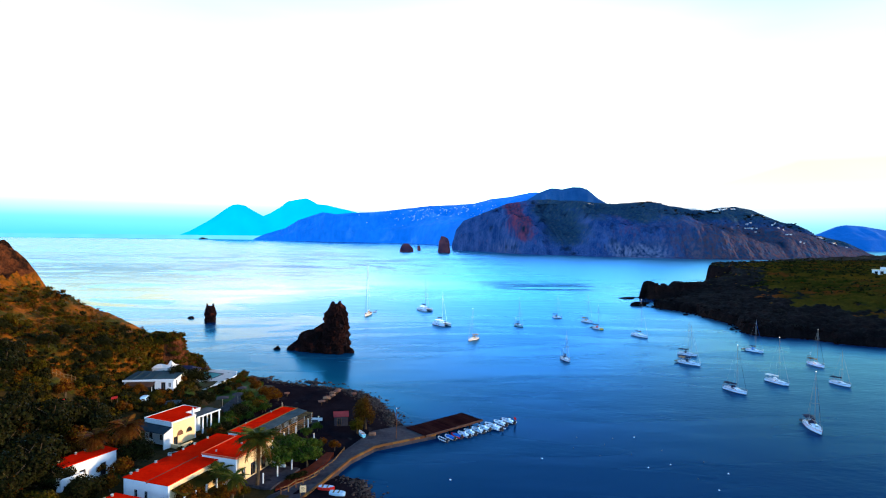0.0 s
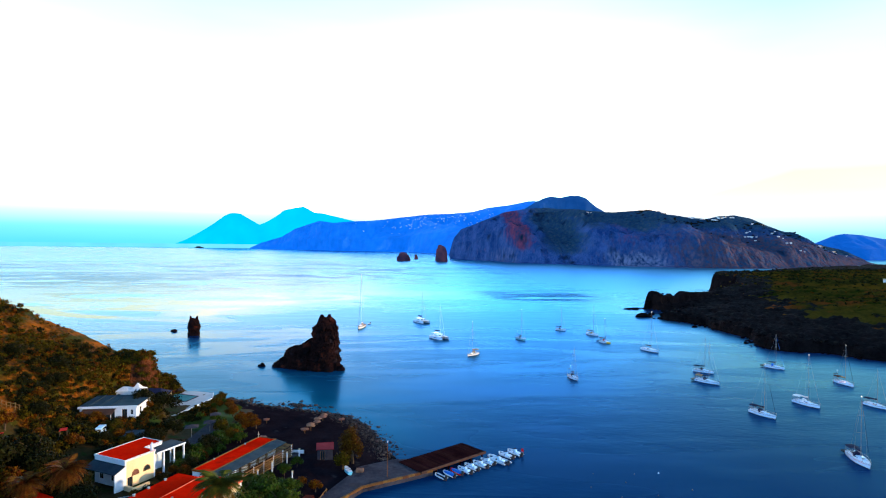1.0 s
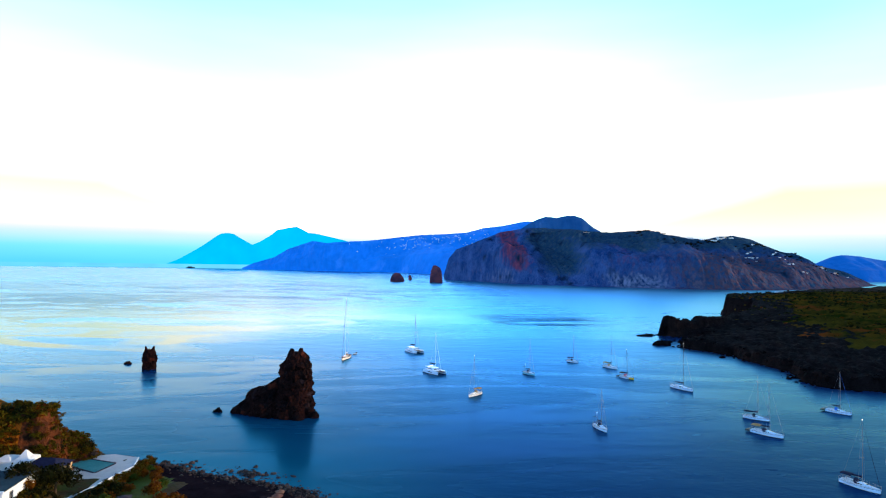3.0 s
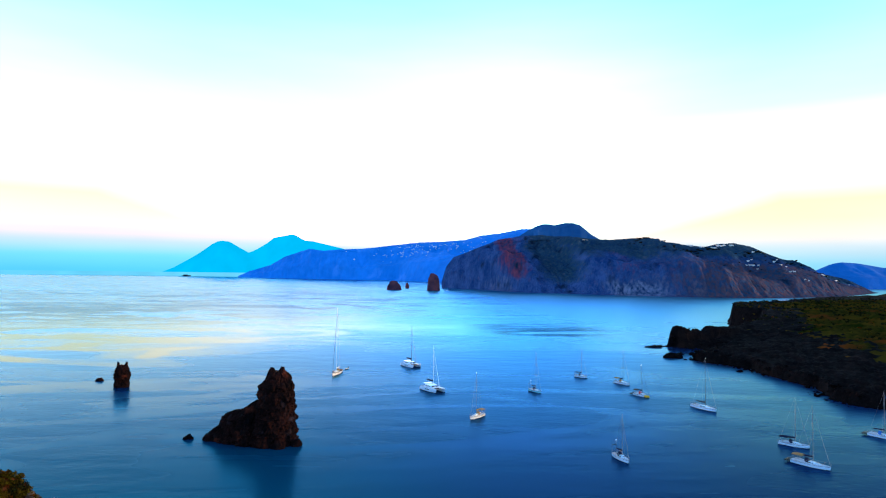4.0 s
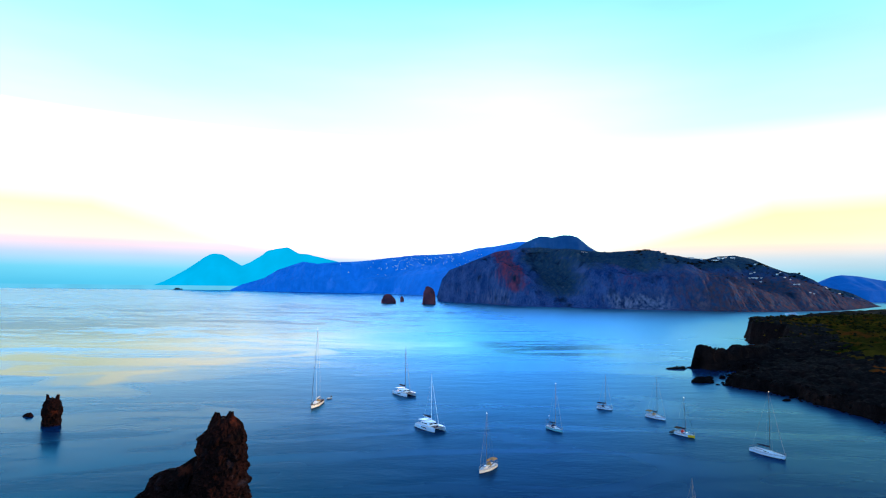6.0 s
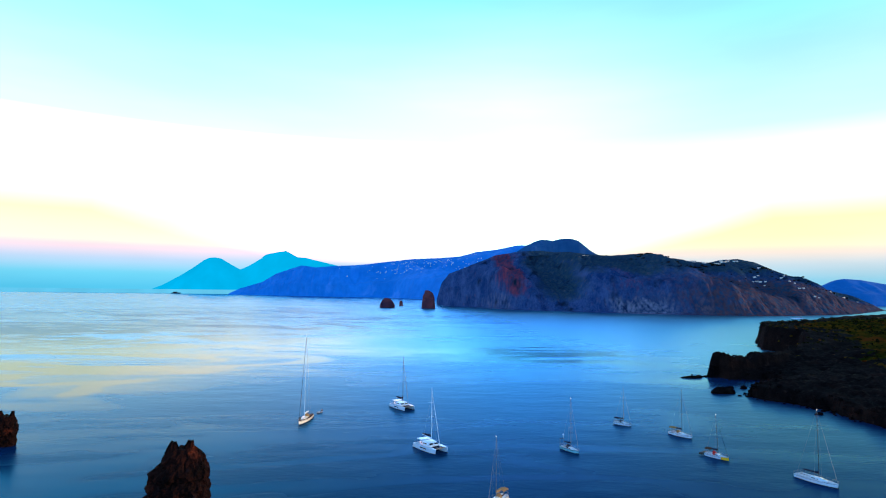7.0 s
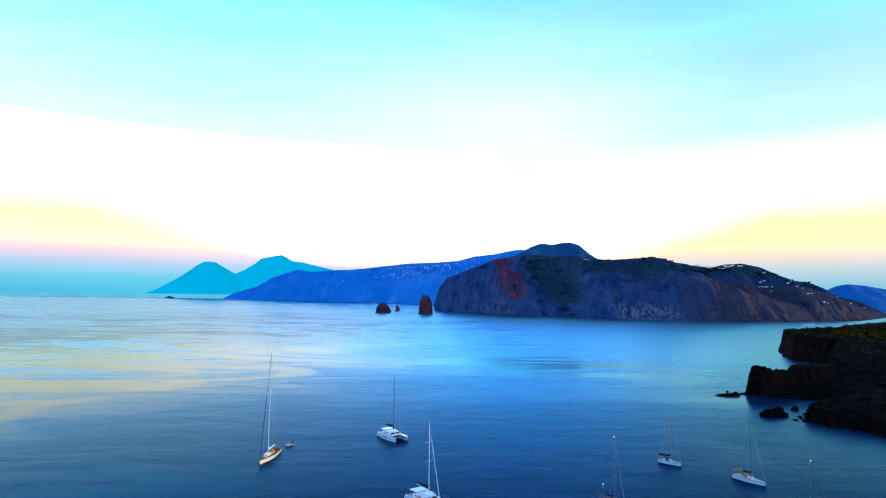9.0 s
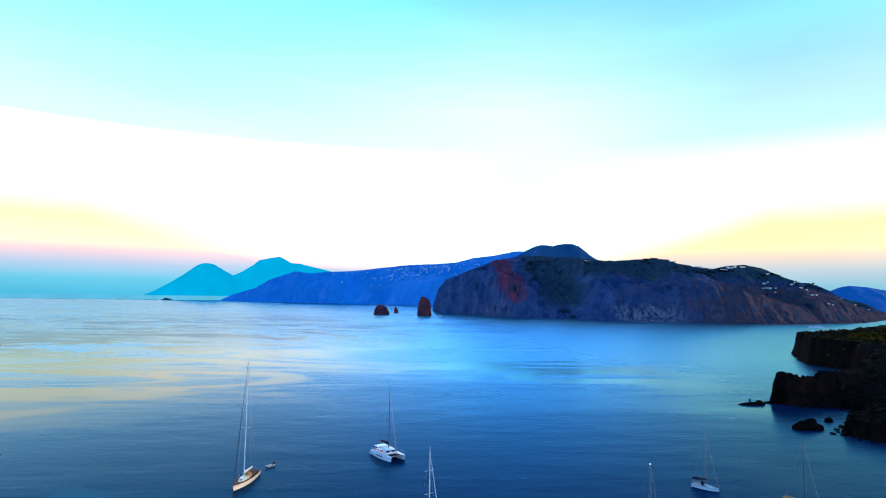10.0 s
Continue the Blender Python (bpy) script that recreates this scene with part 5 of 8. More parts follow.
thicket("garden_hedge", "rusty hedges below the pavilion", "leaf_rust", (-70, -57, 134, 147), 110, 0.22, 70, 0.5, 0.9, 23, court_at)
thicket("garden_hedge", "dark green hedges below the pavilion", "leaf_dark", (-70, -57, 134, 147), 110, 0.24, 70, 0.5, 1.0, 24, court_at)



def corner_at(x, y, r):
    return ground_z(x, y) if math.hypot(x + 63.0, y - 147.6) < 3.4 else None


thicket("garden_hedge", "olive hedges between pavilion and terrace", "leaf_olive", (-67, -59, 143, 151.5), 60, 0.22, 80, 0.6, 1.1, 25, corner_at)
thicket("garden_hedge", "dark hedges between pavilion and terrace", "leaf_dark", (-67, -59, 143, 151.5), 50, 0.24, 80, 0.6, 1.1, 26, corner_at)


def bluff_at(x, y, r):
    z = HZ[int(np.clip(y - 80, 0, 101)), int(np.clip(x + 140, 0, 99))]
    return z if z > 5.5 and not steep(x, y) and not (-75.5 < x < -62 and y < 158) and not (x > -72.5 and y > 165) else None


thicket("bluff_scrub", "olive and brown scrub on the bluff", "leaf_olive", (-82, -67, 150, 171), 640, 0.28, 60, 0.5, 1.2, 12, bluff_at)
thicket("bluff_scrub", "rusty scrub on the bluff", "leaf_rust", (-82, -67, 150, 170), 300, 0.28, 60, 0.5, 1.1, 13, bluff_at)




def face_at(x, y, r):
    z = ground_z(x, y)
    return z - 0.1 if 3.0 < z < 12.5 + 2 * r.rand() and x + 0.35 * (y - 166) > -76.5 else None


thicket("bluff_scrub", "olive bushes clinging to the bluff's face", "leaf_olive", (-78, -69, 160, 176), 260, 0.24, 80, 0.6, 1.2, 51, face_at)
thicket("bluff_scrub", "rust brown bushes clinging to the bluff's face", "leaf_rust", (-78, -69, 160, 176), 120, 0.22, 70, 0.5, 1.0, 52, face_at)


def terrace_at(x, y, r):
    """Planting that hides the terrace's outer wall."""
    d = float(edge_distance(np.array([x]), np.array([y]), [(-64.4, 147.6), (-60.4, 153.6), (-57.6, 168.5), (-58.4, 175.0)])[0])
    return 1.2 + r.uniform(0, 1.7) if d < 0.9 else None


thicket("terrace_hedge", "olive brown hedge along the terrace wall", "leaf_olive", (-66, -56, 146, 176), 330, 0.22, 70, 0.6, 1.0, 41, terrace_at)
thicket("terrace_hedge", "rusty hedge along the terrace wall", "leaf_rust", (-66, -56, 146, 176), 150, 0.22, 60, 0.5, 0.9, 42, terrace_at)


EX, EY = np.meshgrid(np.arange(180, 604, 2.0), np.arange(250, 722, 2.0))
EZ, ED = head_height(EX, EY), edge_distance(EX, EY, HEAD_NEAR)


def heath_at(x, y, r):
    iy, ix = int((y - 250) / 2), int((x - 180) / 2)
    dn = ED[iy, ix]
    if dn < 45 + 60 * r.rand() or x / max(y - 4, 1) > 1.1:
        return None
    z = EZ[iy, ix]
    return z - 0.1 if z > 5 else None


thicket("heath_scrub", "green low heath bushes on the headland", "leaf_olive", (180, 560, 250, 690), 1100, 0.55, 26, 0.8, 1.7, 4, heath_at, 0.55)
thicket("heath_scrub", "rusty low heath tufts on the headland", "leaf_rust", (180, 540, 250, 680), 400, 0.55, 26, 0.8, 1.6, 5, heath_at, 0.5)
thicket("heath_scrub", "dark low heath bushes on the headland", "leaf_dark", (180, 600, 260, 720), 2900, 0.55, 26, 0.8, 1.8, 6, heath_at, 0.55)


# ---------- stones of the shore ----------
def stones(name, line, count, spread, lo, hi, seed, label):
    r = np.random.RandomState(seed)
    t = (1 + 5 ** 0.5) / 2
    ico = np.array([(-1, t, 0), (1, t, 0), (-1, -t, 0), (1, -t, 0), (0, -1, t), (0, 1, t), (0, -1, -t), (0, 1, -t), (t, 0, -1), (t, 0, 1), (-t, 0, -1), (-t, 0, 1)]) / 1.9
    fc = np.array([(0, 11, 5), (0, 5, 1), (0, 1, 7), (0, 7, 10), (0, 10, 11), (1, 5, 9), (5, 11, 4), (11, 10, 2), (10, 7, 6), (7, 1, 8), (3, 9, 4), (3, 4, 2), (3, 2, 6), (3, 6, 8), (3, 8, 9), (4, 9, 5), (2, 4, 11), (6, 2, 10), (8, 6, 7), (9, 8, 1)])
    seg = np.array(line, float)
    ln = np.hypot(*(seg[1:] - seg[:-1]).T)
    b = Build()
    ks = r.choice(len(ln), count, p=ln / ln.sum())
    ps = seg[ks] + (seg[ks + 1] - seg[ks]) * r.rand(count, 1) + r.normal(size=(count, 2)) * spread
    gzs = land_height(ps[:, 0], ps[:, 1]) if line[0][0] < 50 else head_height(ps[:, 0], ps[:, 1])
    for p, gz_ in zip(ps, gzs):
        s = lo * (hi / lo) ** (r.rand() ** 2.2)
        v = ico * (1 + r.normal(size=(12, 1)) * 0.16) * s * r.uniform(0.6, 1.15, 3) * np.array([1, 1, 0.75])
        a = r.uniform(0, 6.28)
        v = v @ np.array([[math.cos(a), -math.sin(a), 0], [math.sin(a), math.cos(a), 0], [0, 0, 1]]).T
        z = max(float(gz_), -0.15)
        b.add(v + np.array([p[0], p[1], z + s * 0.12]), fc.tolist())
    return tagged(part(name, b, "stone" if line[0][0] < 50 else "lava"), label, "stones", kind="stuff")


stones("shore_stones", [(-8.5, 135), (-11.5, 146), (-14.5, 153), (-18.5, 161), (-24, 166.5), (-30, 169.5), (-42, 173), (-50, 176)], 2200, 1.6, 0.10, 0.50, 3, "dark lava boulders along the black beach")
stones("shore_stones", [(-12.5, 140), (-15.5, 150), (-21, 160), (-28, 166)], 700, 1.8, 0.08, 0.34, 4, "dark lava cobbles on the black beach")
stones("shore_stones", [(-17, 108), (-12, 105), (-10.5, 99), (-11.5, 92), (-14, 84)], 900, 1.3, 0.10, 0.42, 5, "dark cobbles beside the quay")
stones("shore_stones", [(-50, 176.5), (-57, 180.5), (-64, 180.5), (-69, 175.5)], 220, 1.3, 0.25, 1.0, 6, "black boulders below the pool terrace")
stones("shore_stones", [(134, 431), (141, 428), (148, 422), (165, 417), (164, 408), (150, 392), (133, 378), (131, 371), (140, 357), (145, 345), (144, 333), (146, 315), (146, 300), (141, 284), (139, 272), (145, 266), (160, 264), (168, 250)], 620, 2.2, 0.3, 1.5, 7, "black lava boulders along the headland")

stones("shore_stones", [(-47, 178.5), (-42, 177), (-36, 174.5), (-30, 172.5)], 90, 1.3, 0.2, 0.8, 8, "black boulders awash off the beach")
stones("shore_stones", [(-40, 176), (-35, 174)], 60, 0.8, 0.35, 0.95, 9, "black boulders awash off the beach")


# ---------- buildings ----------
def wall_grid(b, a0, a1, z0, z1, holes, at):
    """A wall in one piece round its openings (a0, a1, z0, z1). at(a, z, k): a corner on its outer (0) or inner (1) face."""
    xs = sorted({a0, a1, *[h[0] for h in holes], *[h[1] for h in holes]})
    zs = sorted({z0, z1, *[h[2] for h in holes], *[h[3] for h in holes]})
    nx, nz = len(xs) - 1, len(zs) - 1

    def solid(i, k):
        return 0 <= i < nx and 0 <= k < nz and not any(h[0] <= xs[i] and h[1] >= xs[i + 1] and h[2] <= zs[k] and h[3] >= zs[k + 1] for h in holes)

    def v(i, k, side):
        return (k * (nx + 1) + i) * 2 + side
    faces = []
    for i in range(nx):
        for k in range(nz):
            if not solid(i, k):
                continue
            faces += [(v(i, k, 0), v(i + 1, k, 0), v(i + 1, k + 1, 0), v(i, k + 1, 0)), (v(i, k + 1, 1), v(i + 1, k + 1, 1), v(i + 1, k, 1), v(i, k, 1))]
            for di, dk, p, q in ((-1, 0, (i, k + 1), (i, k)), (1, 0, (i + 1, k), (i + 1, k + 1)), (0, -1, (i, k), (i + 1, k)), (0, 1, (i + 1, k + 1), (i, k + 1))):
                if not solid(i + di, k + dk):
                    faces.append((v(*p, 0), v(*p, 1), v(*q, 1), v(*q, 0)))
    used = sorted({q for f in faces for q in f})
    verts = [at(xs[(q // 2) % (nx + 1)], zs[(q // 2) // (nx + 1)], q % 2) for q in used]
    back = {q: n for n, q in enumerate(used)}
    b.add(verts, [tuple(back[q] for q in f) for f in faces])


def shell(parent, x0, x1, y0, y1, z0, z1, mats="white", holes=None, th=0.28):
    """Four walls with openings: holes = {side: [(from, to, bottom, top, 'window' or 'door')]}; sides S, N, W, E."""
    holes = holes or {}
    for side in "SNWE":
        b = Build()
        hs = holes.get(side, [])
        if side in "SN":
            ya, yb = (y0, y0 + th) if side == "S" else (y1 - th, y1)
            wall_grid(b, x0, x1, z0, z1, hs, lambda a, z, k: (a, (ya, yb)[k], z))
        else:
            xa, xb = (x0, x0 + th) if side == "W" else (x1 - th, x1)
            wall_grid(b, y0 + th + 0.002, y1 - th - 0.002, z0, z1, hs, lambda a, z, k: ((xa, xb)[k], a, z))
        w = part("wall", b, mats if isinstance(mats, str) else mats.get(side, "white"), parent)
        for (a, c, lo, hi, kind) in hs:
            f, g = Build(), Build()
            t = 0.07

            def bx(bb, p, q, u, v, depth):
                if side in "SN":
                    s = ya + 0.10 if side == "S" else yb - 0.10 - depth
                    bb.box(p, q, s, s + depth, u, v)
                else:
                    s = xa + 0.10 if side == "W" else xb - 0.10 - depth
                    bb.box(s, s + depth, p, q, u, v)
            for p, q, u, v in ((a, a + t, lo, hi), (c - t, c, lo, hi), (a + t, c - t, hi - t, hi), (a + t, c - t, lo, lo + t), ((a + c) / 2 - t / 2, (a + c) / 2 + t / 2, lo + t, hi - t)):
                bx(f, p, q, u, v, 0.08)
            bx(g, a + t, c - t, lo + t, hi - t, 0.03)
            fr = part("door" if kind == "door" else "window", f, "timber" if kind == "door" else "white", parent)
            part("pane", g, "glass", fr)


def flat_roof(parent, poly, z, red="red_roof", rim=0.24, up=0.16, rim_mat="white", over=0.0):
    """A red slab inside a pale raised rim. poly counter-clockwise."""
    b = Build()
    b.slab(poly, z - 0.12, z)
    r = part("roof", b, red, parent)
    if rim:
        n = len(poly)
        cx, cy = sum(p[0] for p in poly) / n, sum(p[1] for p in poly) / n
        for i in range(n):
            (ax, ay), (bx_, by_) = poly[i], poly[(i + 1) % n]
            l = math.hypot(bx_ - ax, by_ - ay)
            m = pose(ax, ay, 0, 0, 0, math.degrees(math.atan2(by_ - ay, bx_ - ax)))
            e = Build()
            e.box(-0.03 if i % 2 else rim + 0.005, l + 0.03 if i % 2 else l - rim - 0.005, 0.0, rim, z - 0.25, z + up, m, 0.02)
            part("rim", e, rim_mat, r)
    return r


def vent(parent, x, y, z, s=0.45):
    s *= 0.7
    b = Build()
    b.box(x - s / 2, x + s / 2, y - s / 2, y + s / 2, z, z + 0.26, None, 0.02)
    b.box(x - s * 0.62, x + s * 0.62, y - s * 0.62, y + s * 0.62, z + 0.27, z + 0.33, None, 0.015)
    v = part("roof_vent", b, "pale_paving", parent)
    g = Build()
    g.box(x - s / 2 - 0.012, x + s / 2 + 0.012, y - s * 0.3, y + s * 0.3, z + 0.08, z + 0.2)
    part("louvre", g, "black", v)


def post(parent, x, y, z0, z1, w=0.24, mat="white", name="post"):
    b = Build()
    b.box(x - w / 2, x + w / 2, y - w / 2, y + w / 2, z0, z1, None, 0.02)
    return part(name, b, mat, parent)


# house with the notched red roof, arches and a pergola
gz = 2.3
h1 = thing("house", pose(-51.2, 115.3, gz, 0, 0, -23), "white house with notched red flat roof and grey pergola", "house", "hotel houses")
# east wall in cream: the sun's warmth is put into its colour
shell(h1, -7.3, 0, 0, 5.9, -0.6, 4.75, {"S": "white", "N": "white", "W": "white", "E": "cream"}, {"E": [(0.5, 1.5, -0.2, 1.9, "door")], "S": [(-6.2, -5.2, 1.0, 2.2, "window"), (-3.4, -2.4, 1.0, 2.2, "window")]})
shell(h1, -7.3, -2.7, 6.0, 9.6, -0.6, 4.75, "white", {"E": [(7.2, 8.2, 0.2, 2.3, "door")]})
flat_roof(h1, [(-7.35, -0.05), (0.05, -0.05), (0.05, 5.95), (-2.65, 5.95), (-2.65, 9.65), (-7.35, 9.65)], 4.9, rim=0.15, up=0.07)
for k, ay in enumerate((2.0, 4.2)):          # two arched windows in the sunny wall
    b, g = Build(), Build()
    arc = [(0.62 * math.cos(a), 0.75 * math.sin(a)) for a in np.linspace(0, math.pi, 13)]
    ring = [(0.012, ay + p * 1.16, 2.05 + q * 1.16) for p, q in arc] + [(0.012, ay + p, 2.05 + q) for p, q in reversed(arc)]
    n = len(ring)
    b.add(ring + [(0.07, p, q) for _, p, q in ring], [tuple(range(n, 2 * n))] + [(i, (i + 1) % n, n + (i + 1) % n, n + i) for i in range(n)])
    b.box(0.012, 0.07, ay - 0.72, ay + 0.72, 1.93, 2.04)
    w = part("arched_window", b, "timber", h1)
    g.add([(0.02, ay + p, 2.05 + q) for p, q in arc], [tuple(range(13))])
    part("pane", g, "glass" if k else "thatch", w)
b = Build()
b.add([(-7.4, -2.0, 3.15), (0.1, -2.0, 3.15), (0.1, -0.02, 3.95), (-7.4, -0.02, 3.95), (-7.4, -2.0, 3.27), (0.1, -2.0, 3.27), (0.1, -0.02, 4.07), (-7.4, -0.02, 4.07)], [(3, 2, 1, 0), (4, 5, 6, 7), (0, 1, 5, 4), (1, 2, 6, 5), (2, 3, 7, 6), (3, 0, 4, 7)])
part("lean_to_roof", b, "grey_roof", h1)
b = Build()
b.add([(-0.12, -1.9, -0.5), (0.06, -1.9, -0.5), (0.06, -0.02, -0.5), (-0.12, -0.02, -0.5), (-0.12, -1.9, 3.12), (0.06, -1.9, 3.12), (0.06, -0.02, 3.88), (-0.12, -0.02, 3.88)], [(3, 2, 1, 0), (4, 5, 6, 7), (0, 1, 5, 4), (1, 2, 6, 5), (2, 3, 7, 6), (3, 0, 4, 7)])
part("lean_to_wall", b, "white", h1)
b = Build()
b.box(-3.4, 0.25, 6.0, 12.3, 4.15, 4.30)
perg = part("pergola_roof", b, "grey_roof", h1)
b = Build()
b.box(0.26, 0.36, 6.0, 12.3, 4.1, 4.36)
part("fascia", b, "white", perg)
for ay in (7.6, 9.8, 12.0):
    post(h1, 0.1, ay, -0.8, 4.14, 0.26)
    if ay > 10:
        post(h1, -3.2, ay, -0.8, 4.14, 0.2)
b = Build()
b.tube([(-0.35, 5.5, 4.9), (-0.35, 5.5, 5.75), (-0.35, 5.5, 6.0), (-0.35, 5.5, 6.35)], [0.26, 0.26, 0.2, 0.02], 12)
part("chimney", b, "white", h1)
# white porch wall, tinted cream for the same sunlight
b = Build()
b.box(0.3, 2.2, -0.4, 0.1, -0.9, 0.9, None, 0.03)
b.box(1.9, 2.25, -0.4, 3.0, -0.9, 0.8, None, 0.03)
part("porch_wall", b, "cream", h1)

# long red-roofed house by the beach, with a slatted veranda
h2 = thing("house", pose(-42.0, 119.9, 1.2, 0, 0, -18.8), "long low white house with red roof and slatted veranda", "house", "hotel houses")
shell(h2, 0, 3.9, 0, 18.4, -0.6, 2.75, "white", {"S": [(1.2, 3.2, 0.9, 2.1, "window")], "E": [(2 + 2.6 * k, 3.0 + 2.6 * k, 0.0, 2.1, "door") for k in range(6)]})
flat_roof(h2, [(-0.1, -0.1), (4.0, -0.1), (4.0, 18.5), (-0.1, 18.5)], 2.92, up=0.10, rim=0.2, rim_mat="kerb")
b = Build()
b.add([(4.02, -0.1, 2.86), (6.4, -0.1, 2.5), (6.4, 18.5, 2.5), (4.02, 18.5, 2.86), (4.02, -0.1, 2.94), (6.4, -0.1, 2.58), (6.4, 18.5, 2.58), (4.02, 18.5, 2.94)], [(3, 2, 1, 0), (4, 5, 6, 7), (0, 1, 5, 4), (1, 2, 6, 5), (2, 3, 7, 6), (3, 0, 4, 7)])
part("veranda_roof", b, "grey_roof", h2)
for k in range(32):
    b = Build()
    b.box(5.9, 8.0, 0.2 + k * 0.58, 0.32 + k * 0.58, 2.30, 2.42)
    part("slat", b, "timber", h2)
for k in range(7):
    post(h2, 7.8, 0.5 + k * 2.95, -0.6, 2.29, 0.14)
for k in range(5):
    b = Build()
    b.box(7.86, 7.92, 0.3, 18.3, 0.15 + 0.42 * k, 0.33 + 0.42 * k)
    part("rail", b, "timber", h2)
for k in range(2):
    vent(h2, 0.35, 5.0 + k * 8.6, 2.93, 0.22)
b = Build()
b.tube([(0.2, 17.9, 2.9), (0.2, 17.9, 4.1)], 0.05, 6)
b.box(-0.05, 0.45, 17.86, 17.94, 3.6, 3.66)
part("aerial", b, "steel", h2)

# big front house: two red roofs, white gable, sunlight painted cream on the east side
h3 = thing("house", pose(-48.6, 94.1, 1.6, 0, 0, -17.6), "large white hotel house with stepped red roofs", "house", "hotel houses")
shell(h3, 0, 8.7, 0, 11.0, -0.6, 3.75, {"S": "white", "E": "cream", "W": "white", "N": "white"}, {"S": [(2.0, 2.7, 1.0, 2.3, "window"), (4.0, 4.7, 1.0, 2.3, "window")], "E": [(2.0, 3.0, 0, 2.1, "door"), (5.0, 6.0, 0, 2.1, "door")]})
flat_roof(h3, [(-0.1, -0.1), (4.55, -0.1), (4.55, 11.1), (-0.1, 11.1)], 3.92, up=0.05, rim=0.0)
b = Build()
b.box(4.55, 4.72, -0.1, 11.1, 3.6, 3.90)
part("gutter", b, "awning", h3)
flat_roof(h3, [(4.72, -0.1), (8.8, -0.1), (8.8, 11.1), (4.72, 11.1)], 3.86, rim=0.0)
shell(h3, 5.4, 12.4, 11.1, 21.5, -0.6, 4.35, {"S": "white", "E": "cream", "W": "white", "N": "white"}, {"E": [(12.5, 13.6, 0.2, 2.2, "window"), (15.0, 16.4, 0.0, 2.2, "door"), (18.0, 19.4, 0.0, 2.2, "door")], "S": [(10.2, 11.4, 0.8, 2.1, "window")]})
flat_roof(h3, [(5.3, 11.0), (12.5, 11.0), (12.5, 21.6), (5.3, 21.6)], 4.5, rim=0.16, up=0.05, rim_mat="red_edge")
shell(h3, 0, 5.3, 11.1, 21.5, -0.6, 3.75, "white", {"W": [(13 + 2.5 * k, 14 + 2.5 * k, 0.9, 2.1, "window") for k in range(3)]})
flat_roof(h3, [(-0.1, 11.1), (5.25, 11.1), (5.25, 21.6), (-0.1, 21.6)], 3.92, rim=0.0)
b = Build()
b.add([(8.82, 0.4, 2.9), (11.3, 0.4, 2.3), (11.3, 8.4, 2.3), (8.82, 8.4, 2.9), (8.82, 0.4, 2.98), (11.3, 0.4, 2.38), (11.3, 8.4, 2.38), (8.82, 8.4, 2.98)], [(3, 2, 1, 0), (4, 5, 6, 7), (0, 1, 5, 4), (1, 2, 6, 5), (2, 3, 7, 6), (3, 0, 4, 7)])
part("veranda_roof", b, "heath", h3)
for k in range(4):
    post(h3, 11.1, 0.7 + 2.4 * k, -0.6, 2.29, 0.22)
for ay in (1.2, 2.4, 6.2, 9.4, 12.4, 15.2, 18.6):
    vent(h3, 0.25, ay, 3.93, 0.42)
for ax, ay in ((7.3, 12.4), (11.0, 14.2), (11.2, 14.9), (9.0, 17.0)):
    vent(h3, ax, ay, 4.51, 0.3)
b = Build()
b.box(-1.6, -1.35, 4, 26, -0.6, 1.0, None, 0.03)
gw = part("garden_wall", b, "white", h3)
for k in range(12):
    b = Build()
    b.tube([(-1.47, 4.5 + k * 1.9, 1.0), (-1.47, 4.5 + k * 1.9, 1.9)], 0.05, 6)
    part("baluster", b, "white", gw)
b = Build()
b.tube([(-1.47, 4.3, 1.9), (-1.47, 25.6, 1.9)], 0.06, 6)
part("handrail", b, "white", gw)
b = Build()
b.box(12.5, 18.5, 12.0, 21.0, -0.7, -0.05)
part("terrace", b, "concrete", h3)
for ax, ay in ((16.2, 13.2), (16.8, 16.5), (17.4, 20.0), (13.6, 20.8)):
    post(h3, ax, ay, -0.06, 1.7, 0.2)
b = Build()
b.box(13.0, 15.8, 20.2, 20.5, -0.05, 0.8, None, 0.03)
part("terrace_wall", b, "white", h3)

h4 = thing("house", pose(-61.3, 95.3, 3.5, 0, 0, -24.5), "low white house with worn red roof and vents", "house", "hotel houses")
shell(h4, 0, 3.9, 0, 8.8, -1.0, 3.45, "white", {"S": [(1.4, 2.4, 0.8, 2.0, "window")], "E": [(2.5, 3.5, 0.0, 2.1, "door"), (6.0, 7.0, 0.0, 2.1, "door")]})
flat_roof(h4, [(-0.15, -0.15), (4.05, -0.15), (4.05, 8.95), (-0.15, 8.95)], 3.6, rim=0.0)
for ay in (1.0, 4.2, 5.8, 8.0):
    vent(h4, 0.25, ay, 3.61, 0.42)
vent(h4, 1.5, 0.6, 3.61, 0.42)
b = Build()
b.box(4.3, 5.6, -1.4, -1.1, -1.0, 2.4, None, 0.03)
b.box(5.3, 5.6, -1.1, 2.2, -1.0, 2.4, None, 0.03)
part("yard_wall", b, "white", h4)

h5 = thing("house", pose(-51.6, 75.6, 2.0, 0, 0, -17.6), "white house with plain red roof and white vents", "house", "hotel houses")
shell(h5, 0, 7.4, 0, 14.6, -1.0, 2.9, "white", {"E": [(3, 4, 0, 2.1, "door"), (8, 9, 0, 2.1, "door")]})
flat_roof(h5, [(-0.1, -0.1), (7.5, -0.1), (7.5, 14.7), (-0.1, 14.7)], 3.05, rim=0.0)
for ay in (4.0, 9.0, 12.2, 13.6):
    vent(h5, 0.4, ay, 3.06, 0.42)

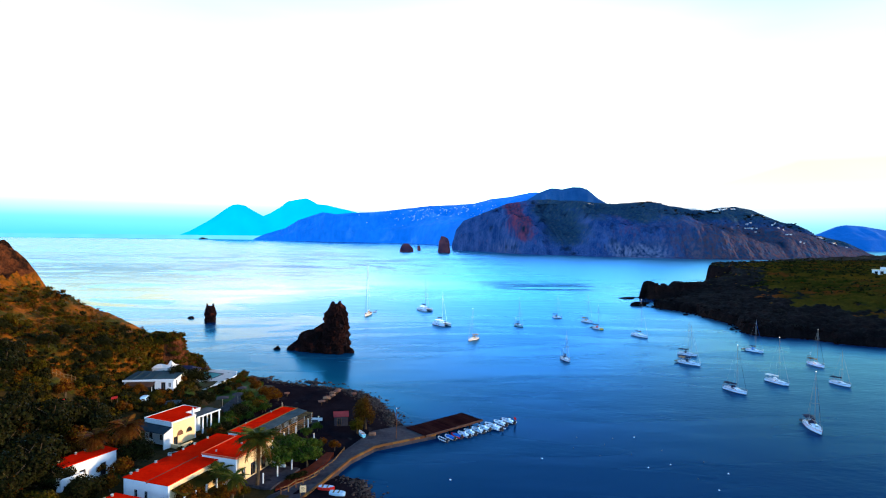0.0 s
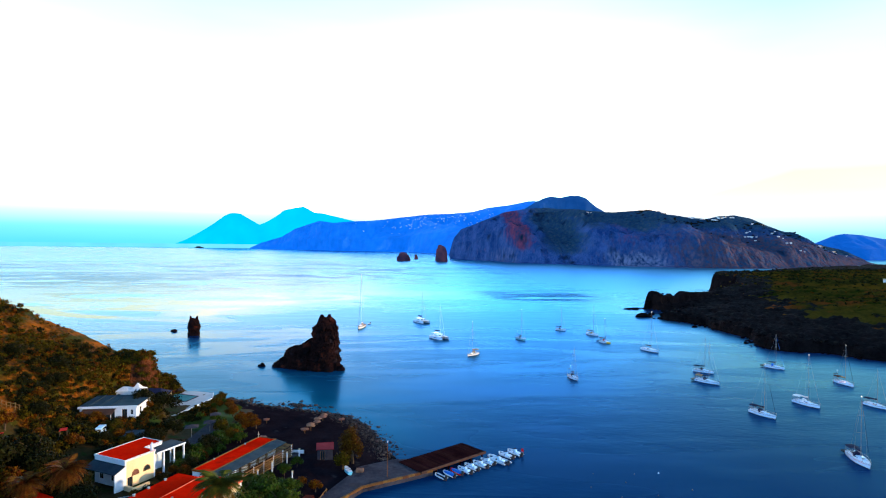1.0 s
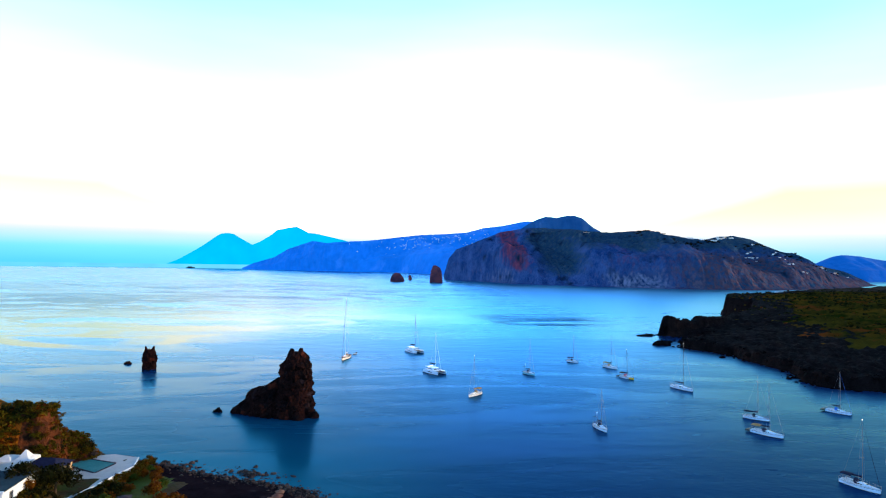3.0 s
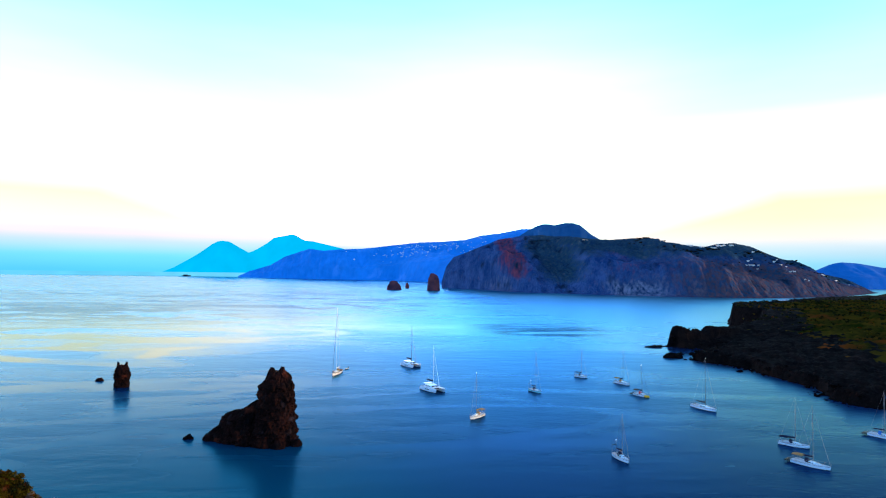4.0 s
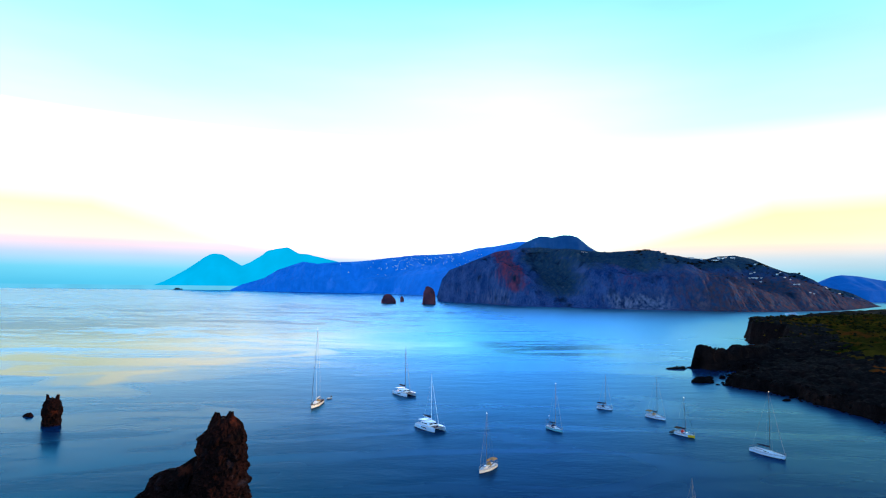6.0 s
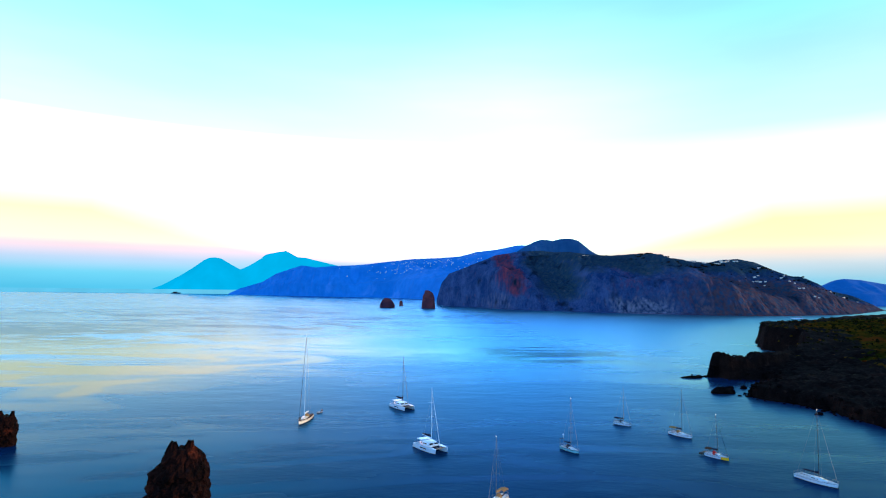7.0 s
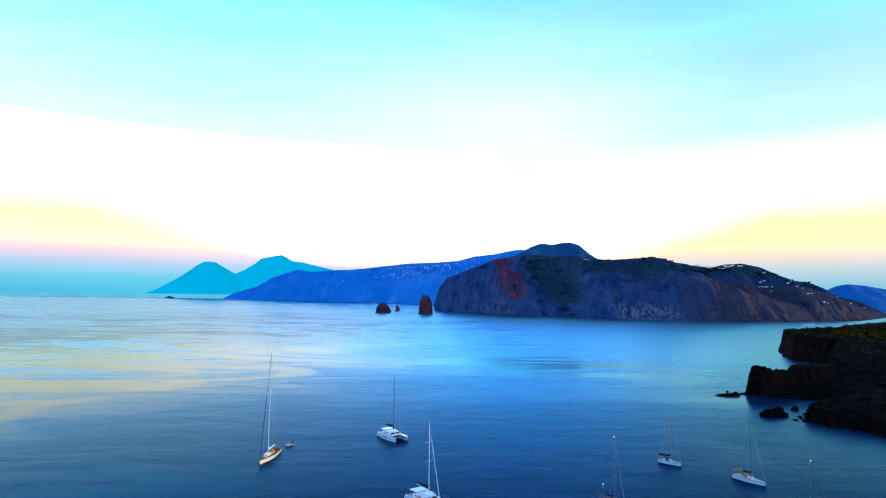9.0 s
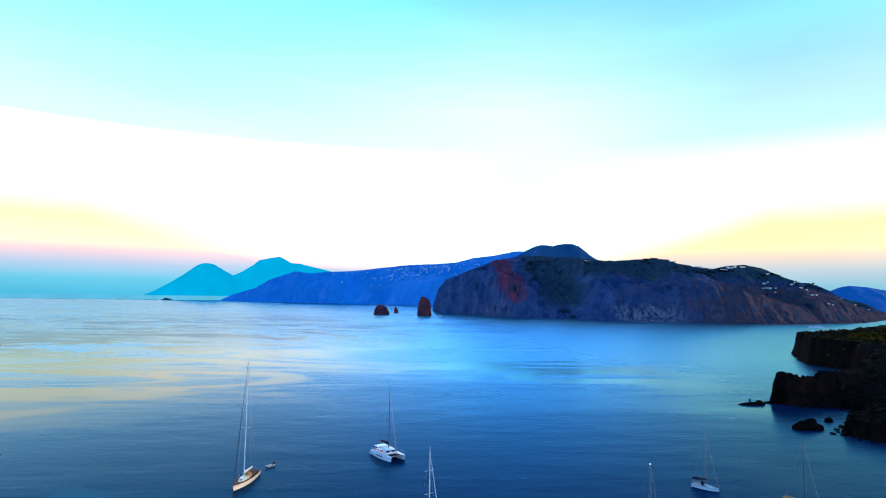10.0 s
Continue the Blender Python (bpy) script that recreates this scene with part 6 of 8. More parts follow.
# white pavilion above the pool, with dark roofs and awnings
wb = thing("pavilion", pose(-74.2, 139.8, 6.3, 0, 0, 9), "white restaurant pavilion with grey roof and brown awning", "building")
shell(wb, 0, 11.0, 0, 9.0, -1.2, 2.55, "white", {"S": [(0.6, 6.8, 0.0, 1.75, "window"), (8.2, 9.2, 0.0, 2.0, "door"), (9.8, 10.4, 0.8, 1.9, "window")], "E": [(2, 3.2, 0.6, 1.9, "window")]})
b = Build()
b.box(-0.3, 11.3, -0.3, 0.0, 2.35, 2.75, None, 0.02)
part("fascia", b, "white", wb)
b = Build()
b.box(-0.3, 11.3, 0.02, 9.3, 2.56, 2.70)
roof = part("roof", b, "grey_roof", wb)
for k in range(3):
    e = Build()
    e.box(1.5 + k * 2.2, 1.62 + k * 2.2, 0.1, 9.2, 2.71, 2.86)
    part("roof_seam", e, "grey_roof", roof)
b = Build()
b.add([(0.6, -2.2, 1.55), (7.0, -2.2, 1.55), (7.0, -0.04, 2.15), (0.6, -0.04, 2.15), (0.6, -2.2, 1.61), (7.0, -2.2, 1.61), (7.0, -0.04, 2.21), (0.6, -0.04, 2.21)], [(3, 2, 1, 0), (4, 5, 6, 7), (0, 1, 5, 4), (1, 2, 6, 5), (2, 3, 7, 6), (3, 0, 4, 7)])
part("awning", b, "awning", wb)
for k in range(3):
    post(wb, 0.8 + 3.0 * k, -2.1, -0.8, 1.54, 0.1)

pav = thing("garden_pavilion", pose(-67.6, 157.8, 4.9) @ Matrix.Scale(0.86, 4), "open pavilion with a dark navy hipped roof", "pavilion")
b = Build()
b.add([(-3.6, -3, 2.9), (3.6, -3, 2.9), (3.6, 3, 2.9), (-3.6, 3, 2.9), (-1.6, 0, 4.3), (1.6, 0, 4.3), (-3.6, -3, 2.78), (3.6, -3, 2.78), (3.6, 3, 2.78), (-3.6, 3, 2.78)],
      [(0, 1, 5, 4), (1, 2, 5), (2, 3, 4, 5), (3, 0, 4), (9, 8, 7, 6), (0, 6, 7, 1), (1, 7, 8, 2), (2, 8, 9, 3), (3, 9, 6, 0)])
part("roof", b, "navy", pav)
# cream posts and back wall paint the warm interior light under the roof
for ax, ay in ((-3.2, -2.6), (3.2, -2.6), (3.2, 2.6), (-3.2, 2.6), (0, -2.6)):
    post(pav, ax, ay, -0.8, 2.77, 0.26, "cream")
b = Build()
b.box(-3.2, 3.2, 2.2, 2.5, -0.6, 2.0)
part("bar_wall", b, "cream", pav)

tent = thing("sail_awning", pose(-74.0, 159.2, 6.0, 0, 0, 8) @ Matrix.Scale(1.25, 4) @ Matrix.Scale(0.8, 4, (0, 0, 1)), "bright white fabric awning stretched on poles", "awning")
for k, ox in enumerate((-1.2, 1.2)):
    b = Build()
    b.loft([[(ox - 1.2, -1.5, 1.9), (ox + 1.2, -1.5, 1.9), (ox + 1.2, 1.5, 1.9), (ox - 1.2, 1.5, 1.9)], [(ox - 0.6, -0.7, 2.35), (ox + 0.6, -0.7, 2.35), (ox + 0.6, 0.7, 2.35), (ox - 0.6, 0.7, 2.35)],
            [(ox - 0.08, -0.08, 2.6 + 0.8 * k), (ox + 0.08, -0.08, 2.6 + 0.8 * k), (ox + 0.08, 0.08, 2.6 + 0.8 * k), (ox - 0.08, 0.08, 2.6 + 0.8 * k)]])
    part("canopy", b, "sail", tent)
for p, q, u, v in ((-2.4, 2.4, -1.52, -1.49), (-2.4, 2.4, 1.49, 1.52), (-2.42, -2.39, -1.48, 1.48), (2.39, 2.42, -1.48, 1.48)):
    part("side_curtain", Build().box(p, q, u, v, 0.25, 1.89), "sail", tent)
for ax in (-2.3, 2.3):
    for ay in (-1.4, 1.4):
        post(tent, ax, ay, -1.2, 1.9, 0.08, "steel", "pole")

# pool terrace
tagged(part("pool_terrace", Build().slab([(-64.2, 149.5), (-61.1, 154.5), (-58.7, 169.4), (-60.4, 174.6), (-66.0, 176.4), (-71.8, 175.0), (-72.2, 166.6), (-66.5, 162.5), (-66.0, 156)], 0.3, 3.25), "pale_paving"), "pale paved terrace above the sea", "terrace", kind="structure")
POOL = [(-71.0, 169.2), (-63.9, 165.7), (-63.0, 170.8), (-70.6, 173.4)]
pool = thing("swimming_pool", pose(0, 0, 0), "small teal pool with pale rim on the terrace", "pool")
part("water", Build().slab(POOL, 3.254, 3.30), "pool", pool)
for (ax, ay), (bx_, by_) in zip(POOL, POOL[1:] + POOL[:1]):
    l = math.hypot(bx_ - ax, by_ - ay)
    part("rim", Build().box(0.0, l, -0.34, -0.005, 3.254, 3.36, pose(ax, ay, 0, 0, 0, math.degrees(math.atan2(by_ - ay, bx_ - ax))), 0.02), "concrete", pool)
b = Build()
for p, q in (((-64.2, 149.5), (-61.1, 154.5)), ((-61.1, 154.5), (-58.7, 169.4)), ((-58.7, 169.4), (-60.4, 174.6))):
    l = math.hypot(q[0] - p[0], q[1] - p[1])
    b.box(0, l, -0.20, -0.03, 3.0, 3.36, pose(p[0], p[1], 0, 0, 0, math.degrees(math.atan2(q[1] - p[1], q[0] - p[0]))), 0.03)
tagged(part("parapet", b, "white"), "low white wall round the pool terrace", "wall", kind="structure")


def gazebo(x, y, s, label):
    g = thing("square_parasol", pose(x, y, ground_z(x, y), 0, 0, 20), label, "parasol", "garden parasols")
    b = Build()
    b.add([(-s, -s, 2.3), (s, -s, 2.3), (s, s, 2.3), (-s, s, 2.3), (0, 0, 2.75), (0, 0, 2.67)], [(0, 1, 4), (1, 2, 4), (2, 3, 4), (3, 0, 4), (1, 0, 5), (2, 1, 5), (3, 2, 5), (0, 3, 5)])
    part("canopy", b, "concrete", g)
    post(g, 0, 0, -0.3, 2.66, 0.1, "steel", "pole")
    b = Build()
    b.box(-0.4, 0.4, -0.4, 0.4, -0.2, 0.1, None, 0.03)
    part("foot", b, "concrete", g)


gazebo(-51.4, 141.0, 1.35, "pale grey square garden parasol on a pole")
gazebo(-49.3, 145.2, 1.25, "pale grey square garden parasol on a pole")
gazebo(-50.2, 150.5, 1.1, "pale grey square garden parasol on a pole")
b = Build()
b.slab([(-54, 133.5), (-48.5, 134.5), (-46.3, 146), (-49, 153), (-52.5, 152.5), (-53.6, 142)], 1.2, 2.62)
tagged(part("garden_path", b, "concrete"), "grey paved garden court", "paving", kind="structure")
b = Build()
b.slab([(-66, 133), (-59, 133.6), (-59.4, 137.4), (-65.6, 137.2)], 2.5, 5.25)
tagged(part("car_park", b, "grey_roof"), "dark asphalt parking patch", "paving", kind="structure")
for (x, y, z, ry, col, lab) in ((-66.6, 134.6, 5.3, 0, "white", "white parked van on the dark parking patch"),):
    v = thing("van", pose(x, y, z, 0, 0, 12) @ Matrix.Scale(0.8, 4), lab, "van")
    b = Build()
    b.box(-0.9, 0.9, -2.1, 2.1, 0.35, 1.0, None, 0.08)
    part("body", b, "deck", v)
    b = Build()
    b.box(-0.82, 0.82, -1.9, 1.2, 1.0, 1.9, None, 0.1)
    part("cabin", b, "gel", v)
    b = Build()
    b.box(-0.84, 0.84, -1.6, 0.9, 1.25, 1.7)
    part("side_window", b, "glass", v)
    for ax in (-0.85, 0.85):
        for ay in (-1.3, 1.3):
            b = Build()
            b.tube([(ax - 0.1, ay, 0.32), (ax + 0.1, ay, 0.32)], 0.32, 14)
            part("wheel", b, "black", v)
for (x, y) in ((-68.6, 126.2), (-73.8, 117.4)):
    r_ = thing("shade_awning", pose(x, y, ground_z(x, y), 0, 0, 25), "small bright red shade cloth among trees", "awning", "red shades")
    b = Build()
    b.add([(-0.6, -0.5, 2.4), (0.6, -0.5, 2.5), (0.6, 0.5, 2.7), (-0.6, 0.5, 2.6), (-0.6, -0.5, 2.45), (0.6, -0.5, 2.55), (0.6, 0.5, 2.75), (-0.6, 0.5, 2.65)], [(3, 2, 1, 0), (4, 5, 6, 7), (0, 1, 5, 4), (1, 2, 6, 5), (2, 3, 7, 6), (3, 0, 4, 7)])
    part("cloth", b, "red", r_)
    for ax in (-0.55, 0.55):
        for ay in (-0.45, 0.45):
            post(r_, ax, ay, -0.3, 2.42 + 0.15 * (ay > 0), 0.06, "bark", "pole")


def rail_fence(pts, label, h=1.1, gap=0.9, rails=(0.45, 0.95), mat="timber", w=0.10, zfix=None, cat="fence"):
    f = thing("fence", pose(0, 0, 0), label, cat)
    for (ax, ay), (bx_, by_) in zip(pts, pts[1:]):
        l = math.hypot(bx_ - ax, by_ - ay)
        n = max(1, int(l / gap))
        prev = None
        for k in range(n + 1):
            x, y = ax + (bx_ - ax) * k / n, ay + (by_ - ay) * k / n
            z = ground_z(x, y) if zfix is None else zfix
            post(f, x, y, z - 0.3, z + h, w, mat)
            if prev:
                for r in rails:
                    b = Build()
                    b.tube([(prev[0], prev[1], prev[2] + r), (x, y, z + r)], w * 0.42, 6)
                    part("rail", b, mat, f)
            prev = (x, y, z)
    return f


rail_fence([(-80.6, 153.2), (-77.4, 154.6)], "pale wooden rail fence on the scrub slope", 1.3, 0.6, (0.5, 1.1), "timber", 0.11)
rail_fence([(-81.8, 126.2), (-78.0, 127.9)], "pale wooden rail fence on the scrub slope", 1.3, 0.6, (0.5, 1.1), "timber", 0.11)
rail_fence([(-49.4, 110.2), (-46.8, 112.6), (-43.1, 115.9), (-40.6, 118.3)], "white garden balustrade beside the lane", 1.0, 1.5, (0.35, 0.95), "white", 0.13)
rail_fence([(-25.2, 98.5), (-21.9, 104.6), (-19.6, 112.4), (-18.6, 119.2)], "rustic brown log fence beside the quay road", 1.2, 1.4, (0.55, 1.05), "timber", 0.16)
b = Build()
b.slab([(-26.6, 100.2), (-23.0, 104.2), (-20.4, 112.4), (-20.2, 117), (-21.6, 117), (-23.4, 110), (-27.4, 103.2)], 0.4, 1.28)
tagged(part("flower_bed", b, "hedge"), "reddish groundcover bed behind the fence", "flower bed", kind="structure")
hq = leaf_quads(1400, 3.3, 0.9, 0.8, 0.22, 14, 0.4, 44)
hq[..., 2] += 0.8
hd = thing("hedge", pose(-24.4, 104.6, ground_z(-24.4, 104.6), 0, 0, 52), "dark green clipped hedge beside the road", "hedge")
part("leaves", quads_build(hq), "leaf_dark", hd)
for k in range(5):
    post(hd, -2.6 + 1.3 * k, 0, -0.3, 0.8, 0.08, "bark", "stem")

# beach shed
sh = thing("beach_shed", pose(-23.4, 133.6, 0.85, 0, 0, 12), "small grey shed with red roof on the sand", "shed")
shell(sh, 0, 3.0, 0, 2.7, -0.4, 2.1, "concrete", {"S": [(0.6, 1.5, 0.0, 1.8, "door")]}, 0.15)
b = Build()
b.add([(-0.2, -0.25, 2.12), (3.2, -0.25, 2.12), (3.2, 2.9, 2.45), (-0.2, 2.9, 2.45), (-0.2, -0.25, 2.2), (3.2, -0.25, 2.2), (3.2, 2.9, 2.53), (-0.2, 2.9, 2.53)], [(3, 2, 1, 0), (4, 5, 6, 7), (0, 1, 5, 4), (1, 2, 6, 5), (2, 3, 7, 6), (3, 0, 4, 7)])
part("roof", b, "shed_roof", sh)
b = Build()
b.box(-32.0, -27.6, 134.4, 137.4, 0.4, 1.32, None, 0.03)
tagged(part("beach_terrace", b, "concrete"), "grey concrete terrace at the veranda's end", "terrace", kind="structure")
b = Build()
b.box(-29.2, -26.8, 136.6, 136.9, 0.6, 1.75, None, 0.02)
tagged(part("low_wall", b, "white"), "short white wall at the beach edge", "wall", kind="structure")
for x, y, hh in ((-26.9, 133.4, 2.0), (-28.8, 131.6, 2.0), (-30.3, 127.0, 1.8), (-31.6, 122.8, 1.8), (-22.8, 113.6, 2.6), (-25.6, 123.4, 1.6)):
    q = thing("lamp_post", pose(x, y, ground_z(x, y)), "short white garden lamp post", "lamp post", "garden lamp posts")
    post(q, 0, 0, -0.3, hh, 0.2, "white", "post")
    b = Build()
    b.box(-0.14, 0.14, -0.14, 0.14, hh, hh + 0.2, None, 0.03)
    part("cap", b, "cream", q)

# thatched sunshades in a row on the sand
for i, (x, y, s) in enumerate(((-29.7, 149.3, 1.15), (-28.7, 150.8, 1.2), (-29.3, 153.2, 1.1), (-28.2, 154.8, 1.15), (-28.6, 157.4, 1.1), (-27.8, 159.2, 1.15), (-28.0, 161.6, 1.0), (-23.2, 158.6, 0.9), (-37.2, 142.8, 1.3), (-40.0, 155.0, 0.9))):
    u = thing("thatched_sunshade", pose(x, y, ground_z(x, y), 0, 0, i * 31), "low straw thatched sunshade on the black sand", "sunshade", "beach sunshades")
    b = Build()
    s *= 0.85
    rr = np.random.RandomState(i)
    ring = [(s * math.cos(a) * rr.uniform(0.85, 1.1), s * math.sin(a) * rr.uniform(0.85, 1.1), 0.95 + rr.uniform(-0.08, 0.08)) for a in np.linspace(0, 2 * math.pi, 14, endpoint=False)]
    mid = [(p * 0.5, q * 0.5, 1.12) for p, q, _ in ring]
    b.loft([[(p * 0.96, q * 0.96, z - 0.12) for p, q, z in ring], ring, mid, [(p * 0.06, q * 0.06, 1.25) for p, q, _ in ring]])
    part("thatch", b, "thatch", u)
    post(u, 0, 0, -0.3, 1.1, 0.1, "timber", "pole")

# ---------- quay and jetty ----------
quay = thing("quay", pose(0, 0, 0), "grey concrete quay road with tan stone edge", "quay")
quay["kind"] = "structure"
b = Build()
b.slab([(-27.0, 92.0), (-22.0, 96.0), (-19.4, 104.3), (-16.4, 114.6), (-12.6, 121.3), (-0.6, 129.1), (-4.4, 134.8), (-8.6, 134.4), (-14.5, 130.6), (-17.6, 121.5), (-20.6, 112.5), (-23.6, 103.5), (-28.5, 96.5)], -2.0, 1.02)
part("road", b, "concrete", quay)
EDGE = [(-22.0, 96.0), (-19.4, 104.3), (-16.4, 114.6), (-12.6, 121.3), (-0.6, 129.1)]
for (ax, ay), (bx_, by_) in zip(EDGE, EDGE[1:]):
    l = math.hypot(bx_ - ax, by_ - ay)
    n = max(1, round(l / 1.3))
    for k in range(n):
        b = Build()
        b.box(k * l / n + 0.012, (k + 1) * l / n - 0.012, -0.10, 0.34, 0.72 if k % 2 else 0.68, 1.09 + 0.012 * (k % 3), pose(ax, ay, 0, 0, 0, math.degrees(math.atan2(by_ - ay, bx_ - ax))), 0.03)
        part("kerb_stone", b, "kerb", quay)
jet = thing("jetty", pose(-0.6, 129.1, 0, 0, 0, 42.2), "dark brown planked jetty deck on piles", "jetty")
jet["kind"] = "structure"
for k in range(48):
    b = Build()
    b.box(-2.6 + k * 0.355, -2.6 + k * 0.355 + 0.335, 0.35, 7.2, 1.10, 1.19)
    part("plank", b, "plank", jet)
for ay in (0.6, 3.7, 6.9):
    b = Build()
    b.box(-2.6, 14.4, ay - 0.1, ay + 0.1, 0.78, 1.09)
    part("beam", b, "plank", jet)
b = Build()
b.box(-2.6, 14.5, 0.10, 0.34, 0.80, 1.26, None, 0.03)
part("edge_beam", b, "awning", jet)
for k in range(6):
    for ay in (0.5, 6.8):
        b = Build()
        b.tube([(-1.8 + 3.1 * k, ay, -3), (-1.8 + 3.1 * k, ay, 0.9)], 0.17, 8)
        part("pile", b, "plank", jet)
lamp = thing("lamp_pole", pose(-8.8, 125.2, 1.02), "tall thin grey lamp pole on the quay", "lamp pole")
b = Build()
b.tube([(0, 0, 0), (0, 0, 3.5), (0, 0, 6.4)], [0.07, 0.05, 0.035], 8)
part("pole", b, "kerb", lamp)
b = Build()
b.tube([(0, 0, 6.3), (0, 0.25, 6.5), (0, 0.6, 6.45)], [0.03, 0.04, 0.10], 8)
part("lamp_head", b, "white", lamp)
b = Build()
b.box(-0.2, 0.2, -0.2, 0.2, -0.02, 0.25, None, 0.02)
part("base", b, "concrete", lamp)
sign = thing("sign_board", pose(-21.6, 98.6, 0.95, 0, 0, 10), "pale yellow information board by the quay", "sign")
b = Build()
b.box(-0.5, 0.5, -0.05, 0.05, 0.6, 1.7, None, 0.02)
part("panel", b, "cream", sign)
for k in range(4):
    b = Build()
    b.box(-0.4, 0.4 - 0.2 * (k % 2), -0.062, -0.052, 0.8 + k * 0.2, 0.86 + k * 0.2)
    part("print_bar", b, "timber", sign)
for ax in (-0.42, 0.42):
    post(sign, ax, 0.08, -0.3, 1.9, 0.09, "timber")


# ---------- boats ----------
def hull_rings(L, beam, free, stations=13, bow_up=0.28, transom=0.72, draft=0.35):
    """Cross sections of a yacht hull along +x, waterline at z = 0, stern at -L/2."""
    rings, edge = [], []
    for i in range(stations):
        t = i / (stations - 1)
        w = (transom + (1 - transom) * math.sin(min(1, t / 0.45) * math.pi / 2)) if t < 0.45 else max(0.015, math.cos((t - 0.45) / 0.55 * math.pi / 2) ** 0.72)
        hb, sh = beam / 2 * w, free * (0.92 + bow_up * t * t)
        x = -L / 2 + L * t
        rake = 0.06 * L * max(0, (t - 0.82) / 0.18)
        sec = [(x + rake * 0.5, hb, sh), (x + rake * 0.3, hb * 0.97, sh * 0.5), (x, hb * 0.86, 0.02), (x - rake * 0.4, hb * 0.5, -draft * 0.8), (x - rake * 0.6, 0, -draft)]
        ring = sec + [(p, -q, r) for p, q, r in reversed(sec[:-1])]
        rings.append(ring)
        edge.append((x + rake * 0.5, hb, sh))
    return rings, edge


def stripe(edge, z0, z1, out, lo=0, hi=None):
    """A thin band along the topsides."""
    b = Build()
    for sgn in (1, -1):
        e = edge[lo:hi]
        n = len(e)
        vs = [(x, sgn * (y * 1.0 + out), z * z1) for x, y, z in e] + [(x, sgn * (y * 0.985 + out), z * z0) for x, y, z in e]
        b.add(vs, [(i, i + 1, n + i + 1, n + i) if sgn < 0 else (i + 1, i, n + i, n + i + 1) for i in range(n - 1)])
    return b


def bow_hoop(L, zs, edge, fwd):
    pts = [edge[-3] if fwd else edge[2], edge[-1] if fwd else edge[0]]
    (ax, ay, az), (bx_, by_, bz) = pts
    by_ = max(by_, 0.12)
    top = [(ax, ay * 0.9, az + 0.6), (bx_, by_ * 0.9, bz + 0.62), (bx_, -by_ * 0.9, bz + 0.62), (ax, -ay * 0.9, az + 0.6)]
    b = Build().tube(top, 0.025, 5)
    for p, q in zip(top, [(ax, ay * 0.93, az), (bx_ - 0.05, by_ * 0.9, bz), (bx_ - 0.05, -by_ * 0.9, bz), (ax, -ay * 0.93, az)]):
        b.tube([q, p], 0.022, 5)
    return b


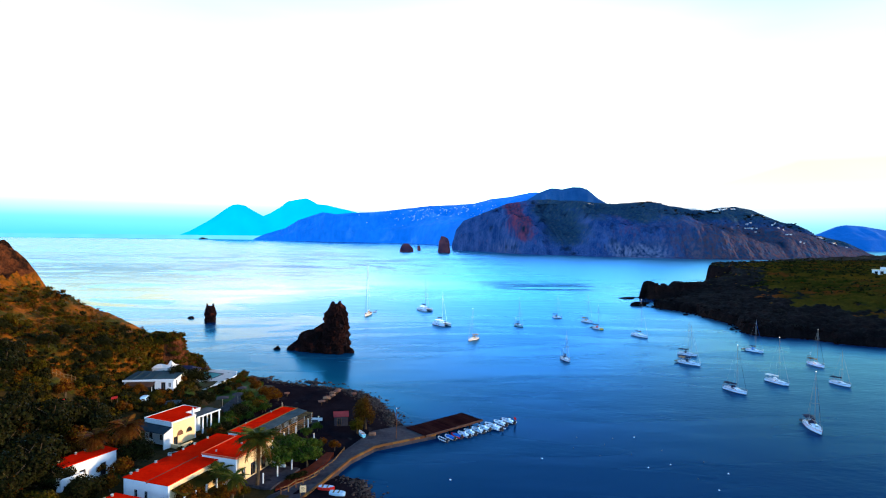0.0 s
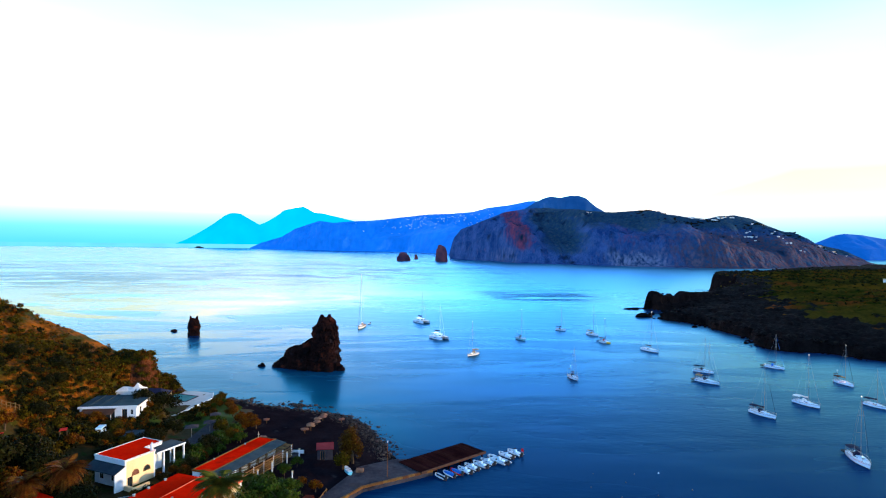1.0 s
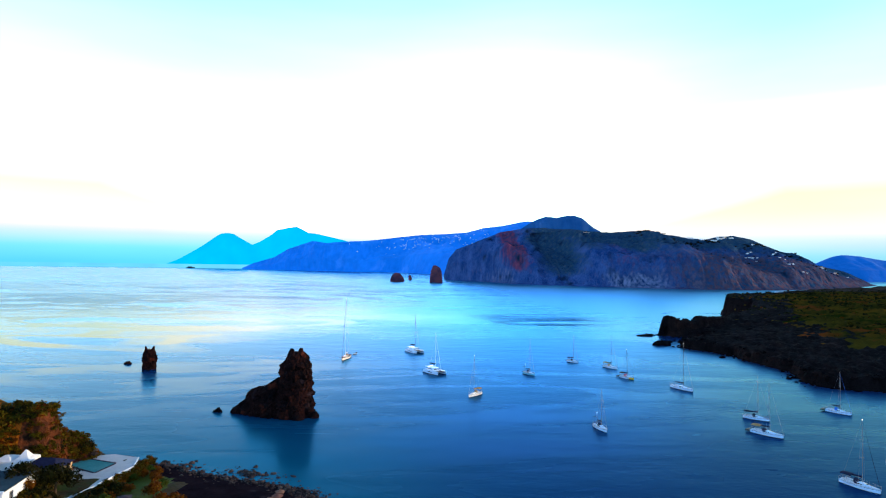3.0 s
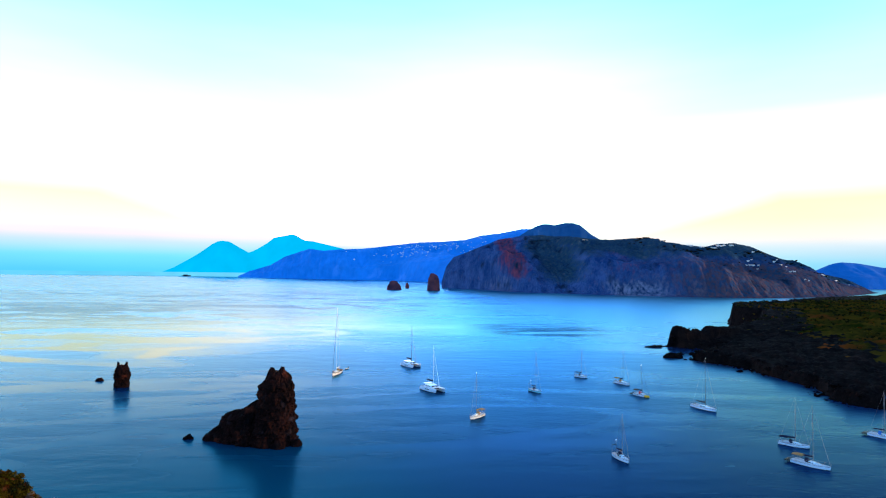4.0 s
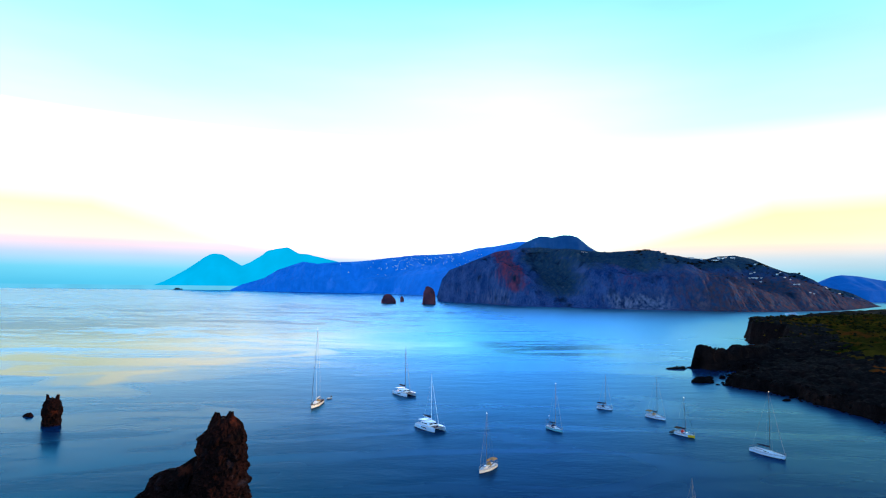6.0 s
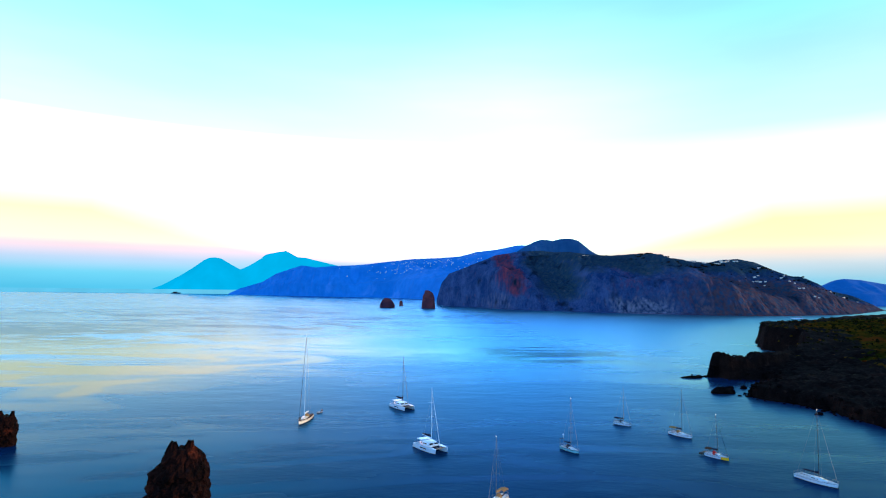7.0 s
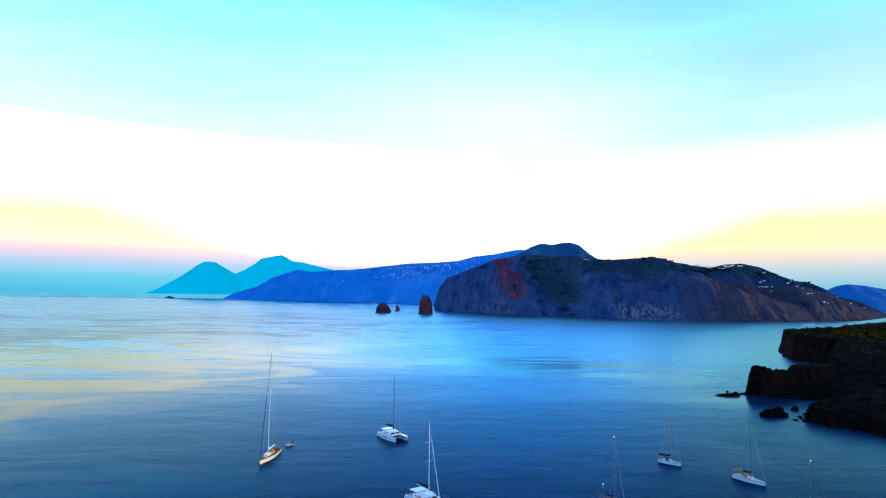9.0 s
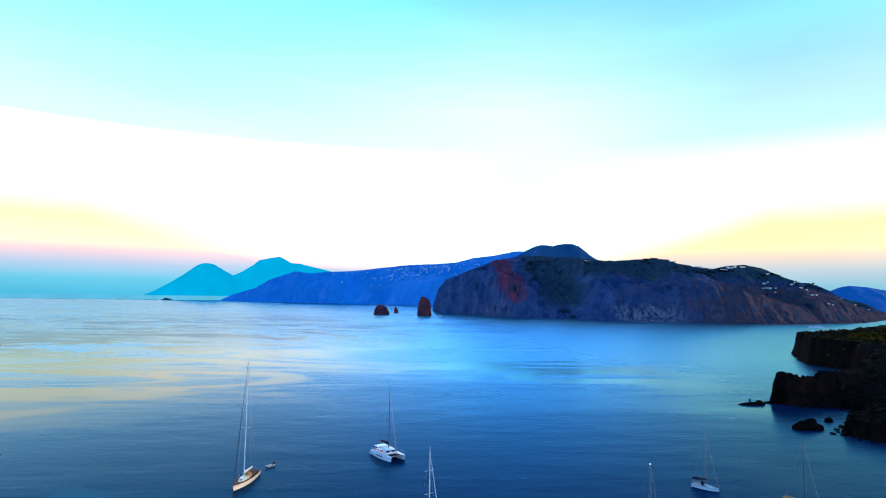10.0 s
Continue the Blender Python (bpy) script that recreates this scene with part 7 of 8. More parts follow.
def yacht(x, y, head, L, mast_z, label, hull="gel", deck="deck", mast="alu", cover="navy", bimini=None, hood=None, genoa="sail", bow=None, trim="navy", arch=False, lamp=True, lean=0.0, tender=None, wide=0.30):
    L *= 0.90
    beam, free = L * wide, 0.42 + L * 0.05
    t = thing("sailing_yacht", pose(x, y, 0, lean, 0, head), label, "sailboat", "yachts at anchor")
    rings, edge = hull_rings(L, beam, free)
    part("hull", Build().loft(rings), hull, t, smooth=False)
    # dark band paints the underside's shadow and reflection at the waterline
    part("boot_stripe", stripe(edge, 0.06, 0.20, 0.012), "bottom", t)
    part("cove_stripe", stripe(edge, 0.80, 0.86, 0.012), trim, t)
    if bow:
        part("bow_paint", stripe(edge, 0.10, 0.97, 0.014, 9), bow, t, "bright yellow bow")
    n = len(edge)
    b = Build()
    inner = [(px, py * 0.95, pz + 0.012) for px, py, pz in edge]
    vs = inner + [(px, 0, pz + 0.05) for px, py, pz in edge] + [(px, -py, pz) for px, py, pz in inner]
    b.add(vs, [(i, n + i, n + i + 1, i + 1) for i in range(n - 1)] + [(n + i, 2 * n + i, 2 * n + i + 1, n + i + 1) for i in range(n - 1)])
    part("deck", b, deck, t)
    b = Build()
    for sgn in (1, -1):
        b.tube([(px, sgn * py * 0.985, pz + 0.02) for px, py, pz in edge], 0.03, 5)
    part("toe_rail", b, "alu" if deck == "deck" else "teak", t)
    # coachroof, with windows let into its sides
    zr = free * 0.97
    c = Build()
    rows = []
    for u, w, h in ((-0.10, 0.60, 0.40), (0.05, 0.60, 0.44), (0.18, 0.48, 0.36), (0.28, 0.28, 0.16), (0.31, 0.20, 0.03)):
        hw = beam / 2 * w
        rows.append([(u * L, hw, zr), (u * L, hw * 0.84, zr + h), (u * L, 0, zr + h + 0.07), (u * L, -hw * 0.84, zr + h), (u * L, -hw, zr)])
    c.loft(rows)
    cr = part("coachroof", c, hull if hull != "teal" else "gel", t)
    for sgn in (1, -1):
        g = Build()
        hw = beam / 2 * 0.60
        a_, b_ = hw * 0.975, hw * 0.90
        v = [(-0.07 * L, sgn * (a_ + 0.015), zr + 0.12), (0.10 * L, sgn * (a_ * 0.93 + 0.015), zr + 0.13), (0.10 * L, sgn * (b_ * 0.93 + 0.02), zr + 0.30), (-0.07 * L, sgn * (b_ + 0.02), zr + 0.31)]
        g.add(v, [(0, 1, 2, 3) if sgn < 0 else (3, 2, 1, 0)])
        part("cabin_window", g, "glass", cr)
    g = Build()
    g.box(0.17 * L, 0.22 * L, -0.28, 0.28, zr + 0.40, zr + 0.46, None, 0.02)
    part("hatch", g, "glass", cr)
    # cockpit
    b = Build()
    b.box(-0.44 * L, -0.11 * L, -beam * 0.17, beam * 0.17, zr + 0.03, zr + 0.07)
    part("cockpit_sole", b, "teak", t)
    for sgn in (1, -1):
        b = Build()
        b.box(-0.44 * L, -0.10 * L, sgn * beam * 0.26 - 0.16, sgn * beam * 0.26 + 0.16, zr + 0.02, zr + 0.30, None, 0.04)
        part("cockpit_seat", b, deck, t)
    b = Build()
    wr = 0.42
    b.tube([(-0.36 * L, wr * math.cos(a), zr + 0.75 + wr * math.sin(a)) for a in np.linspace(0, 2 * math.pi, 17)], 0.02, 5, cap=False)
    b.tube([(-0.35 * L, 0, zr + 0.05), (-0.35 * L, 0, zr + 0.8)], 0.06, 6)
    part("steering_wheel", b, "alu", t)
    # rig
    mx, top, fat = 0.07 * L, mast_z, max(1.0, (L / 8.5) ** 1.3)
    zm = zr + 0.45
    m = part("mast", Build().tube([(mx, 0, zr), (mx - 0.002 * L, 0, top * 0.6), (mx - 0.006 * L, 0, top)], [0.062 * fat, 0.055 * fat, 0.035 * fat], 8), mast, t)
    for k, u in enumerate((0.42, 0.70)):
        zs_ = zr + (top - zr) * u
        sw = beam * (0.34 - 0.08 * k)
        part("spreader", Build().tube([(mx - 0.15, -sw, zs_ + 0.05), (mx, 0, zs_), (mx - 0.15, sw, zs_ + 0.05)], 0.03, 5), mast, m)
    part("wind_vane", Build().tube([(mx - 0.2, 0, top + 0.15), (mx, 0, top), (mx, 0, top + 0.45)], 0.015, 4), "rope", m)
    if lamp:
        b = Build()
        b.tube([(mx, 0, top), (mx, 0, top + 0.10), (mx, 0, top + 0.2)], [0.08, 0.09, 0.04], 8)
        part("masthead_lamp", b, "mast_lamp", m)
    bz = zr + 1.25
    bm_ = part("boom", Build().tube([(mx - 0.1, 0, bz), (mx - 0.40 * L, 0, bz + 0.05)], [0.07, 0.06], 8), mast, t)
    part("sail_cover", Build().tube([(mx - 0.12, 0, bz + 0.32), (mx - 0.14 * L, 0, bz + 0.22), (mx - 0.28 * L, 0, bz + 0.18), (mx - 0.39 * L, 0, bz + 0.14)], [0.20, 0.19, 0.15, 0.09], 9), cover, bm_)
    bow_x, bow_zz = edge[-1][0] - 0.15, edge[-1][2]
    part("furled_genoa", Build().tube([(bow_x, 0, bow_zz + 0.15), (bow_x + (mx - bow_x) * 0.35, 0, bow_zz + (top - bow_zz) * 0.34), (mx + 0.06, 0, top * 0.97)], [0.030 * fat, 0.042 * fat, 0.012 * fat], 6), "furled" if genoa == "sail" else genoa, t)
    part("backstay", Build().tube([(-L / 2 + 0.1, 0, free * 0.95), (mx - 0.04, 0, top)], 0.014, 4), "rope", t)
    for sgn in (1, -1):
        zs_ = zr + (top - zr) * 0.42
        part("shroud", Build().tube([(mx - 0.25, sgn * beam * 0.46, zr), (mx - 0.15, sgn * beam * 0.34, zs_), (mx, 0, top * 0.95)], 0.014, 4), "rope", t)
    part("pulpit", bow_hoop(L, zr, edge, True), "alu", t)
    part("pushpit", bow_hoop(L, zr, edge, False), "alu", t)
    for sgn in (1, -1):
        b = Build()
        ps = [(px, sgn * py * 0.93, pz + 0.6) for px, py, pz in edge[2:-2]]
        b.tube(ps, 0.012, 4)
        for p in ps[::2]:
            b.tube([(p[0], p[1], p[2] - 0.6), p], 0.016, 4)
        part("guard_rail", b, "rope", t)
    if hood:
        b = Build()
        rows = [[(x0, math.cos(a) * beam * 0.30, zr + 0.10 + math.sin(a) * hh) for a in np.linspace(0, math.pi, 9)] for x0, hh in ((-0.02 * L, 0.38), (-0.06 * L, 0.80), (-0.13 * L, 0.92))]
        b.loft(rows, cap=False, closed=False)
        o = part("sprayhood", b, hood, t)
        o.modifiers.new("thick", "SOLIDIFY").thickness = 0.03
        g = Build()
        g.add([(-0.022 * L, -beam * 0.2, zr + 0.42), (-0.022 * L, beam * 0.2, zr + 0.42), (-0.052 * L, beam * 0.17, zr + 0.76), (-0.052 * L, -beam * 0.17, zr + 0.76)], [(0, 1, 2, 3)])
        part("clear_panel", g, "glass", o)
    if bimini:
        b = Build()
        rows = [[(x0, math.cos(a) * beam * 0.40, zr + 1.28 + math.sin(a) * 0.30 - dz) for a in np.linspace(0, math.pi, 9)] for x0, dz in ((-0.17 * L, 0.06), (-0.27 * L, 0), (-0.37 * L, 0), (-0.46 * L, 0.08))]
        b.loft(rows, cap=False, closed=False)
        o = part("bimini", b, bimini, t)
        o.modifiers.new("thick", "SOLIDIFY").thickness = 0.03
        for x0 in (-0.19 * L, -0.44 * L):
            for sgn in (1, -1):
                part("bimini_leg", Build().tube([(-0.31 * L, sgn * beam * 0.42, zr), (x0, sgn * beam * 0.40, zr + 1.25)], 0.018, 4), "alu", o)
    if arch:
        b = Build()
        b.tube([(-0.47 * L, beam * 0.34, zr), (-0.48 * L, beam * 0.33, zr + 1.9), (-0.48 * L, -beam * 0.33, zr + 1.9), (-0.47 * L, -beam * 0.34, zr)], 0.04, 6)
        a_ = part("stern_arch", b, "alu", t)
        part("solar_panel", Build().box(-0.52 * L, -0.44 * L, -beam * 0.30, beam * 0.30, zr + 1.96, zr + 2.0), "bottom", a_)
        part("radar_dome", Build().tube([(-0.48 * L, 0.5, zr + 2.0), (-0.48 * L, 0.5, zr + 2.8), (-0.48 * L, 0.5, zr + 2.95), (-0.48 * L, 0.5, zr + 3.1)], [0.04, 0.05, 0.28, 0.2], 10), "gel", a_)
    if tender:
        b = Build()
        hw = 0.6
        b.tube([(-0.5 * L - 0.35, -1.2, 0.5), (-0.5 * L - 0.35, 1.0, 0.5)], 0.24, 8)
        b.tube([(-0.5 * L - 0.95, -1.2, 0.5), (-0.5 * L - 0.95, 1.0, 0.5)], 0.24, 8)
        part("stowed_tender", b, tender, t)
    return t


yacht(91.0, 222.8, -44, 7.6, 12.3, "white sloop with navy bimini and furled sail", bimini="navy", hood="navy", lamp=False)
yacht(85.4, 207.2, -54, 8.8, 13.6, "white sloop with tan hood at anchor", bimini="tan", hood="navy", lamp=False, tender="black")
yacht(120.2, 231.2, -58, 7.6, 12.3, "white sloop with bright blue sprayhood", hood="blue", lamp=False, genoa="blue", tender="black")
yacht(83.9, 171.4, -67, 8.2, 13.4, "white sloop with dark bimini and navy furled genoa", bimini="navy", hood="navy", genoa="navy", cover="navy")
yacht(101.6, 181.9, -70, 8.6, 14.0, "white sloop with white canvas and pale sprayhood", bimini="sail", hood="sail", cover="sail")
yacht(129.2, 207.4, -86, 8.6, 12.6, "dark-trimmed white sloop with brown canvas", cover="tan", bimini="awning", genoa="navy", trim="red", arch=True)
yacht(119.9, 180.8, -72, 7.0, 10.4, "small white sloop with navy bimini", bimini="navy", lamp=False)
yacht(86.3, 139.2, -102, 9.6, 13.4, "white sloop with dark bimini and red trim", bimini="navy", hood="navy", genoa="navy", trim="red", tender="black")
yacht(86.3, 263.0, -66, 10.4, 16.3, "long white racing sloop with black mast", mast="black_mast", cover="navy", trim="bottom")
yacht(72.9, 304.8, -61, 8.4, 14.2, "white sloop with tan bimini and brown mast", bimini="tan", hood="tan", mast="black_mast", lamp=False)
yacht(72.8, 282.2, -58, 7.0, 11.2, "small white sloop with a yellow bow", bow="yellow", mast="black_mast", genoa="navy", bimini="awning", hood="red", lean=4, tender="black")
yacht(35.8, 287.8, -60, 7.2, 14.0, "turquoise cruising sloop with stern arch", hull="teal", arch=True, hood="navy")
yacht(60.0, 318.8, -46, 6.4, 12.2, "small white sloop with dark sprayhood", hood="navy", bimini="navy", lamp=False)
yacht(43.3, 210.7, -76, 7.0, 10.6, "small white sloop with cockpit clutter", hood="navy", arch=True, lamp=False)
yacht(12.1, 249.2, -126, 7.8, 13.2, "cream sloop with tan bimini", hull="gel_cream", bimini="tan", hood="tan", cover="tan")
yacht(-42.5, 321.8, -95, 13.8, 27.6, "large cream classic sloop with teak deck", hull="gel_cream", deck="teak", hood="tan", cover="sail", genoa="navy", trim="teak", lamp=False, wide=0.25, mast="gel")


def catamaran(x, y, head, L, mast_z, label, cover="navy", mast="black_mast", genoa="sail"):
    t = thing("catamaran", pose(x, y, 0, 0, 0, head), label, "catamaran", "yachts at anchor")
    W = L * 0.54
    for sgn in (1, -1):
        rings, edge = hull_rings(L, L * 0.155, 1.35, 11, 0.12, 0.55, 0.4)
        h = part("hull", Build().loft([[(p, q + sgn * (W / 2 - L * 0.07), r) for p, q, r in rg] for rg in rings]), "gel", t)
        # painted shade just above the water, as on the yachts
        part("boot_stripe", Build().loft([[(p, q * 1.02 + sgn * (W / 2 - L * 0.07), r) for p, q, r in [(e[0], e[1] * 0.9, 0.02), (e[0], e[1] * 0.93, 0.16), (e[0], -e[1] * 0.93, 0.16), (e[0], -e[1] * 0.9, 0.02)]] for e in edge]), "bottom", h)
        g = Build()
        sy = sgn * (W / 2 + 0.006 * L)
        g.box(-0.12 * L, 0.16 * L, sy - 0.02, sy + 0.02, 0.75, 0.98)
        part("hull_window", g, "glass", h)
        b = Build()
        for k in range(3):
            b.box(-0.5 * L - 0.16 * k - 0.1, -0.5 * L + 0.2 - 0.16 * k, sgn * (W / 2 - L * 0.07) - 0.42, sgn * (W / 2 - L * 0.07) + 0.42, 0.10, 1.0 - 0.3 * k)
        part("stern_step", b, "deck", h)
    b = Build()
    b.box(-0.46 * L, 0.18 * L, -W * 0.40, W * 0.40, 0.70, 1.42, None, 0.06)
    part("bridge_deck", b, "deck", t)
    rows = []
    for u, w, h in ((-0.26, 0.37, 0.72), (-0.12, 0.38, 0.78), (0.06, 0.34, 0.70), (0.16, 0.28, 0.26), (0.18, 0.26, 0.04)):
        hw = W * w
        rows.append([(u * L, hw, 1.42), (u * L, hw * 0.86, 1.42 + h), (u * L, 0, 1.50 + h), (u * L, -hw * 0.86, 1.42 + h), (u * L, -hw, 1.42)])
    sal = part("saloon", Build().loft(rows), "gel", t)
    for sgn in (1, -1):
        g = Build()
        v = [(-0.2 * L, sgn * W * 0.368, 1.72), (0.05 * L, sgn * W * 0.340, 1.70), (0.05 * L, sgn * W * 0.318, 2.00), (-0.2 * L, sgn * W * 0.344, 2.04)]
        g.add(v, [(0, 1, 2, 3) if sgn < 0 else (3, 2, 1, 0)])
        part("side_window", g, "glass", sal)
        g = Build()
        v = [(0.085 * L, sgn * W * 0.04, 1.96), (0.085 * L, sgn * W * 0.26, 1.90), (0.135 * L, sgn * W * 0.26, 1.62), (0.135 * L, sgn * W * 0.04, 1.68)]
        v = [(p + 0.035 * L, q, r + 0.06) for p, q, r in v]
        g.add(v, [(3, 2, 1, 0) if sgn > 0 else (0, 1, 2, 3)])
        part("front_window", g, "glass", sal)
        part("trampoline", Build().box(0.19 * L, 0.44 * L, min(sgn * 0.1, sgn * W * 0.36), max(sgn * 0.1, sgn * W * 0.36), 1.22, 1.25), "navy", t)
    part("crossbeam", Build().tube([(0.45 * L, -W * 0.40, 1.3), (0.45 * L, W * 0.40, 1.3)], 0.10, 8), "alu", t)
    b = Build()
    b.box(-0.45 * L, -0.22 * L, -W * 0.30, W * 0.30, 2.32, 2.40, None, 0.03)
    bt = part("hardtop", b, "gel", t)
    for ax in (-0.44 * L, -0.27 * L):
        for sgn in (1, -1):
            post(bt, ax, sgn * W * 0.27, 1.4, 2.32, 0.07, "alu", "support")
    top, mx = mast_z, 0.04 * L
    m = part("mast", Build().tube([(mx, 0, 2.35), (mx, 0, top * 0.6), (mx - 0.05, 0, top)], [0.10, 0.09, 0.05], 8), mast, t)
    for k, u in enumerate((0.45, 0.72)):
        zz = 2.4 + (top - 2.4) * u
        part("spreader", Build().tube([(mx - 0.2, -0.9, zz), (mx, 0, zz), (mx - 0.2, 0.9, zz)], 0.03, 5), mast, m)
    bm_ = part("boom", Build().tube([(mx - 0.1, 0, 3.1), (-0.42 * L, 0, 3.35)], 0.09, 8), mast, t)
    part("sail_cover", Build().tube([(mx - 0.15, 0, 3.75), (-0.12 * L, 0, 3.6), (-0.28 * L, 0, 3.6), (-0.41 * L, 0, 3.5)], [0.26, 0.28, 0.24, 0.12], 9), cover, bm_)
    part("furled_genoa", Build().tube([(0.45 * L, 0, 1.45), (0.3 * L, 0, 1.45 + (top - 1.45) * 0.34), (mx + 0.05, 0, top * 0.94)], [0.06, 0.075, 0.02], 6), "furled" if genoa == "sail" else genoa, t)
    for sgn in (1, -1):
        part("shroud", Build().tube([(-0.06 * L, sgn * W * 0.46, 1.4), (mx, 0, top * 0.93)], 0.016, 4), "rope", t)
        b = Build()
        ps = [(u * L, sgn * W * 0.485, 2.0) for u in (-0.42, -0.2, 0.0, 0.2, 0.38)]
        b.tube(ps, 0.014, 4)
        for p in ps:
            b.tube([(p[0], p[1], 1.35), p], 0.018, 4)
        part("guard_rail", b, "rope", t)
    return t


catamaran(-12.2, 343.2, -56, 10.0, 18.8, "white cruising catamaran with dark sail cover")
catamaran(-1.6, 288.4, -54, 9.6, 16.5, "white catamaran with pale mast and dark bimini", mast="gel", genoa="gel")


def tube_boat(x, y, head, L, label, tube="hypalon", seat="gel", cover=None, console=True, flag=False, z=0.0, group="boats along the jetty"):
    """An inflatable with a rigid floor and an outboard."""
    t = thing("inflatable_boat", pose(x, y, z, 0, 0, head), label, "inflatable boat", group)
    L *= 0.92
    W, r = L * 0.175, L * 0.042
    pts = [(-L / 2, W, 0.32)] + [(L * u, W, 0.34 + 0.1 * max(0, u)) for u in (-0.3, 0.0, 0.2)] + [(L * 0.38, W * 0.72, 0.45), (L * 0.48, W * 0.28, 0.52), (L * 0.5, 0, 0.54)]
    pts += [(p, -q, w) for p, q, w in reversed(pts[:-1])]
    part("inflated_tube", Build().tube(pts, [r * 0.6] + [r] * (len(pts) - 2) + [r * 0.6], 9), tube, t, smooth=True)
    part("rigid_floor", Build().slab([(-L * 0.47, -W * 0.8), (L * 0.2, -W * 0.8), (L * 0.44, 0), (L * 0.2, W * 0.8), (-L * 0.47, W * 0.8)], -0.15, 0.22), "concrete", t)
    part("outboard", Build().box(-L / 2 - 0.35, -L / 2 + 0.1, -0.2, 0.2, 0.45, 1.0, None, 0.07).box(-L / 2 - 0.2, -L / 2 - 0.05, -0.08, 0.08, -0.3, 0.46), "black", t)
    if cover:
        rows = [[(L * u, math.cos(a) * W * w, 0.42 + math.sin(a) * h) for a in np.linspace(0, math.pi, 7)] for u, w, h in ((-0.42, 0.95, 0.12), (-0.1, 1.0, 0.38), (0.2, 0.95, 0.3), (0.42, 0.4, 0.2))]
        part("cover", Build().loft(rows), cover, t)
    elif console:
        c = part("console", Build().box(-0.1 * L, 0.02 * L, -0.32, 0.32, 0.22, 1.0, None, 0.05), "gel", t)
        part("windscreen", Build().box(0.0, 0.02, -0.28, 0.28, 1.0, 1.3), "glass", c)
        part("seat", Build().box(-0.3 * L, -0.16 * L, -0.4, 0.4, 0.22, 0.62, None, 0.05), seat, t)
        part("bow_cushion", Build().box(0.14 * L, 0.34 * L, -W * 0.5, W * 0.5, 0.3, 0.42, None, 0.04), "deck", t)
    if flag:
        f = part("flagstaff", Build().tube([(-L * 0.45, 0.2, 0.4), (-L * 0.5, 0.2, 1.9)], 0.02, 5), "alu", t)
        part("flag", Build().add([(-L * 0.5, 0.2, 1.25), (-L * 0.5 - 0.7, 0.3, 1.2), (-L * 0.5 - 0.7, 0.3, 1.75), (-L * 0.5, 0.2, 1.85)], [(0, 1, 2, 3), (3, 2, 1, 0)]), "red", f)
    return t


HD = 131
tube_boat(0.9, 128.0, HD, 3.2, "small white inflatable beside the jetty", console=False)
tube_boat(2.5, 129.2, HD, 3.4, "inflatable under a bright blue cover", cover="blue")
tube_boat(3.9, 130.3, HD, 3.4, "inflatable with blue and red cover", cover="blue", tube="red")
tube_boat(5.5, 131.2, HD, 4.0, "white inflatable with steering console")
tube_boat(6.9, 132.8, HD, 4.0, "white inflatable with steering console")
tube_boat(8.7, 134.2, HD, 4.2, "white inflatable with steering console")
tube_boat(10.2, 135.7, HD, 4.0, "white inflatable with steering console")
tube_boat(12.4, 136.8, HD, 5.8, "large white inflatable with steering console")
tube_boat(14.2, 139.4, HD, 4.2, "white inflatable with steering console")
tube_boat(16.2, 141.0, HD, 4.2, "white inflatable with a red flag", flag=True)
tube_boat(-40.3, 333.8, -115, 3.0, "small white tender tied astern of the large sloop", console=False, group="tenders")


def rowing_boat(x, y, z, head, L, hull, label, lean=8):
    t = thing("rowing_boat", pose(x, y, z, lean, 0, head), label, "dinghy", "dinghies ashore")
    rings, edge = hull_rings(L, L * 0.38, 0.55, 9, 0.35, 0.7, 0.12)
    outer = [[(p, q, r + 0.12) for p, q, r in rg] for rg in rings]
    part("hull", Build().loft(outer), hull, t)
    n = len(edge)
    b = Build()
    b.add([(p * 0.97, q * 0.86, r + 0.125) for p, q, r in edge] + [(p * 0.97, -q * 0.86, r + 0.125) for p, q, r in edge], [(i, n + i, n + i + 1, i + 1) for i in range(n - 1)])
    part("inside", b, "deck", t)
    for u in (-0.22, 0.1):
        part("thwart", Build().box(u * L - 0.12, u * L + 0.12, -L * 0.15, L * 0.15, 0.68, 0.73), "timber", t)
    return t


rowing_boat(-16.0, 99.0, 0.95, -12, 2.7, "gel", "white rowing boat drawn up on the cobbles")
rowing_boat(-18.2, 100.8, 1.02, -10, 2.8, "red", "faded red rowing boat drawn up on the cobbles")
rowing_boat(-16.4, 127.4, 1.04, 118, 3.0, "teal", "pale blue dinghy on the quay beside the tamarisk", 6)
b = Build()
b.box(-14.9, -13.5, 127.4, 128.6, 1.02, 1.5, pose(0, 0, 0), 0.05)
tagged(part("crate", b, "thatch"), "tan wooden crate on the quay", "crate")

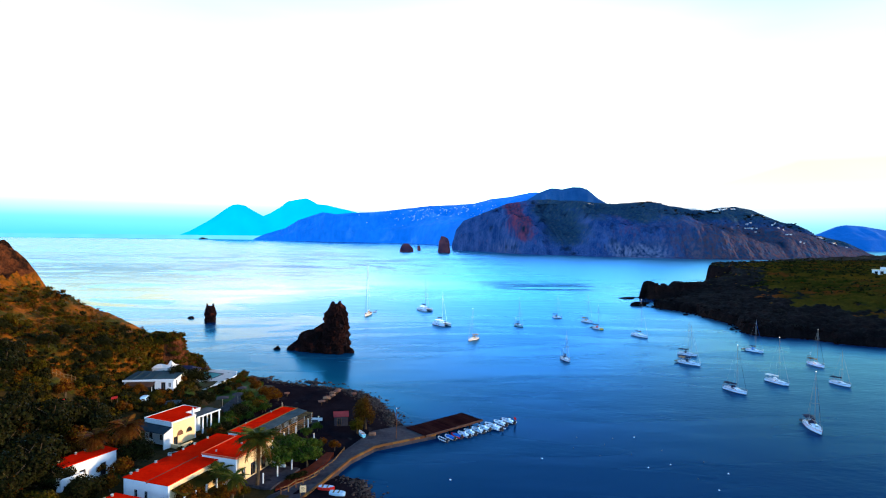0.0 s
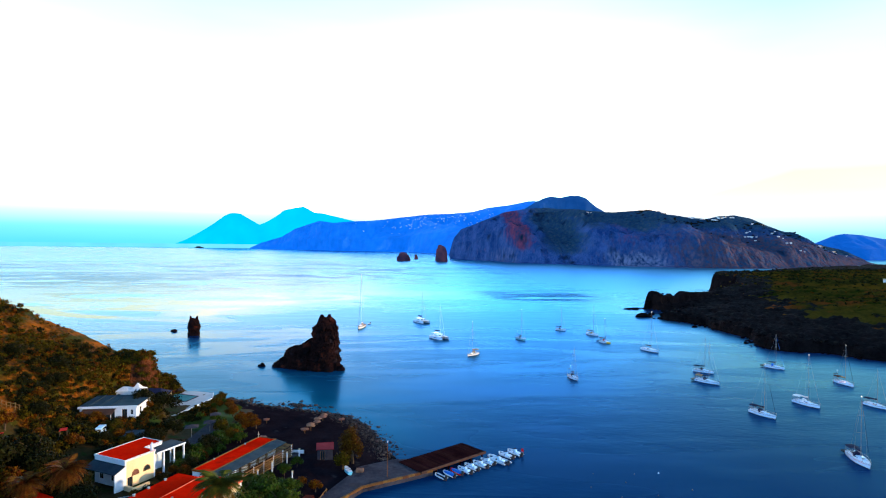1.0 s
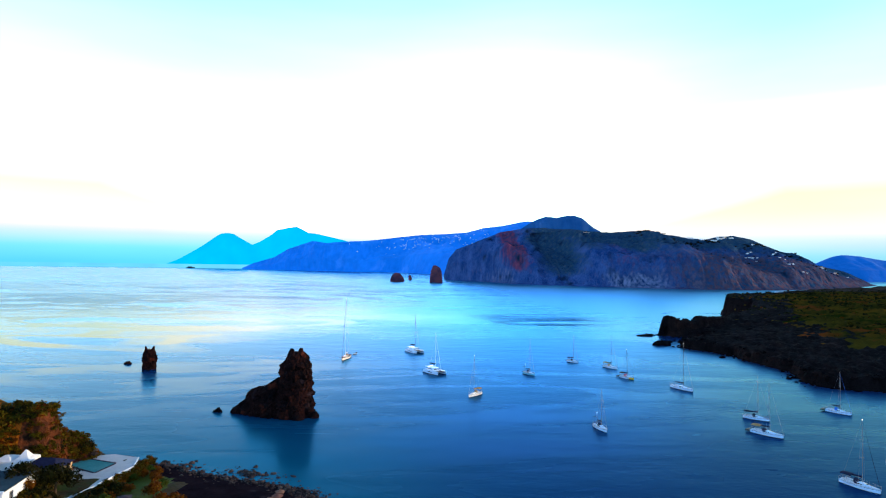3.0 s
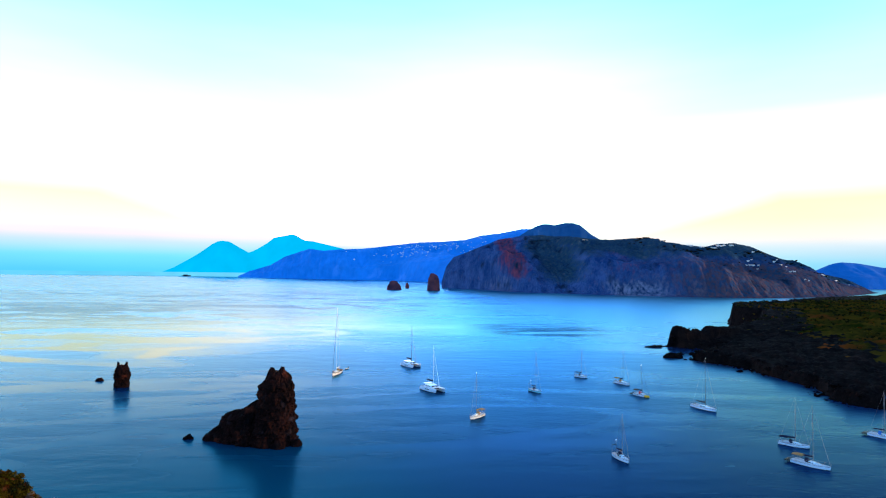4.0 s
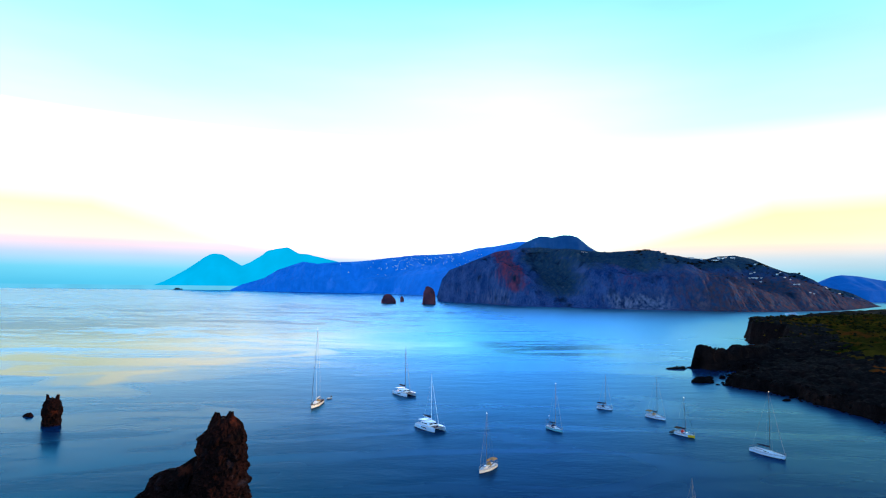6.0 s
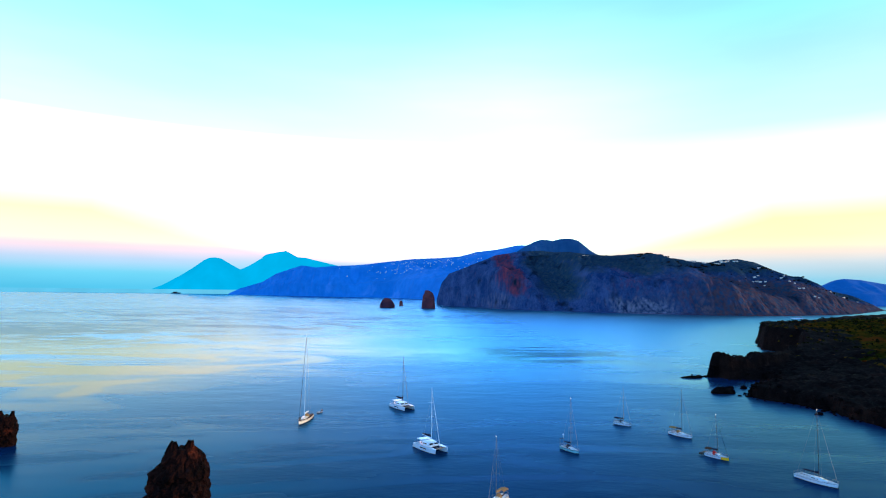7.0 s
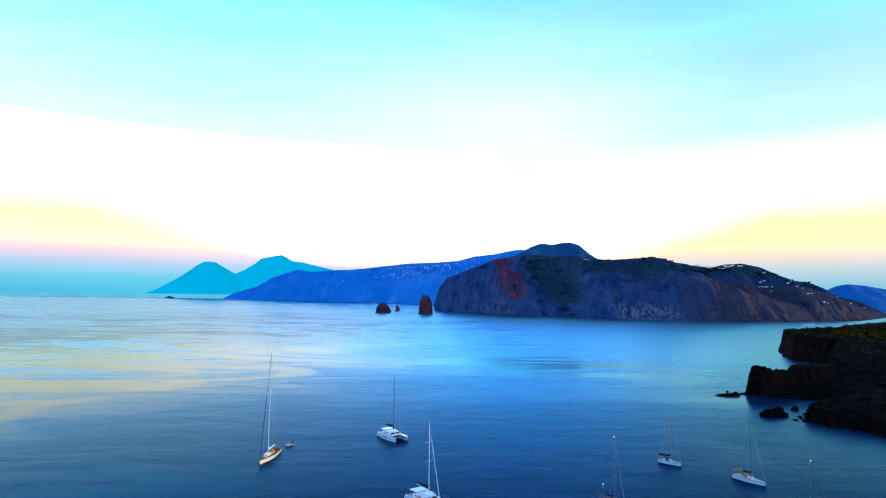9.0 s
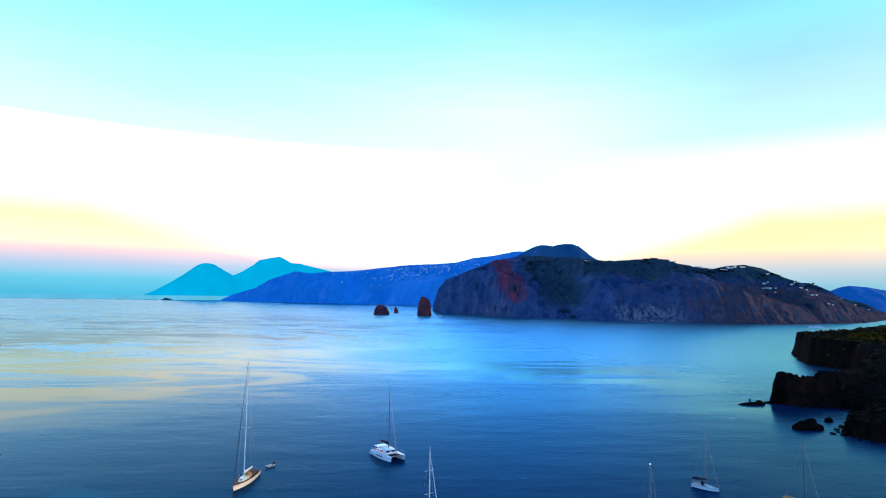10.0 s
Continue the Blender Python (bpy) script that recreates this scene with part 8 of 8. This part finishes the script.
# mooring buoys
for i, (x, y, c) in enumerate(((42.7, 131.7, "gel"), (45.0, 116.6, "gel"), (54.2, 112.6, "gel"), (49.2, 105.4, "gel"), (40.2, 115.0, "gel"), (32.4, 120.5, "black"), (37.8, 130.8, "black"), (20.6, 118.8, "gel"), (35, 127, "black"), (30, 131, "black"), (46, 124, "black"),
                               (47.5, 110, "black"), (28, 124.5, "black"), (39, 121.5, "black"), (2.5, 108.0, "gel"), (52, 118, "black"))):
    bu = thing("mooring_buoy", pose(x, y, 0), "white round mooring buoy" if c == "gel" else "small dark mooring buoy", "buoy", "mooring buoys")
    s = 0.17 if c == "gel" else 0.11
    part("float", Build().tube([(0, 0, -s), (0, 0, -0.7 * s), (0, 0, 0), (0, 0, 0.7 * s), (0, 0, s)], [0.2 * s, 0.75 * s, s, 0.75 * s, 0.2 * s], 10), c, bu)
    part("eye", Build().tube([(0, 0, s), (0, 0, s + 0.12)], 0.03, 5), "steel", bu)


# far ferry and small craft under the cliffs
def launch(x, y, head, L, label, paint="gel"):
    t = thing("motor_boat", pose(x, y, 0, 0, 0, head), label, "motor boat")
    rings, edge = hull_rings(L, L * 0.26, L * 0.09, 9, 0.5, 0.9, 0.3)
    part("hull", Build().loft(rings), paint, t)
    part("cabin", Build().box(-L * 0.3, L * 0.15, -L * 0.09, L * 0.09, L * 0.085, L * 0.2, None, 0.1), paint, t)
    part("cabin_window", Build().box(-L * 0.28, L * 0.155, -L * 0.092, L * 0.092, L * 0.135, L * 0.17), "glass", t)
    return t


ferry = launch(613, 1110, 144, 20, "dark-hulled white ferry with a foaming wake below the island")
foam = Build()
fr_ = np.random.RandomState(3)
for k in range(60):                 # broken foam that spreads and thins behind the stern
    u = k / 59
    for sgn in (-1, 1):
        w, x0, y0 = fr_.uniform(0.9, 2.2) * (1 - 0.55 * u), -9 - 78 * u, sgn * (0.6 + 3.0 * u) + fr_.uniform(-0.5, 0.5)
        foam.add([(x0 - 2.2, y0 - w * 0.4, 0.02), (x0, y0 - w, 0.05), (x0 + 1.6, y0, 0.02), (x0, y0 + w, 0.05)], [(0, 1, 2, 3)])
part("wake", foam, "sail", ferry, "white broken foam trail")["kind"] = "stuff"
launch(-1760, 4150, 0, 60, "dark ship far off on the horizon", "bottom")
launch(20, 1490, 10, 9, "small white boat below the cliffs")

# ---------- houses far off ----------
GX, GY, GZ = GRID_MAIN


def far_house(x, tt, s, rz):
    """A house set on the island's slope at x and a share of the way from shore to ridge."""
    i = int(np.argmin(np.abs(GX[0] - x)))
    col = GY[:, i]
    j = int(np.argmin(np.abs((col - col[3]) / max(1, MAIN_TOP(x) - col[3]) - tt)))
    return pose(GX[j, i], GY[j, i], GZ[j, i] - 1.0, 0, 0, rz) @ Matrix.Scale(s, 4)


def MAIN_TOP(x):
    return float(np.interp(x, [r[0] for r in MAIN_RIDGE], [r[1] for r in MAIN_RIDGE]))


def make_far_house(label):
    t = thing("house", pose(0, 0, 0), label, "house", "houses on the island")
    shell(t, -5, 5, -3.5, 3.5, -2, 3.4, "white", {"S": [(-3.5, -2.2, 0.8, 2.2, "window"), (-0.6, 0.6, 0.0, 2.2, "door"), (2.2, 3.5, 0.8, 2.2, "window")]})
    b = Build()
    b.box(-5.3, 5.3, -3.8, 3.8, 3.42, 3.8)
    part("roof", b, "cream", t)
    return t


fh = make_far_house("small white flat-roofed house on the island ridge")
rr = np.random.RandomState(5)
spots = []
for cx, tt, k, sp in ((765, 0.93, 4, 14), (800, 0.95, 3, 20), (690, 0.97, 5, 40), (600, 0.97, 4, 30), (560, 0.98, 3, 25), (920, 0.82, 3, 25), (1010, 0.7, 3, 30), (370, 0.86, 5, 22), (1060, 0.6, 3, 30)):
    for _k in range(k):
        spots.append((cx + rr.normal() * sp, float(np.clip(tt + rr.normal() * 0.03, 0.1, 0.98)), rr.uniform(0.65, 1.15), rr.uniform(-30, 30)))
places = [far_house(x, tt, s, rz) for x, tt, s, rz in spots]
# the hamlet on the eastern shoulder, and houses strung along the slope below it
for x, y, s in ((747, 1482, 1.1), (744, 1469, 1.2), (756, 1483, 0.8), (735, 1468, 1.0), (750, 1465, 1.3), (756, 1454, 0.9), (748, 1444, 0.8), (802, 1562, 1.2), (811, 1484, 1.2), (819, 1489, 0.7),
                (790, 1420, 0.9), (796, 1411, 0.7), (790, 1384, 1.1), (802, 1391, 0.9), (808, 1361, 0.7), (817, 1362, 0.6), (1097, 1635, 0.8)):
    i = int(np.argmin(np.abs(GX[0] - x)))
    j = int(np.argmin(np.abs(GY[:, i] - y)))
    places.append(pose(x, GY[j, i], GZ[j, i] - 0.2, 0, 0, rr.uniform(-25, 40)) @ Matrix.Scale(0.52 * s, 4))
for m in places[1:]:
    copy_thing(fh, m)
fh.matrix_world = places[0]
# hill town on the northern island: one joined mass of far white houses
BX, BY, BZ = GRID_BACK
b = Build()
for k in range(170):
    i = int(np.clip(np.searchsorted(BX[0], rr.normal(-60, 170)), 2, BX.shape[1] - 3))
    j = int(np.clip(rr.normal(60, 7), 20, 77))
    x, y, z = BX[j, i], BY[j, i], BZ[j, i]
    w, d, h = rr.uniform(3, 7), rr.uniform(3, 5), rr.uniform(1.2, 3.2)
    b.box(x - w / 2, x + w / 2, y - d / 2, y + d / 2, z - 3, z + h)
tagged(part("far_town", b, "white"), "scattered white houses of a far hill town", "houses", kind="stuff")
# trees along the island's skyline
out = []
base = leaf_quads(30, 1, 1, 0.9, 0.5, 5, 0.5, 3)
for k in range(420):
    x = rr.uniform(480, 1040)
    i = int(np.argmin(np.abs(GX[0] - x)))
    j = int(rr.choice([92, 93, 94, 95, 96])) if rr.rand() < 0.75 else int(rr.randint(60, 92))
    j = min(j, GX.shape[0] - 1)
    s = rr.uniform(1.6, 4.2)
    out.append(base * s + np.array([GX[j, i], GY[j, i], GZ[j, i] + s * 0.6]))
tagged(part("ridge_trees", quads_build(np.concatenate(out)), "leaf_dark"), "dark trees along the island skyline", "trees", kind="stuff")
vh = thing("villa", pose(330, 452, head_z(330, 452) + 0.3, 0, 0, -35), "pale flat-roofed villa on the headland heath", "house")
shell(vh, -6, 6, -3.5, 3.5, -2.5, 3.0, "white", {"S": [(-4.5, -2.5, 0.5, 2.2, "window"), (-1, 1, 0, 2.2, "door"), (2.5, 4.5, 0.5, 2.2, "window")], "W": [(-1.5, 1.5, 0.6, 2.2, "window")]})
part("roof", Build().box(-6.4, 6.4, -3.9, 3.9, 3.02, 3.3, None, 0.04), "cream", vh)
part("roof_room", Build().box(-1, 3.5, -1.5, 2.5, 3.31, 5.2, None, 0.04), "white", vh)
